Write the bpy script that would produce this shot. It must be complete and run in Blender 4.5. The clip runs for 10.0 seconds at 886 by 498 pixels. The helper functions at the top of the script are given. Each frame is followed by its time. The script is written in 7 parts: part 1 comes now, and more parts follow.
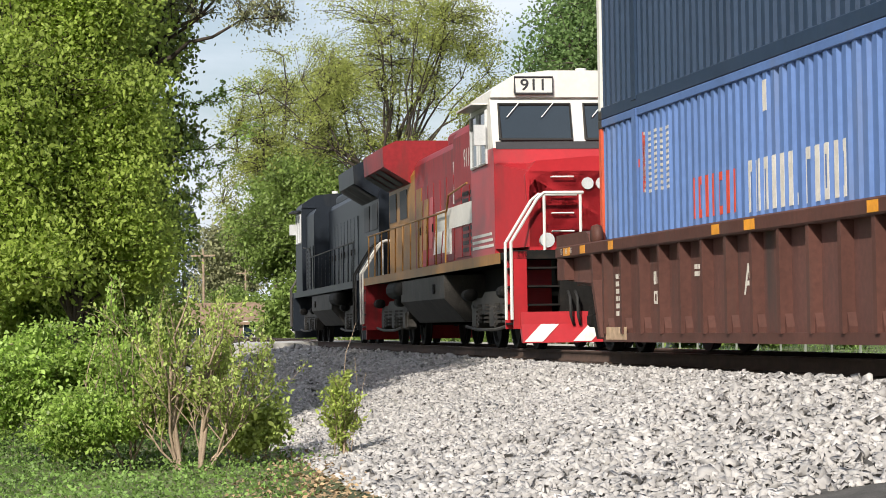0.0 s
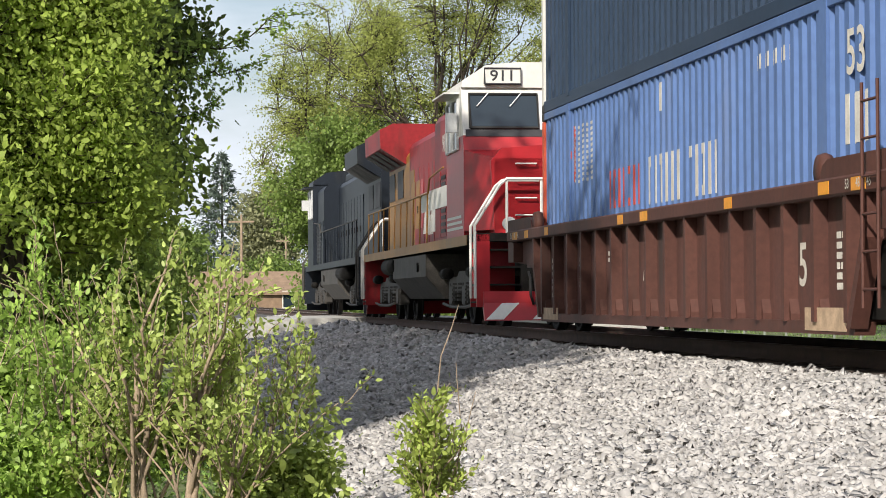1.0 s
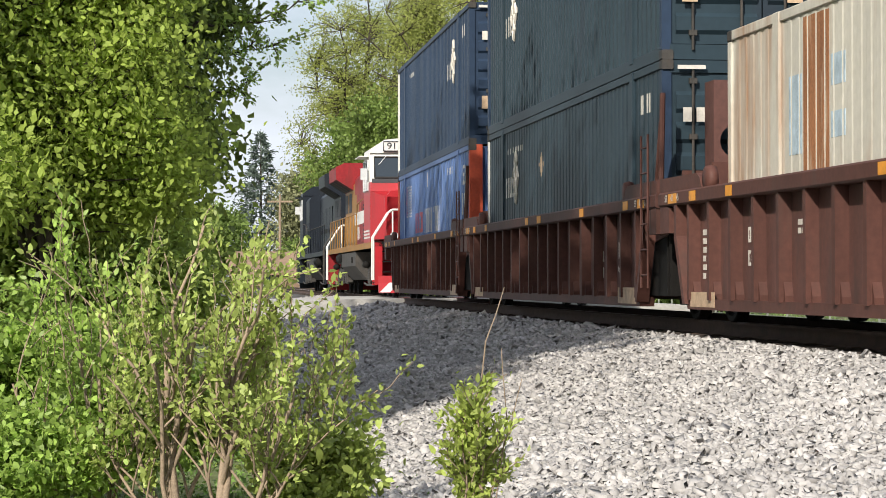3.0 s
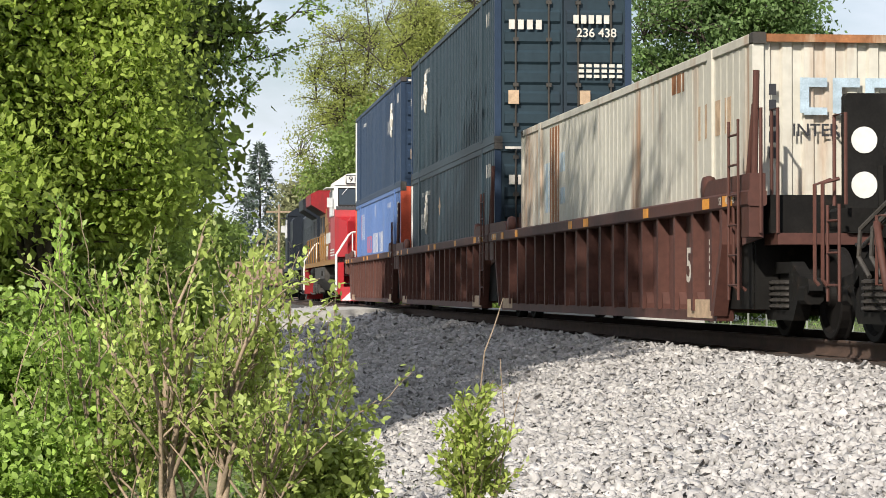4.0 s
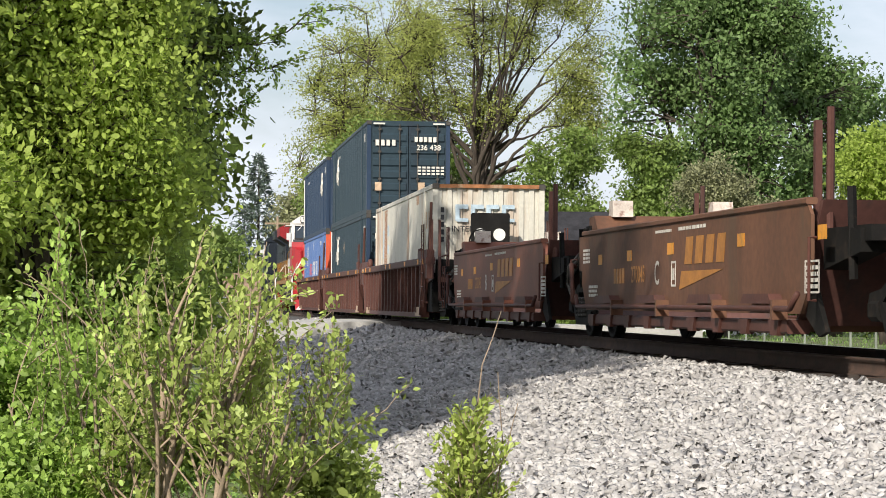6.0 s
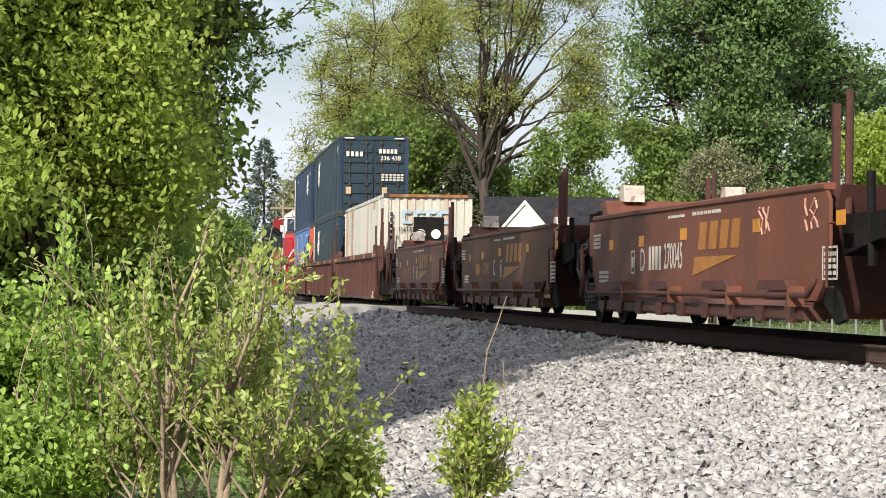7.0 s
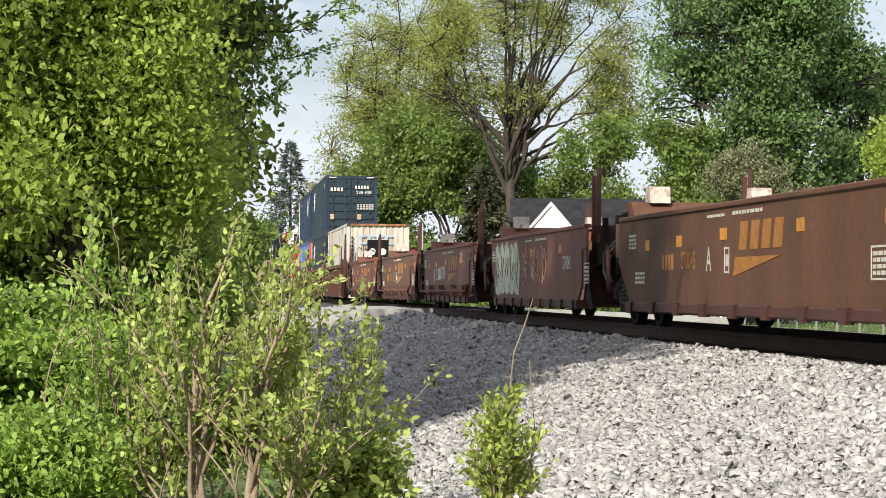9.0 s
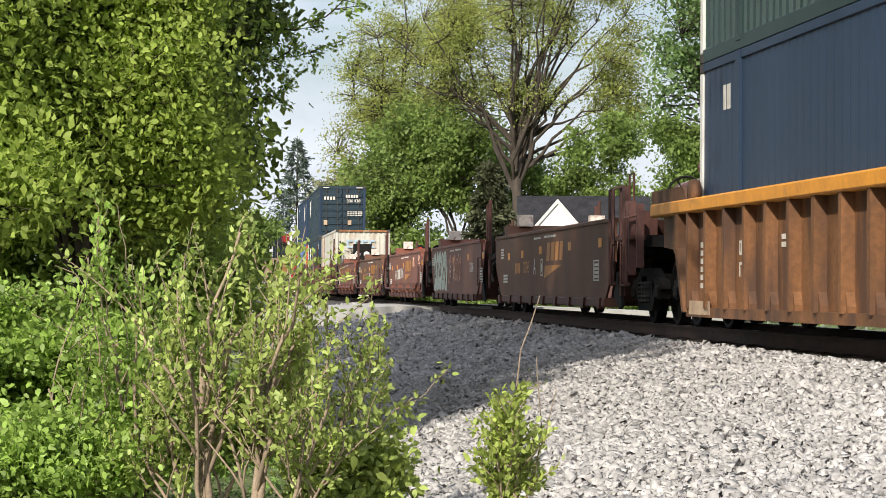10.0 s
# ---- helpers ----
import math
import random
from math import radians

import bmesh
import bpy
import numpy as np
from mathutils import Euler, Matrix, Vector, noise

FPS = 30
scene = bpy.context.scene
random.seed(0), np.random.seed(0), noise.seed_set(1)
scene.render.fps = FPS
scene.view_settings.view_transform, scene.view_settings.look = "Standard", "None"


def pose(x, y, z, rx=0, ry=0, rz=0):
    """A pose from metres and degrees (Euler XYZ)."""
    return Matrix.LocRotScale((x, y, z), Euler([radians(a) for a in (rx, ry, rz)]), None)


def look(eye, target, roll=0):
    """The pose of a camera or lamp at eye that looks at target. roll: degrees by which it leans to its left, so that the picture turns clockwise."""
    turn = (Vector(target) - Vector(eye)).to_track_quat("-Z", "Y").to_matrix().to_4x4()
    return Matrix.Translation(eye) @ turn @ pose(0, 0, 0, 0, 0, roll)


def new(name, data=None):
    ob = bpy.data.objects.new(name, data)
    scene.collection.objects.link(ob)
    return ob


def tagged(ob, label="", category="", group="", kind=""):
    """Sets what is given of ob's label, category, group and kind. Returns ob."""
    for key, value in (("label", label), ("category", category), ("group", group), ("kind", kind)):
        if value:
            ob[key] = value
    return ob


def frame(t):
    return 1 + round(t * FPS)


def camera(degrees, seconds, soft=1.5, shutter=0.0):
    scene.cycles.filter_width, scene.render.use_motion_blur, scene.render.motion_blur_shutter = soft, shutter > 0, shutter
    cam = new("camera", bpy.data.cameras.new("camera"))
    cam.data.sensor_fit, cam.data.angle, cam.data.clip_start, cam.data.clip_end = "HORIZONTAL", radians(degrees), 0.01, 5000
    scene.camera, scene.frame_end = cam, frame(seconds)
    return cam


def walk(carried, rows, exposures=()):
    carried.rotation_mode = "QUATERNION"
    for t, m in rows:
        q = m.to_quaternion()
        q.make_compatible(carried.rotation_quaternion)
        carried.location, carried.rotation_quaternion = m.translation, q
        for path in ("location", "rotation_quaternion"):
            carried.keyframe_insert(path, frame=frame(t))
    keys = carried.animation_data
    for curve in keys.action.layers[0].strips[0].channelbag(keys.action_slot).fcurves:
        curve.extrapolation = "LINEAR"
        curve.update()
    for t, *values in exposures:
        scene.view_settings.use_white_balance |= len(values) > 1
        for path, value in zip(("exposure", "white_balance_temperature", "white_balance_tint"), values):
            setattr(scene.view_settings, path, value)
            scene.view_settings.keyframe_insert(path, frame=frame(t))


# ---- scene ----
cam = camera(20.73, 10.0, 0.9)

# seconds, eye x y z, heading to the right, upward tilt, roll (degrees)
PATH = [
    (0, 1.309, -11.706, 0.392, -2.302, 1.854, -0.917),
    (0.5, 0.565, -5.021, 0.471, -2.76, 1.638, -0.699),
    (1, 0.08, -0.703, 0.496, -3.287, 1.179, -0.297),
    (1.5, 0, 0, 0.505, -3.872, 0.805, -0.203),
    (2, 0, 0, 0.505, -4.155, 0.623, -0.226),
    (2.5, 0, 0, 0.505, -4.205, 0.651, -0.1),
    (4, 0, 0, 0.505, -4.174, 0.972, 0.0),
    (4.5, 0, 0, 0.505, -4.158, 1.143, 0.216),
    (5, 0, 0, 0.505, -4.132, 1.299, 0.259),
    (6.5, 0, 0, 0.505, -4.179, 1.221, 0.497),
    (7, 0, 0, 0.505, -4.263, 0.924, 0.605),
    (7.5, 0, 0, 0.505, -4.397, 0.725, 0.588),
    (8, 0, 0, 0.505, -4.543, 0.691, 0.487),
    (8.5, 0, 0, 0.505, -4.707, 0.838, 0.49),
    (9, 0, 0, 0.505, -4.886, 0.966, 0.389),
    (9.5, 0, 0, 0.505, -4.99, 0.976, 0.395),
    (10, 0, 0, 0.505, -5.044, 0.909, 0.32),
]


def aim(x, y, z, heading, tilt, roll):
    a, b = radians(heading), radians(tilt)
    way = Vector((math.sin(a) * math.cos(b), math.cos(a) * math.cos(b), math.sin(b)))
    return look((x, y, z), Vector((x, y, z)) + way * 30, roll)


walk(cam, [(r[0], aim(*r[1:])) for r in PATH])

# ---- daylight ----
SUN_FROM = Vector((-0.33, -0.94, 0.0)).normalized()
SUN_UP = radians(34)
scene.view_settings.exposure = 0.3
world = bpy.data.worlds.new("sky")
scene.world = world
world.use_nodes = True
wn, wl = world.node_tree.nodes, world.node_tree.links
sky = wn.new("ShaderNodeTexSky")
sky.sky_type = "NISHITA"
sky.sun_disc = False
sky.sun_elevation = SUN_UP
sky.sun_rotation = math.atan2(SUN_FROM.x, SUN_FROM.y)
sky.dust_density = 2.0
tc = wn.new("ShaderNodeTexCoord")
mp = wn.new("ShaderNodeMapping")
mp.inputs["Scale"].default_value = (3.0, 3.0, 9.0)
cl = wn.new("ShaderNodeTexNoise")
cl.inputs["Scale"].default_value = 2.2
cl.inputs["Detail"].default_value = 7.0
cl.inputs["Roughness"].default_value = 0.55
rp = wn.new("ShaderNodeValToRGB")
rp.color_ramp.elements[0].position, rp.color_ramp.elements[1].position = 0.38, 0.62
rp.color_ramp.elements[0].color = (0.25, 0.25, 0.25, 1)
rp.color_ramp.elements[1].color = (0.85, 0.85, 0.85, 1)
mx = wn.new("ShaderNodeMix")
mx.data_type = "RGBA"
mx.inputs[7].default_value = (8.2, 8.7, 9.8, 1)
wl.new(tc.outputs["Generated"], mp.inputs["Vector"])
wl.new(mp.outputs[0], cl.inputs["Vector"])
wl.new(cl.outputs[0], rp.inputs[0])
wl.new(rp.outputs[0], mx.inputs[0])
wl.new(sky.outputs[0], mx.inputs[6])
wl.new(mx.outputs[2], wn["Background"].inputs[0])
wn["Background"].inputs[1].default_value = 0.094
sun = new("sun", bpy.data.lights.new("sun", "SUN"))
sun.data.energy, sun.data.angle, sun.data.color = 5.0, radians(0.9), (1.0, 0.93, 0.82)
sun.matrix_world = look(SUN_FROM * 50 + Vector((0, 30, 50 * math.tan(SUN_UP))), (0, 30, 0))


# ---- materials ----
def paint(name, col, rough=0.6, metal=0.0, var=0.25, scale=3.0, dirt=None, dirt_amount=0.0, streak=1.0, bump=0.0, bump_scale=40.0, island=0.0, spec=0.5, thin=0.0, sheen=0.0):
    """A surface of one base colour with two scales of wear; dirt: a second colour laid on in patches, streak: stretch of the patches along z."""
    m = bpy.data.materials.new(name)
    m.use_nodes = True
    n, l = m.node_tree.nodes, m.node_tree.links
    b = n["Principled BSDF"]
    b.inputs["Roughness"].default_value, b.inputs["Metallic"].default_value = rough, metal
    b.inputs["Specular IOR Level"].default_value = spec
    co = n.new("ShaderNodeTexCoord")
    ma = n.new("ShaderNodeMapping")
    ma.inputs["Scale"].default_value = (1, 1, 1 / streak)
    l.new(co.outputs["Object"], ma.inputs[0])

    def noise_tex(s, detail, vec):
        t = n.new("ShaderNodeTexNoise")
        t.inputs["Scale"].default_value, t.inputs["Detail"].default_value, t.inputs["Roughness"].default_value = s, detail, 0.6
        l.new(vec, t.inputs["Vector"])
        return t.outputs["Fac"]

    def mul(c1, fac, lo, hi):
        r = n.new("ShaderNodeMapRange")
        r.inputs["From Min"].default_value, r.inputs["From Max"].default_value = 0.3, 0.7
        r.inputs["To Min"].default_value, r.inputs["To Max"].default_value = lo, hi
        l.new(fac, r.inputs["Value"])
        v = n.new("ShaderNodeVectorMath")
        v.operation = "SCALE"
        l.new(c1, v.inputs[0])
        l.new(r.outputs[0], v.inputs["Scale"])
        return v.outputs[0]

    rgb = n.new("ShaderNodeRGB")
    rgb.outputs[0].default_value = (*col, 1)
    c = rgb.outputs[0]
    c = mul(c, noise_tex(scale, 3, ma.outputs[0]), 1 - var, 1 + var)
    c = mul(c, noise_tex(scale * 11, 2, co.outputs["Object"]), 1 - var * 0.6, 1 + var * 0.6)
    if dirt:
        r = n.new("ShaderNodeValToRGB")
        r.color_ramp.elements[0].position, r.color_ramp.elements[1].position = 0.66 - 0.3 * dirt_amount, 0.82 - 0.3 * dirt_amount
        l.new(noise_tex(scale * 1.7, 6, ma.outputs[0]), r.inputs[0])
        x = n.new("ShaderNodeMix")
        x.data_type = "RGBA"
        x.inputs[7].default_value = (*dirt, 1)
        l.new(r.outputs[0], x.inputs[0])
        l.new(c, x.inputs[6])
        c = x.outputs[2]
    if island:
        g = n.new("ShaderNodeNewGeometry")
        h = n.new("ShaderNodeMapRange")
        h.inputs["To Min"].default_value, h.inputs["To Max"].default_value = 1 - island, 1 + island
        l.new(g.outputs["Random Per Island"], h.inputs["Value"])
        v = n.new("ShaderNodeVectorMath")
        v.operation = "SCALE"
        l.new(c, v.inputs[0])
        l.new(h.outputs[0], v.inputs["Scale"])
        c = v.outputs[0]
    l.new(c, b.inputs["Base Color"])
    if bump:
        u = n.new("ShaderNodeBump")
        u.inputs["Strength"].default_value, u.inputs["Distance"].default_value = bump, 0.02
        l.new(noise_tex(bump_scale, 4, co.outputs["Object"]), u.inputs["Height"])
        l.new(u.outputs[0], b.inputs["Normal"])
    if thin:
        t = n.new("ShaderNodeBsdfTranslucent")
        l.new(c, t.inputs["Color"])
        s = n.new("ShaderNodeMixShader")
        s.inputs[0].default_value = thin
        l.new(b.outputs[0], s.inputs[1])
        l.new(t.outputs[0], s.inputs[2])
        l.new(s.outputs[0], n["Material Output"].inputs[0])
    return m
# bed almost black: its colour holds the shade in the gaps between stones
M_BALLAST = paint("ballast_bed_gap_shade", (0.06, 0.057, 0.054), 0.95, var=0.3, scale=6, bump=1.0, bump_scale=14)
M_STONE = paint("ballast_stone", (0.37, 0.355, 0.345), 0.9, var=0.2, scale=1.2, island=0.26, bump=0.3, bump_scale=60)
M_GROUND = paint("ground_soil_grass", (0.085, 0.105, 0.035), 0.95, var=0.45, scale=0.6, dirt=(0.16, 0.12, 0.075), dirt_amount=0.35, bump=1.0, bump_scale=9)
M_ASPHALT = paint("road_concrete", (0.36, 0.35, 0.33), 0.9, var=0.15, scale=1.5, bump=0.3)
M_RAIL_SIDE = paint("rail_rust", (0.06, 0.035, 0.025), 0.85, var=0.3, scale=4)
M_RAIL_TOP = paint("rail_polished", (0.5, 0.5, 0.5), 0.3, 1.0, var=0.1, scale=9)
M_TIE = paint("tie_wood", (0.045, 0.035, 0.03), 0.95, var=0.4, scale=3, bump=0.5)
M_WELL = paint("oxide_brown_paint", (0.076, 0.031, 0.024), 0.65, spec=0.3, var=0.22, scale=1.2, dirt=(0.065, 0.036, 0.03), dirt_amount=0.3, streak=5)
M_WELL_DARK = paint("oxide_brown_dull_plate", (0.088, 0.036, 0.029), 0.7, var=0.25, scale=1.2, dirt=(0.045, 0.03, 0.027), dirt_amount=0.4, streak=5)
M_BNSF = paint("mineral_red_paint", (0.15, 0.05, 0.028), 0.65, var=0.18, scale=0.9, dirt=(0.09, 0.05, 0.035), dirt_amount=0.32, streak=3)
M_BNSF_OLD = paint("mineral_brown_faded_paint", (0.115, 0.05, 0.026), 0.75, var=0.25, scale=0.9, dirt=(0.085, 0.052, 0.03), dirt_amount=0.45, streak=3)
M_ORANGE = paint("rusty_orange_paint", (0.165, 0.072, 0.026), 0.75, var=0.35, scale=1.5, dirt=(0.075, 0.036, 0.02), dirt_amount=0.7, streak=5)
M_YELLOW = paint("yellow_orange_paint", (0.62, 0.26, 0.02), 0.55, var=0.15, scale=2, dirt=(0.3, 0.15, 0.04), dirt_amount=0.3)
M_BLACK = paint("running_gear_black", (0.008, 0.0075, 0.007), 0.8, var=0.4, scale=3, dirt=(0.02, 0.015, 0.012), dirt_amount=0.3, spec=0.2)
M_GREASE = paint("grimy_steel", (0.038, 0.034, 0.03), 0.7, var=0.4, scale=3, dirt=(0.045, 0.036, 0.028), dirt_amount=0.35)
M_STEEL = paint("bare_steel", (0.42, 0.40, 0.38), 0.45, 0.8, var=0.2, scale=3)
M_BLUE = paint("container_blue", (0.085, 0.15, 0.33), 0.5, var=0.12, scale=0.7, dirt=(0.12, 0.16, 0.27), dirt_amount=0.3, streak=6, spec=0.25)
M_NAVY = paint("container_navy", (0.022, 0.039, 0.052), 0.5, var=0.15, scale=0.7, dirt=(0.022, 0.03, 0.042), dirt_amount=0.3, streak=6, spec=0.2)
M_NAVY2 = paint("container_blue_navy", (0.022, 0.04, 0.075), 0.5, var=0.15, scale=0.7, dirt=(0.03, 0.045, 0.08), dirt_amount=0.3, streak=6, spec=0.2)
M_GREEN = paint("container_dark_green", (0.014, 0.036, 0.035), 0.5, var=0.15, scale=0.7, streak=6)
M_CREAM = paint("container_cream", (0.50, 0.48, 0.42), 0.6, var=0.12, scale=0.8, dirt=(0.30, 0.15, 0.07), dirt_amount=0.4, streak=9)
M_REDPOST = paint("red_orange_post", (0.50, 0.075, 0.03), 0.55, var=0.15, scale=2)
M_RED = paint("locomotive_red", (0.36, 0.012, 0.018), 0.4, var=0.1, scale=0.9, dirt=(0.22, 0.02, 0.02), dirt_amount=0.3, streak=4)
M_LNAVY = paint("locomotive_navy", (0.009, 0.013, 0.02), 0.45, var=0.2, scale=1, dirt=(0.022, 0.024, 0.026), dirt_amount=0.35, streak=4, spec=0.25)
M_LYELLOW = paint("locomotive_gold", (0.26, 0.12, 0.015), 0.5, var=0.2, scale=1.3, dirt=(0.2, 0.12, 0.05), dirt_amount=0.4, streak=4)
M_WHITE = paint("white_paint", (0.62, 0.61, 0.58), 0.5, var=0.08, scale=1.2, dirt=(0.5, 0.46, 0.4), dirt_amount=0.25, streak=5)
M_DECAL = paint("white_marking", (0.56, 0.53, 0.48), 0.6, var=0.15, scale=6)
M_DECAL_RED = paint("red_marking", (0.55, 0.06, 0.03), 0.6, var=0.15, scale=6)
M_DECAL_GOLD = paint("faded_gold_marking", (0.36, 0.15, 0.025), 0.6, var=0.2, scale=6)
M_DECAL_BLUE = paint("pale_blue_marking", (0.34, 0.43, 0.5), 0.6, var=0.2, scale=6)
M_DECAL_TAN = paint("tan_placard", (0.42, 0.30, 0.2), 0.7, var=0.25, scale=6)
M_DECAL_MINT = paint("mint_spray_paint", (0.45, 0.50, 0.42), 0.6, var=0.25, scale=3, dirt=(0.2, 0.1, 0.07), dirt_amount=0.3)
M_DECAL_DARK = paint("dark_marking", (0.02, 0.02, 0.025), 0.6, var=0.2, scale=6)
M_GLASS = paint("dark_cab_glass", (0.02, 0.03, 0.04), 0.06, var=0.05, scale=2, spec=0.8)
M_RUBBER = paint("rubber_hose", (0.015, 0.015, 0.015), 0.8, var=0.2)
M_BARK = paint("bark_brown", (0.055, 0.043, 0.033), 0.95, var=0.35, scale=5, streak=4, bump=0.6, bump_scale=25)
M_BARK_PALE = paint("bark_pale", (0.27, 0.205, 0.145), 0.9, var=0.3, scale=8, streak=4, bump=0.3)
M_LEAF_BUSH = paint("bush_leaf", (0.35, 0.43, 0.11), 0.5, var=0.2, scale=1.5, island=0.3, thin=0.38)
M_LEAF_LIME = paint("lime_tree_leaf", (0.345, 0.445, 0.085), 0.65, var=0.2, scale=0.9, island=0.2, thin=0.55)
M_LEAF_UNDER = paint("shaded_tree_leaf", (0.30, 0.40, 0.085), 0.65, var=0.3, scale=0.9, island=0.35, thin=0.5)
M_LEAF_SHRUB = paint("shrub_leaf", (0.295, 0.43, 0.085), 0.5, var=0.3, scale=1.3, island=0.35, thin=0.42)
M_LEAF_DARK = paint("dark_tree_leaf", (0.14, 0.20, 0.04), 0.5, var=0.3, scale=0.7, island=0.45, thin=0.35)
M_LEAF_FAR = paint("spring_olive_leaf", (0.31, 0.35, 0.09), 0.6, var=0.3, scale=0.35, island=0.16, thin=0.42)
M_LEAF_MAPLE = paint("deep_green_leaf", (0.155, 0.245, 0.08), 0.6, var=0.3, scale=0.35, island=0.16, thin=0.45)
M_LEAF_LIGHT = paint("fresh_green_leaf", (0.185, 0.265, 0.06), 0.6, var=0.25, scale=0.5, island=0.22, thin=0.42)
M_LEAF_GREY = paint("greyish_bud_leaf", (0.24, 0.25, 0.13), 0.7, var=0.3, scale=0.6, island=0.35, thin=0.3)
# needle green paled towards blue-grey, so the colour carries the distant haze
M_NEEDLE_HAZY = paint("hazy_pine_needle", (0.12, 0.16, 0.13), 0.7, var=0.3, scale=0.5, island=0.22, thin=0.15)
M_GRASS = paint("low_weed_leaf", (0.17, 0.28, 0.065), 0.6, var=0.3, scale=1.2, island=0.45, thin=0.38)
M_LITTER = paint("dry_leaf_litter", (0.30, 0.21, 0.12), 0.9, var=0.3, scale=3, island=0.4)
M_SHINGLE = paint("dark_roof_shingle", (0.03, 0.03, 0.034), 0.95, var=0.3, scale=2, spec=0.1)
M_SHINGLE_GREY = paint("grey_roof_shingle", (0.2, 0.19, 0.18), 0.9, var=0.2, scale=2)
M_SHINGLE_BROWN = paint("brown_roof_shingle", (0.22, 0.15, 0.1), 0.9, var=0.2, scale=2)
M_SIDING = paint("white_siding", (0.7, 0.7, 0.7), 0.7, var=0.06, scale=2)
M_SILVER = paint("galvanised_metal", (0.55, 0.56, 0.57), 0.5, 0.4, var=0.1)
M_HOODRED = paint("locomotive_dull_red", (0.22, 0.012, 0.016), 0.5, var=0.2, scale=1.1, dirt=(0.1, 0.02, 0.018), dirt_amount=0.4, streak=5, spec=0.3)
M_SIGNAL_RED = paint("signal_red_lens", (0.5, 0.02, 0.01), 0.3)
M_LEAF_SAP = paint("sapling_leaf", (0.36, 0.44, 0.10), 0.5, var=0.2, scale=3, island=0.35, thin=0.38)
# black grime, taken darker still to hold the shade beneath the cars
M_TRUCK = paint("shaded_bogie_black", (0.006, 0.0055, 0.005), 0.8, var=0.4, scale=3, dirt=(0.024, 0.017, 0.013), dirt_amount=0.3, spec=0.2)
M_PEDESTAL = paint("worn_white_pedestal", (0.55, 0.48, 0.42), 0.7, var=0.2, scale=4, dirt=(0.16, 0.06, 0.04), dirt_amount=0.5)
M_NEEDLE_BROWN = paint("brownish_conifer_needle", (0.085, 0.095, 0.045), 0.7, var=0.35, scale=0.6, island=0.3, thin=0.12)
M_FENCE = paint("weathered_fence_metal", (0.16, 0.18, 0.15), 0.7, var=0.2)
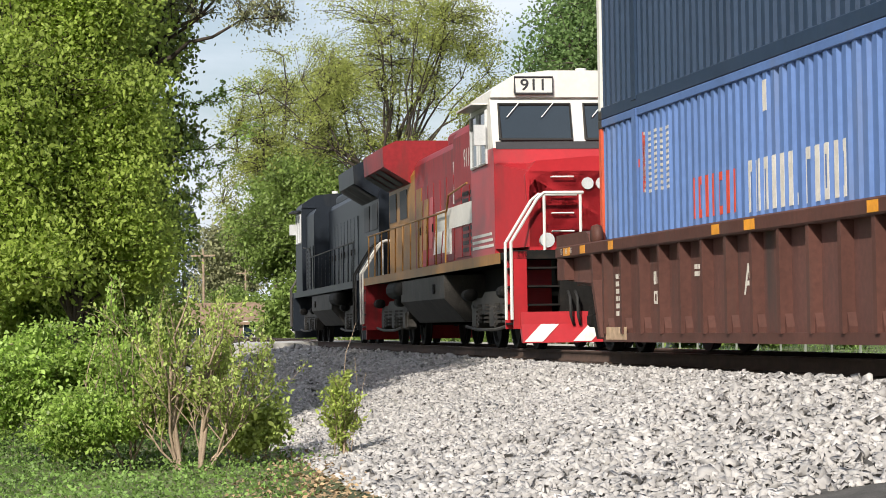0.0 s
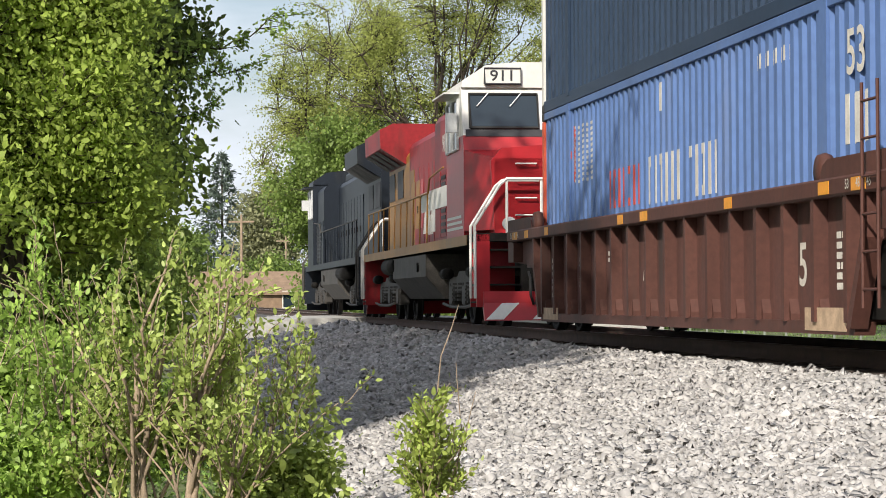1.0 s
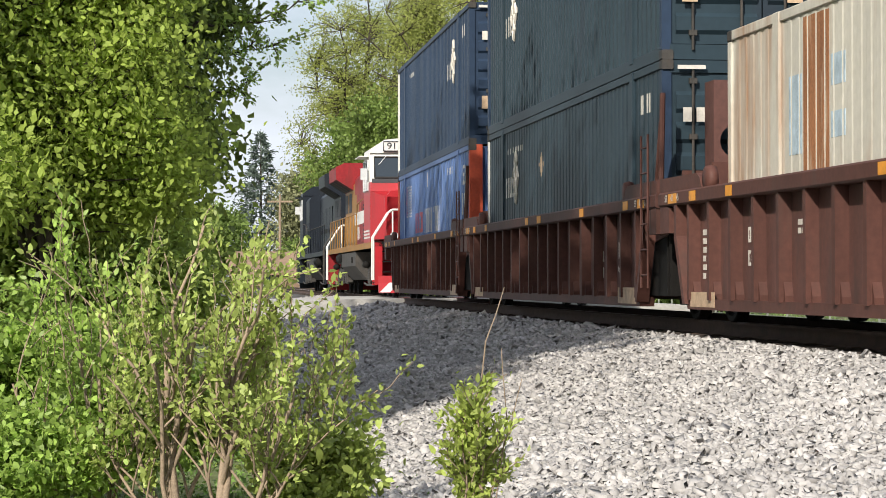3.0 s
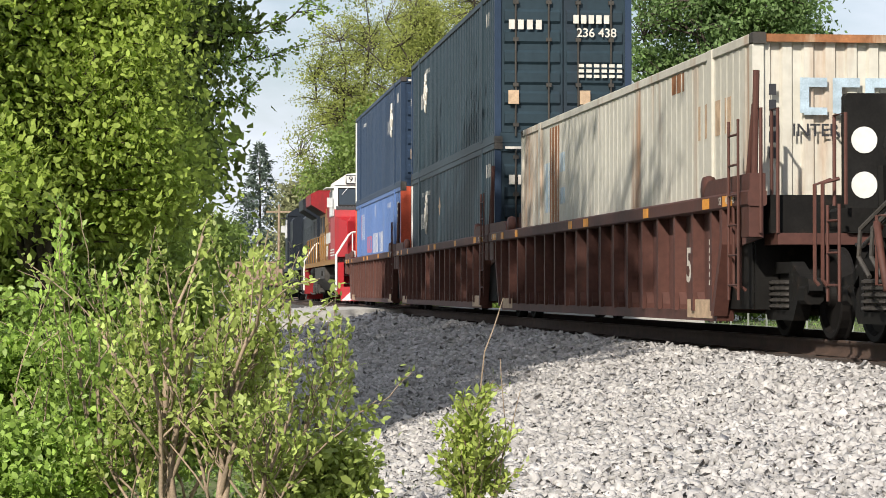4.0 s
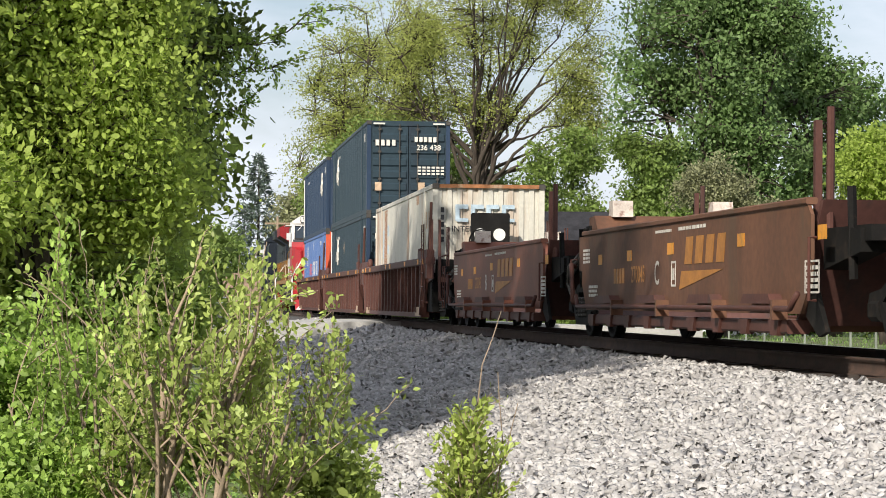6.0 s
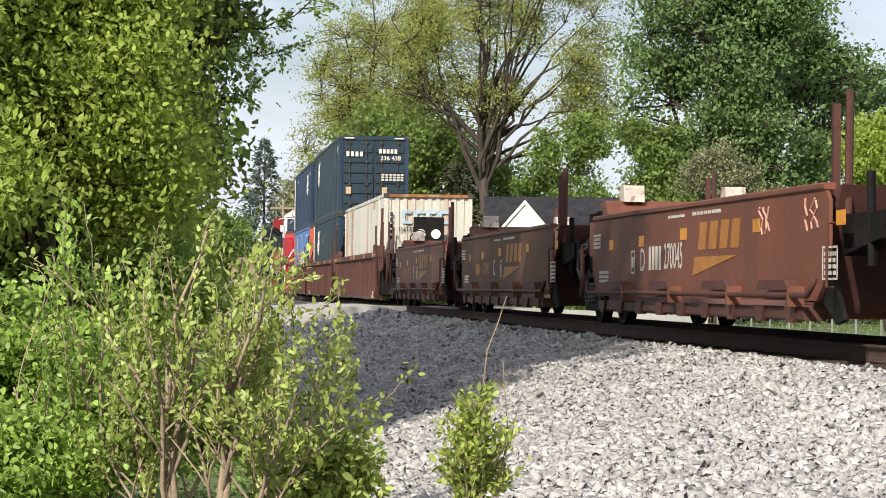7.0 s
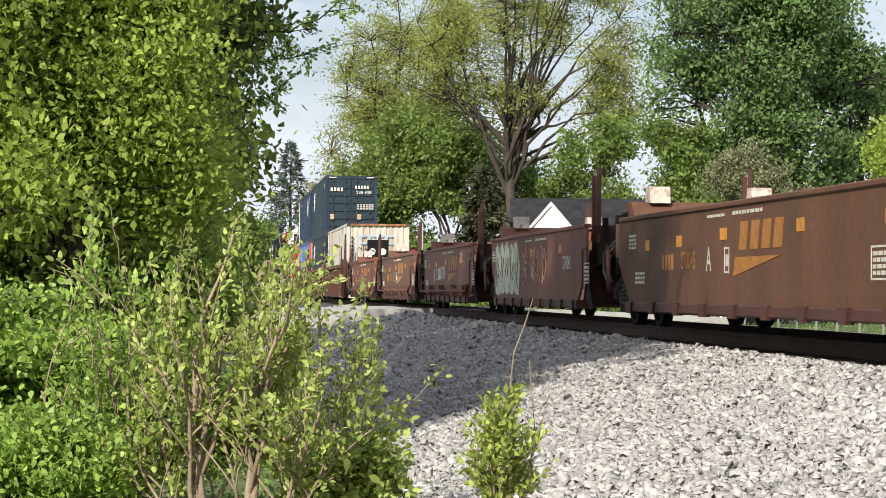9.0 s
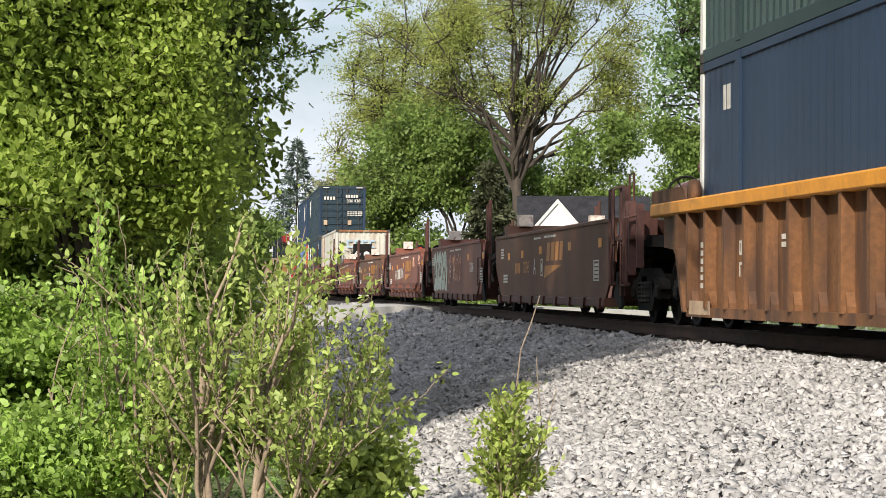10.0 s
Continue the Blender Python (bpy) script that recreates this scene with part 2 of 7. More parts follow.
# ---- mesh tools ----
class Geo:
    """Collects vertices and faces of one mesh."""

    def __init__(self):
        self.v, self.f = [], []

    def add(self, vs, fs):
        k = len(self.v)
        self.v += [tuple(p) for p in vs]
        self.f += [tuple(i + k for i in f) for f in fs]
        return self

    def box(self, x0, x1, y0, y1, z0, z1, b=0.0):
        """A box; b chamfers its edges along x."""
        if b:
            return self.prism([(y0 + b, z0), (y1 - b, z0), (y1, z0 + b), (y1, z1 - b), (y1 - b, z1), (y0 + b, z1), (y0, z1 - b), (y0, z0 + b)], x0, x1)
        p = [(x, y, z) for x in (x0, x1) for y in (y0, y1) for z in (z0, z1)]
        return self.add(p, [(0, 1, 3, 2), (4, 6, 7, 5), (0, 4, 5, 1), (2, 3, 7, 6), (0, 2, 6, 4), (1, 5, 7, 3)])

    def prism(self, yz, x0, x1):
        """A profile in y, z drawn along x."""
        n = len(yz)
        area = sum(yz[i][0] * yz[(i + 1) % n][1] - yz[(i + 1) % n][0] * yz[i][1] for i in range(n))
        if area < 0:
            yz = yz[::-1]
        vs = [(x0, y, z) for y, z in yz] + [(x1, y, z) for y, z in yz]
        return self.add(vs, [tuple(range(n))[::-1], tuple(range(n, 2 * n))] + [(i, (i + 1) % n, n + (i + 1) % n, n + i) for i in range(n)])

    def slab(self, xz, y0, y1):
        """A profile in x, z drawn along y."""
        n = len(xz)
        area = sum(xz[i][0] * xz[(i + 1) % n][1] - xz[(i + 1) % n][0] * xz[i][1] for i in range(n))
        if area < 0:
            xz = xz[::-1]
        vs = [(x, y0, z) for x, z in xz] + [(x, y1, z) for x, z in xz]
        return self.add(vs, [tuple(range(n)), tuple(range(n, 2 * n))[::-1]] + [((i + 1) % n, i, n + i, n + (i + 1) % n) for i in range(n)])

    def tube(self, pts, r, n=8, r2=None, caps=True):
        """A round bar along a line of points, from radius r to r2."""
        pts = [Vector(p) for p in pts]
        r2 = r if r2 is None else r2
        k0 = len(self.v)
        side = None
        for i, p in enumerate(pts):
            d = (pts[min(i + 1, len(pts) - 1)] - pts[max(i - 1, 0)]).normalized()
            if side is None:
                side = d.cross(Vector((0.31, 0.17, 0.93)))
                if side.length < 0.2:
                    side = d.cross(Vector((1, 0, 0)))
            side = (side - d * side.dot(d)).normalized()
            up = d.cross(side)
            rr = r + (r2 - r) * i / max(1, len(pts) - 1)
            for j in range(n):
                a = 2 * math.pi * j / n
                self.v.append(tuple(p + side * (rr * math.cos(a)) + up * (rr * math.sin(a))))
        for i in range(len(pts) - 1):
            for j in range(n):
                a, b = k0 + i * n + j, k0 + i * n + (j + 1) % n
                self.f.append((a, b, b + n, a + n))
        if caps:
            self.f.append(tuple(range(k0, k0 + n))[::-1])
            self.f.append(tuple(range(k0 + (len(pts) - 1) * n, k0 + len(pts) * n)))
        return self

    def lathe(self, prof, centre, n=20):
        """A profile of (radius, y) turned about an axis along y."""
        k0 = len(self.v)
        cx, cy, cz = centre
        for r, y in prof:
            for j in range(n):
                a = 2 * math.pi * j / n
                self.v.append((cx + r * math.cos(a), cy + y, cz + r * math.sin(a)))
        for i in range(len(prof) - 1):
            for j in range(n):
                a, b = k0 + i * n + j, k0 + i * n + (j + 1) % n
                self.f.append((a, a + n, b + n, b))
        self.f.append(tuple(range(k0, k0 + n)))
        self.f.append(tuple(range(k0 + (len(prof) - 1) * n, k0 + len(prof) * n))[::-1])
        return self

    def mesh(self, name, material, smooth=False):
        me = bpy.data.meshes.new(name)
        me.from_pydata(self.v, [], self.f)
        me.materials.append(material)
        if smooth:
            me.polygons.foreach_set("use_smooth", [True] * len(me.polygons))
        me.update()
        return me


def part(name, geo, material, parent=None, label="", smooth=False):
    me = geo if isinstance(geo, bpy.types.Mesh) else geo.mesh(name, material, smooth)
    ob = new(name, me)
    ob.parent = parent
    if label:
        ob["label"] = label
    if name in ("stencil", "car_mark", "twig_work", "lettering", "emblem", "faded_lettering"):
        ob["kind"] = "stuff"
    return ob


def bulk(name, verts, faces, material, smooth=False):
    """A mesh from arrays: verts n x 3, faces m x k."""
    me = bpy.data.meshes.new(name)
    k = faces.shape[1]
    me.vertices.add(len(verts))
    me.vertices.foreach_set("co", np.ascontiguousarray(verts, dtype=np.float32).ravel())
    me.loops.add(faces.size)
    me.loops.foreach_set("vertex_index", np.ascontiguousarray(faces, dtype=np.int32).ravel())
    me.polygons.add(len(faces))
    me.polygons.foreach_set("loop_start", np.arange(0, faces.size, k, dtype=np.int32))
    if smooth:
        me.polygons.foreach_set("use_smooth", np.ones(len(faces), dtype=bool))
    me.materials.append(material)
    me.update(calc_edges=True)
    return me


def thing(name, label, category, group="", kind=""):
    return tagged(new(name), label, category, group, kind)


_glyphs = {}


def writing(name, text, height, material, parent, side, x, z, y, label="", stretch=1.0):
    """Letters lying 4 mm proud of a wall. side: 'near' reads along -x on the +y side, 'rear' along -y on the -x end (x and y then swap)."""
    key = (text, material.name)
    if key not in _glyphs:
        cu = bpy.data.curves.new("letters", "FONT")
        cu.body, cu.size, cu.align_x, cu.align_y = text, 1.0, "CENTER", "CENTER"
        cu.offset = 0.012
        ob = new("letters", cu)
        me = bpy.data.meshes.new_from_object(ob.evaluated_get(bpy.context.evaluated_depsgraph_get()))
        bpy.data.objects.remove(ob)
        me.materials.clear()
        me.materials.append(material)
        _glyphs[key] = me
    ob = new(name, _glyphs[key])
    ob.parent = parent
    h = height / 0.73
    if side == "near":
        m = Matrix(((-1, 0, 0, x), (0, 0, 1, y), (0, 1, 0, z), (0, 0, 0, 1)))
    else:
        m = Matrix(((0, 0, -1, x), (-1, 0, 0, y), (0, 1, 0, z), (0, 0, 0, 1)))
    ob.matrix_basis = m @ Matrix.Diagonal((h * stretch, h, h, 1))
    if label:
        ob["label"] = label
    return ob


def bars(geo, x0, x1, z0, z1, y, rows, cuts, rng):
    """Unreadable writing: rows of short bars 4 mm proud of a side at y."""
    dz = (z1 - z0) / rows
    for i in range(rows):
        a = x1
        while a > x0:
            w = (x1 - x0) / cuts * rng.uniform(0.6, 1.3)
            b = max(x0, a - w)
            lo, hi = z0 + i * dz + dz * 0.12, z0 + i * dz + dz * 0.78
            if dz > 0.15 and a - b > 0.06:                  # large marks: hollow blocks
                t = min(0.035, (a - b) * 0.3)
                geo.box(b, b + t, y, y + 0.004, lo, hi)
                geo.box(a - t, a, y, y + 0.004, lo, hi)
                geo.box(b + t, a - t, y, y + 0.004, hi - t, hi)
                if rng.random() < 0.6:
                    geo.box(b + t, a - t, y, y + 0.004, lo, lo + t)
            else:
                geo.box(b, a, y, y + 0.004, lo, hi)
            a = b - (x1 - x0) / cuts * 0.28
    return geo


# ---- the line of the track ----
STEP = 0.5
S_AX = np.arange(-120, 620, STEP)
_k = np.interp(S_AX, [0, 25, 50, 75, 100, 140, 230, 300, 620], [-0.00117, -0.00119, -0.00044, 0.00042, -0.00035, 0.00015, 0.0003, 0.0012, 0.0012])
_k[S_AX < 0] = 0.0
_th = np.cumsum(_k) * STEP
_th += 0.23363 - np.interp(0, S_AX, _th)
_x = np.cumsum(-np.sin(_th)) * STEP
_y = np.cumsum(np.cos(_th)) * STEP
_x += 8.4938 - np.interp(0, S_AX, _x)
_y -= np.interp(0, S_AX, _y)


def on_track(s, lat=0.0):
    """Place and heading at s metres along the track, lat metres towards the camera's side."""
    x, y, a = np.interp(s, S_AX, _x), np.interp(s, S_AX, _y), np.interp(s, S_AX, _th)
    return x - lat * np.cos(a), y - lat * np.sin(a), a


def bed(lat, s=0.0):
    """Height of the ground beside the track."""
    z = np.interp(lat, [-1500, -9, -4.2, -2.0, -1.35, 1.3, 1.75, 4.0, 6.2, 7.5, 1500], [-0.95, -0.95, -0.85, -0.27, -0.2, -0.2, -0.25, -0.66, -1.03, -1.1, -1.1])
    return z


def advance(t):
    return 14.8664 * t + 0.0211 * t * t + 1.4 * max(0.0, 1 - t) ** 1.3
# ---- ground, ballast, track, road ----
def build_ground():
    s_list = np.concatenate([[-1500, -600, -250, -120], np.arange(-60, 100, 0.5), np.arange(100, 240, 4.0), [260, 300, 360, 450, 600, 1000, 2500]])
    l_list = np.concatenate([[-1500, -500, -150, -60, -30, -15, -9, -6, -4.2, -3, -2.0, -1.35, 1.28], np.arange(1.45, 9.0, 0.25), [9.5, 11, 13, 16, 22, 35, 60, 150, 500, 1500]])
    S, L = np.meshgrid(s_list, l_list, indexing="ij")
    x, y, a = on_track(np.clip(S, -60, 300), L)
    d0 = np.interp(150, S_AX, _th)
    over = S - np.clip(S, -60, 300)
    x, y = x - np.sin(a) * over, y + np.cos(a) * over
    far = np.clip((np.abs(L) - 60) / 90, 0, 1)
    bx, by, _ = on_track(0.0)
    x2, y2 = bx - math.sin(d0) * S - L * math.cos(d0), by + math.cos(d0) * S - L * math.sin(d0)
    x, y = x * (1 - far) + x2 * far, y * (1 - far) + y2 * far
    z = bed(L)
    bumpy = np.array([noise.fractal(Vector((p, q, 0.3)) * 0.9, 1.0, 2.0, 4) for p, q in zip(x.ravel(), y.ravel())]).reshape(x.shape)
    amp = np.where(np.abs(L) < 1.4, 0.0, np.where(np.abs(L) > 150, 0.0, 0.05))
    z = z + bumpy * amp
    z = z + np.where(L < -12, -0.15 * np.clip((-L - 12) / 20, 0, 1), 0)
    n, k = S.shape
    idx = np.arange(n * k).reshape(n, k)
    F = np.stack([idx[:-1, :-1], idx[:-1, 1:], idx[1:, 1:], idx[1:, :-1]], -1).reshape(-1, 4)
    me = bulk("ground", np.stack([x, y, z], -1).reshape(-1, 3), F, M_GROUND, True)
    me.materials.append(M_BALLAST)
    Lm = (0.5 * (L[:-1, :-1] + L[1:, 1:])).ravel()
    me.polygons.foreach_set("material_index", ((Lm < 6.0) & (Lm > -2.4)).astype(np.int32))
    ob = new("ground", me)
    return tagged(ob, "grassy soil rising to a track bed coloured dark as the shade between its stones", "ground", kind="structure")


def stone_mesh(name, s0, s1, l0, l1, count, size, rng, z_fn=bed):
    """Many angular stones lying on the bed, one mesh."""
    block = np.array([(x, y, z) for x in (-1, 1) for y in (-1, 1) for z in (-1, 1)], float) * 0.8
    tri = np.array([(0, 1, 3), (0, 3, 2), (4, 6, 7), (4, 7, 5), (0, 4, 5), (0, 5, 1), (2, 3, 7), (2, 7, 6), (1, 5, 7), (1, 7, 3)])
    kinds = [(block + rng.uniform(-0.45, 0.45, (8, 3))) * np.array([1.2, 0.85, 0.46]) for _ in range(40)]
    s, l = rng.uniform(s0, s1, count), rng.uniform(l0, l1, count)
    x, y, _ = on_track(s, l)
    r = size * rng.lognormal(0, 0.2, count) * 0.5
    base = np.array(kinds)[rng.integers(0, 40, count)] * r[:, None, None]
    q = rng.normal(size=(count, 4)) * np.array([1, 0.28, 0.28, 1])
    q /= np.linalg.norm(q, axis=1, keepdims=True)
    w, a, b, c = q.T
    R = np.stack([1 - 2 * (b * b + c * c), 2 * (a * b - c * w), 2 * (a * c + b * w), 2 * (a * b + c * w), 1 - 2 * (a * a + c * c), 2 * (b * c - a * w), 2 * (a * c - b * w), 2 * (b * c + a * w), 1 - 2 * (a * a + b * b)], -1).reshape(-1, 3, 3)
    V = np.einsum("nij,nkj->nki", R, base)
    z = z_fn(l) + r * rng.uniform(-0.2, 0.8, count)
    V += np.stack([x, y, z], -1)[:, None, :]
    F = (tri[None] + (np.arange(count) * 8)[:, None, None]).reshape(-1, 3)
    return bulk(name, V.reshape(-1, 3), F, M_STONE)


def build_stones():
    rng = np.random.default_rng(5)
    def bed_near(l):
        return bed(l) + 0.01
    for s0, s1, l0, l1, n, size in ((4, 14, 1.36, 2.4, 3000, 0.07), (5, 14, 2.4, 6.4, 9000, 0.066), (14, 24, 1.36, 6.4, 33000, 0.054), (24, 34, 1.36, 6.3, 27000, 0.058), (34, 60, 1.36, 6.0, 27000, 0.08), (60, 100, 1.36, 5.5, 8000, 0.12), (8, 60, -2.4, -1.4, 2500, 0.12)):
        ob = new("ballast_stones", stone_mesh("ballast_stones", s0, s1, l0, l1, n, size, rng, bed_near))
        tagged(ob, "loose pale grey crushed limestone lying on the track bed", "ballast", kind="stuff")


def rail(lat):
    prof = [(-0.07, -0.17), (0.07, -0.17), (0.07, -0.155), (0.012, -0.13), (0.012, -0.045), (0.036, -0.03), (0.036, -0.006), (0.03, 0.0), (-0.03, 0.0), (-0.036, -0.006), (-0.036, -0.03), (-0.012, -0.045), (-0.012, -0.13), (-0.07, -0.155)]
    s = np.concatenate([np.arange(-60, 240, 2.0), np.arange(240, 420, 6.0)])
    n = len(prof)
    root = thing("rail", "long rusty steel rail with a polished running surface", "rail", "rails of the track")
    for k in range(0, len(s) - 1, 12):
        run = s[k:k + 13]
        V = []
        for q in run:
            for d, z in prof:
                x, y, _ = on_track(q, lat + d)
                V.append((x, y, z))
        idx = np.arange(len(run) * n).reshape(len(run), n)
        F = np.stack([idx[:-1], np.roll(idx[:-1], -1, 1), np.roll(idx[1:], -1, 1), idx[1:]], -1)
        me = bulk("rail_length", np.array(V), F.reshape(-1, 4), M_RAIL_SIDE)
        me.materials.append(M_RAIL_TOP)
        mi = np.zeros(F.shape[:2], dtype=np.int32)
        mi[:, 7] = 1
        me.polygons.foreach_set("material_index", mi.ravel())
        part("rail_length", me, None, root)
    return root


def build_track():
    for lat in (0.755, -0.755):
        rail(lat)
    g = Geo()
    g.box(-0.115, 0.115, -1.3, 1.3, -0.345, -0.175, 0.012)
    me = g.mesh("tie", M_TIE)
    plate = Geo()
    for y in (-0.755, 0.755):
        plate.box(-0.09, 0.09, y - 0.17, y + 0.17, -0.178, -0.168)
    pm = plate.mesh("tie_plate", M_RAIL_SIDE)
    bedding = tagged(new("tie_row"), "dark creosoted wooden sleepers under the rails", "railway sleepers", kind="structure")
    for i, s in enumerate(np.arange(6, 130, 0.52)):
        x, y, a = on_track(s)
        ob = new("tie", me)
        ob.parent = bedding
        ob.matrix_basis = Matrix.Translation((x, y, 0.01 * math.sin(i * 2.3))) @ Euler((0, 0, a + math.pi / 2 + 0.02 * math.sin(i * 7.1))).to_matrix().to_4x4()
        if s < 60:
            o2 = new("tie_plate", pm)
            o2.parent = ob


def build_road():
    """The level crossing: a concrete road over the track and its signal."""
    V, s0, s1 = [], 70.5, 81.0
    lats = [-8, -6, -4, -2.2, -1.0, 1.0, 2.2, 4, 7, 10, 16, 25, 40, 60]
    for s in (s0, s1):
        for l in lats:
            x, y, _ = on_track(s, l)
            top = max(float(bed(l)) + 0.09, -0.045 - 0.035 * max(0, abs(l) - 2.2)) if abs(l) > 1.1 else -0.03
            V.append((x, y, top))
    n = len(lats)
    V += [(x, y, z - 0.5) for x, y, z in V]
    F = []
    for i in range(n - 1):
        F += [(i, i + 1, n + i + 1, n + i), (2 * n + i, i, i + 1, 2 * n + i + 1)[::-1], (3 * n + i, n + i, n + i + 1, 3 * n + i + 1)]
    me = bpy.data.meshes.new("road")
    me.from_pydata(V, [], F)
    me.materials.append(M_ASPHALT)
    tagged(new("road", me), "pale concrete road crossing the track on the level", "road", kind="structure")


build_ground()
build_stones()
build_track()
build_road()
# ---- running gear shared by the vehicles ----
MOVERS = []   # (thing, middle along the train, half distance between its pivots, turned round)
WHEELS = []   # (wheelset, place in its parent, radius)
_gear = {}


def wheelset_mesh(r):
    if ("w", r) not in _gear:
        g = Geo()
        for side in (1, -1):
            y = 0.755 * side
            prof = [(r * 0.2, 0.09), (r * 0.24, 0.075), (r * 0.3, 0.03), (r * 0.78, 0.015), (r * 0.86, 0.06), (r * 0.97, 0.065), (r, 0.055), (r + 0.004, -0.03), (r + 0.025, -0.055), (r + 0.02, -0.075), (r * 0.86, -0.07), (r * 0.5, -0.03), (r * 0.2, -0.03)]
            prof = [(a, b * side) for a, b in prof]
            g.lathe(prof if side < 0 else prof, (0, y, 0), 28)
        g.lathe([(0.08, -1.02), (0.085, -0.8), (0.07, 0.0), (0.085, 0.8), (0.08, 1.02)], (0, 0, 0), 12)
        _gear["w", r] = g.mesh("wheelset", M_WHEEL, False)
    return _gear["w", r]


# grimy wheels, their colour lowered to include the shade under the cars
M_WHEEL = paint("shaded_wheel_steel", (0.007, 0.006, 0.0055), 0.7, 0.0, spec=0.15, var=0.3, scale=4)


def freight_truck(parent, x, r=0.46):
    """A two-axle bogie: side frames with springs, a bolster and two wheelsets."""
    if "sf" not in _gear:
        g = Geo()
        prof = [(-1.12, 0.50), (-1.06, 0.62), (-0.72, 0.66), (-0.42, 0.80), (0.42, 0.80), (0.72, 0.66), (1.06, 0.62), (1.12, 0.50), (0.98, 0.38), (0.76, 0.40), (0.50, 0.22), (0.42, 0.17), (-0.42, 0.17), (-0.50, 0.22), (-0.76, 0.40), (-0.98, 0.38)]
        g.slab([(a, b) for a, b in prof if True][:8] + [(0.98, 0.44), (0.74, 0.5), (0.46, 0.68), (-0.46, 0.68), (-0.74, 0.5), (-0.98, 0.44)], -0.07, 0.07)
        g.slab([(-0.80, 0.52), (-0.70, 0.56), (-0.44, 0.30), (0.44, 0.30), (0.70, 0.56), (0.80, 0.52), (0.52, 0.19), (-0.52, 0.19)], -0.08, 0.08)
        for sx in (-0.42, 0.42):
            g.box(sx - 0.07, sx + 0.07, -0.075, 0.075, 0.28, 0.72)
        for sx in (-0.9, 0.9):
            g.box(sx - 0.13, sx + 0.13, -0.1, 0.1, 0.36, 0.56, 0.04)
        _gear["sf"] = g.mesh("side_frame", M_TRUCK)
        g = Geo()
        prof = []
        for k in range(5):                                  # coils as a ribbed column
            prof += [(0.06, k * 0.062), (0.1, k * 0.062 + 0.015), (0.1, k * 0.062 + 0.035), (0.06, k * 0.062 + 0.05)]
        g.lathe(prof, (0, 0, 0), 10)
        g.v = [(a, c, b + 0.31) for a, b, c in g.v]
        g.f = [q[::-1] for q in g.f]
        _gear["sp"] = g.mesh("spring", M_STEEL_DARK)
        g = Geo()
        g.box(-0.18, 0.18, -1.05, 1.05, 0.56, 0.72, 0.03)
        g.box(-0.5, -0.42, -0.75, 0.75, 0.4, 0.52)
        g.box(0.42, 0.5, -0.75, 0.75, 0.4, 0.52)
        g.tube([(0, 0, 0.72), (0, 0, 0.82)], 0.2, 12)
        _gear["bo"] = g.mesh("truck", M_BLACK)
    ob = part("truck", _gear["bo"], None, parent, "two-axle bogie in grimy cast steel")
    ob.matrix_basis = pose(x, 0, 0)
    for y in (-1.02, 1.02):
        f = part("side_frame", _gear["sf"], None, ob)
        f.matrix_basis = pose(0, y, 0)
        for sx in (-0.22, 0.0, 0.22):
            f = part("spring", _gear["sp"], None, ob)
            f.matrix_basis = pose(sx, y * 1.04, 0)
    for dx in (-0.9, 0.9):
        w = part("wheelset", wheelset_mesh(r), None, ob)
        WHEELS.append((w, (dx, 0, r), r))
    return ob


M_STEEL_DARK = paint("spring_steel", (0.04, 0.036, 0.033), 0.6, 0.3, var=0.3, scale=5)


def coupler(parent, x, d):
    g = Geo()
    g.box(min(x, x + d * 0.55), max(x, x + d * 0.55), -0.09, 0.09, 0.76, 0.98, 0.03)
    g.slab([(x + d * 0.5, 0.68), (x + d * 0.78, 0.68), (x + d * 0.86, 0.78), (x + d * 0.86, 0.98), (x + d * 0.76, 1.06), (x + d * 0.5, 1.06)], -0.17, 0.15)
    part("coupler", g, M_GREASE, parent)
    h = Geo()
    h.tube([(x, 0.35, 0.75), (x + d * 0.3, 0.36, 0.5), (x + d * 0.6, 0.3, 0.38), (x + d * 0.85, 0.15, 0.5)], 0.028, 8)
    part("air_hose", h, M_RUBBER, parent, smooth=True)


# ---- containers ----
def corrugated(g, x0, x1, y, out, z0, z1, pitch, depth):
    """A folded sheet along x at y, its folds going inwards."""
    n = int(round((x1 - x0) / pitch))
    p = (x1 - x0) / n
    xs = []
    for i in range(n):
        a = x0 + i * p
        xs += [(a, 0), (a + p * 0.42, 0), (a + p * 0.52, 1), (a + p * 0.9, 1)]
    xs.append((x1, 0))
    k = len(g.v)
    for x, d in xs:
        g.v += [(x, y - out * depth * d, z0), (x, y - out * depth * d, z1)]
    for i in range(len(xs) - 1):
        q = (k + 2 * i, k + 2 * i + 1, k + 2 * i + 3, k + 2 * i + 2)
        g.f.append(q if out > 0 else q[::-1])
    return g


FOLD = {}   # depth of the folds of each box


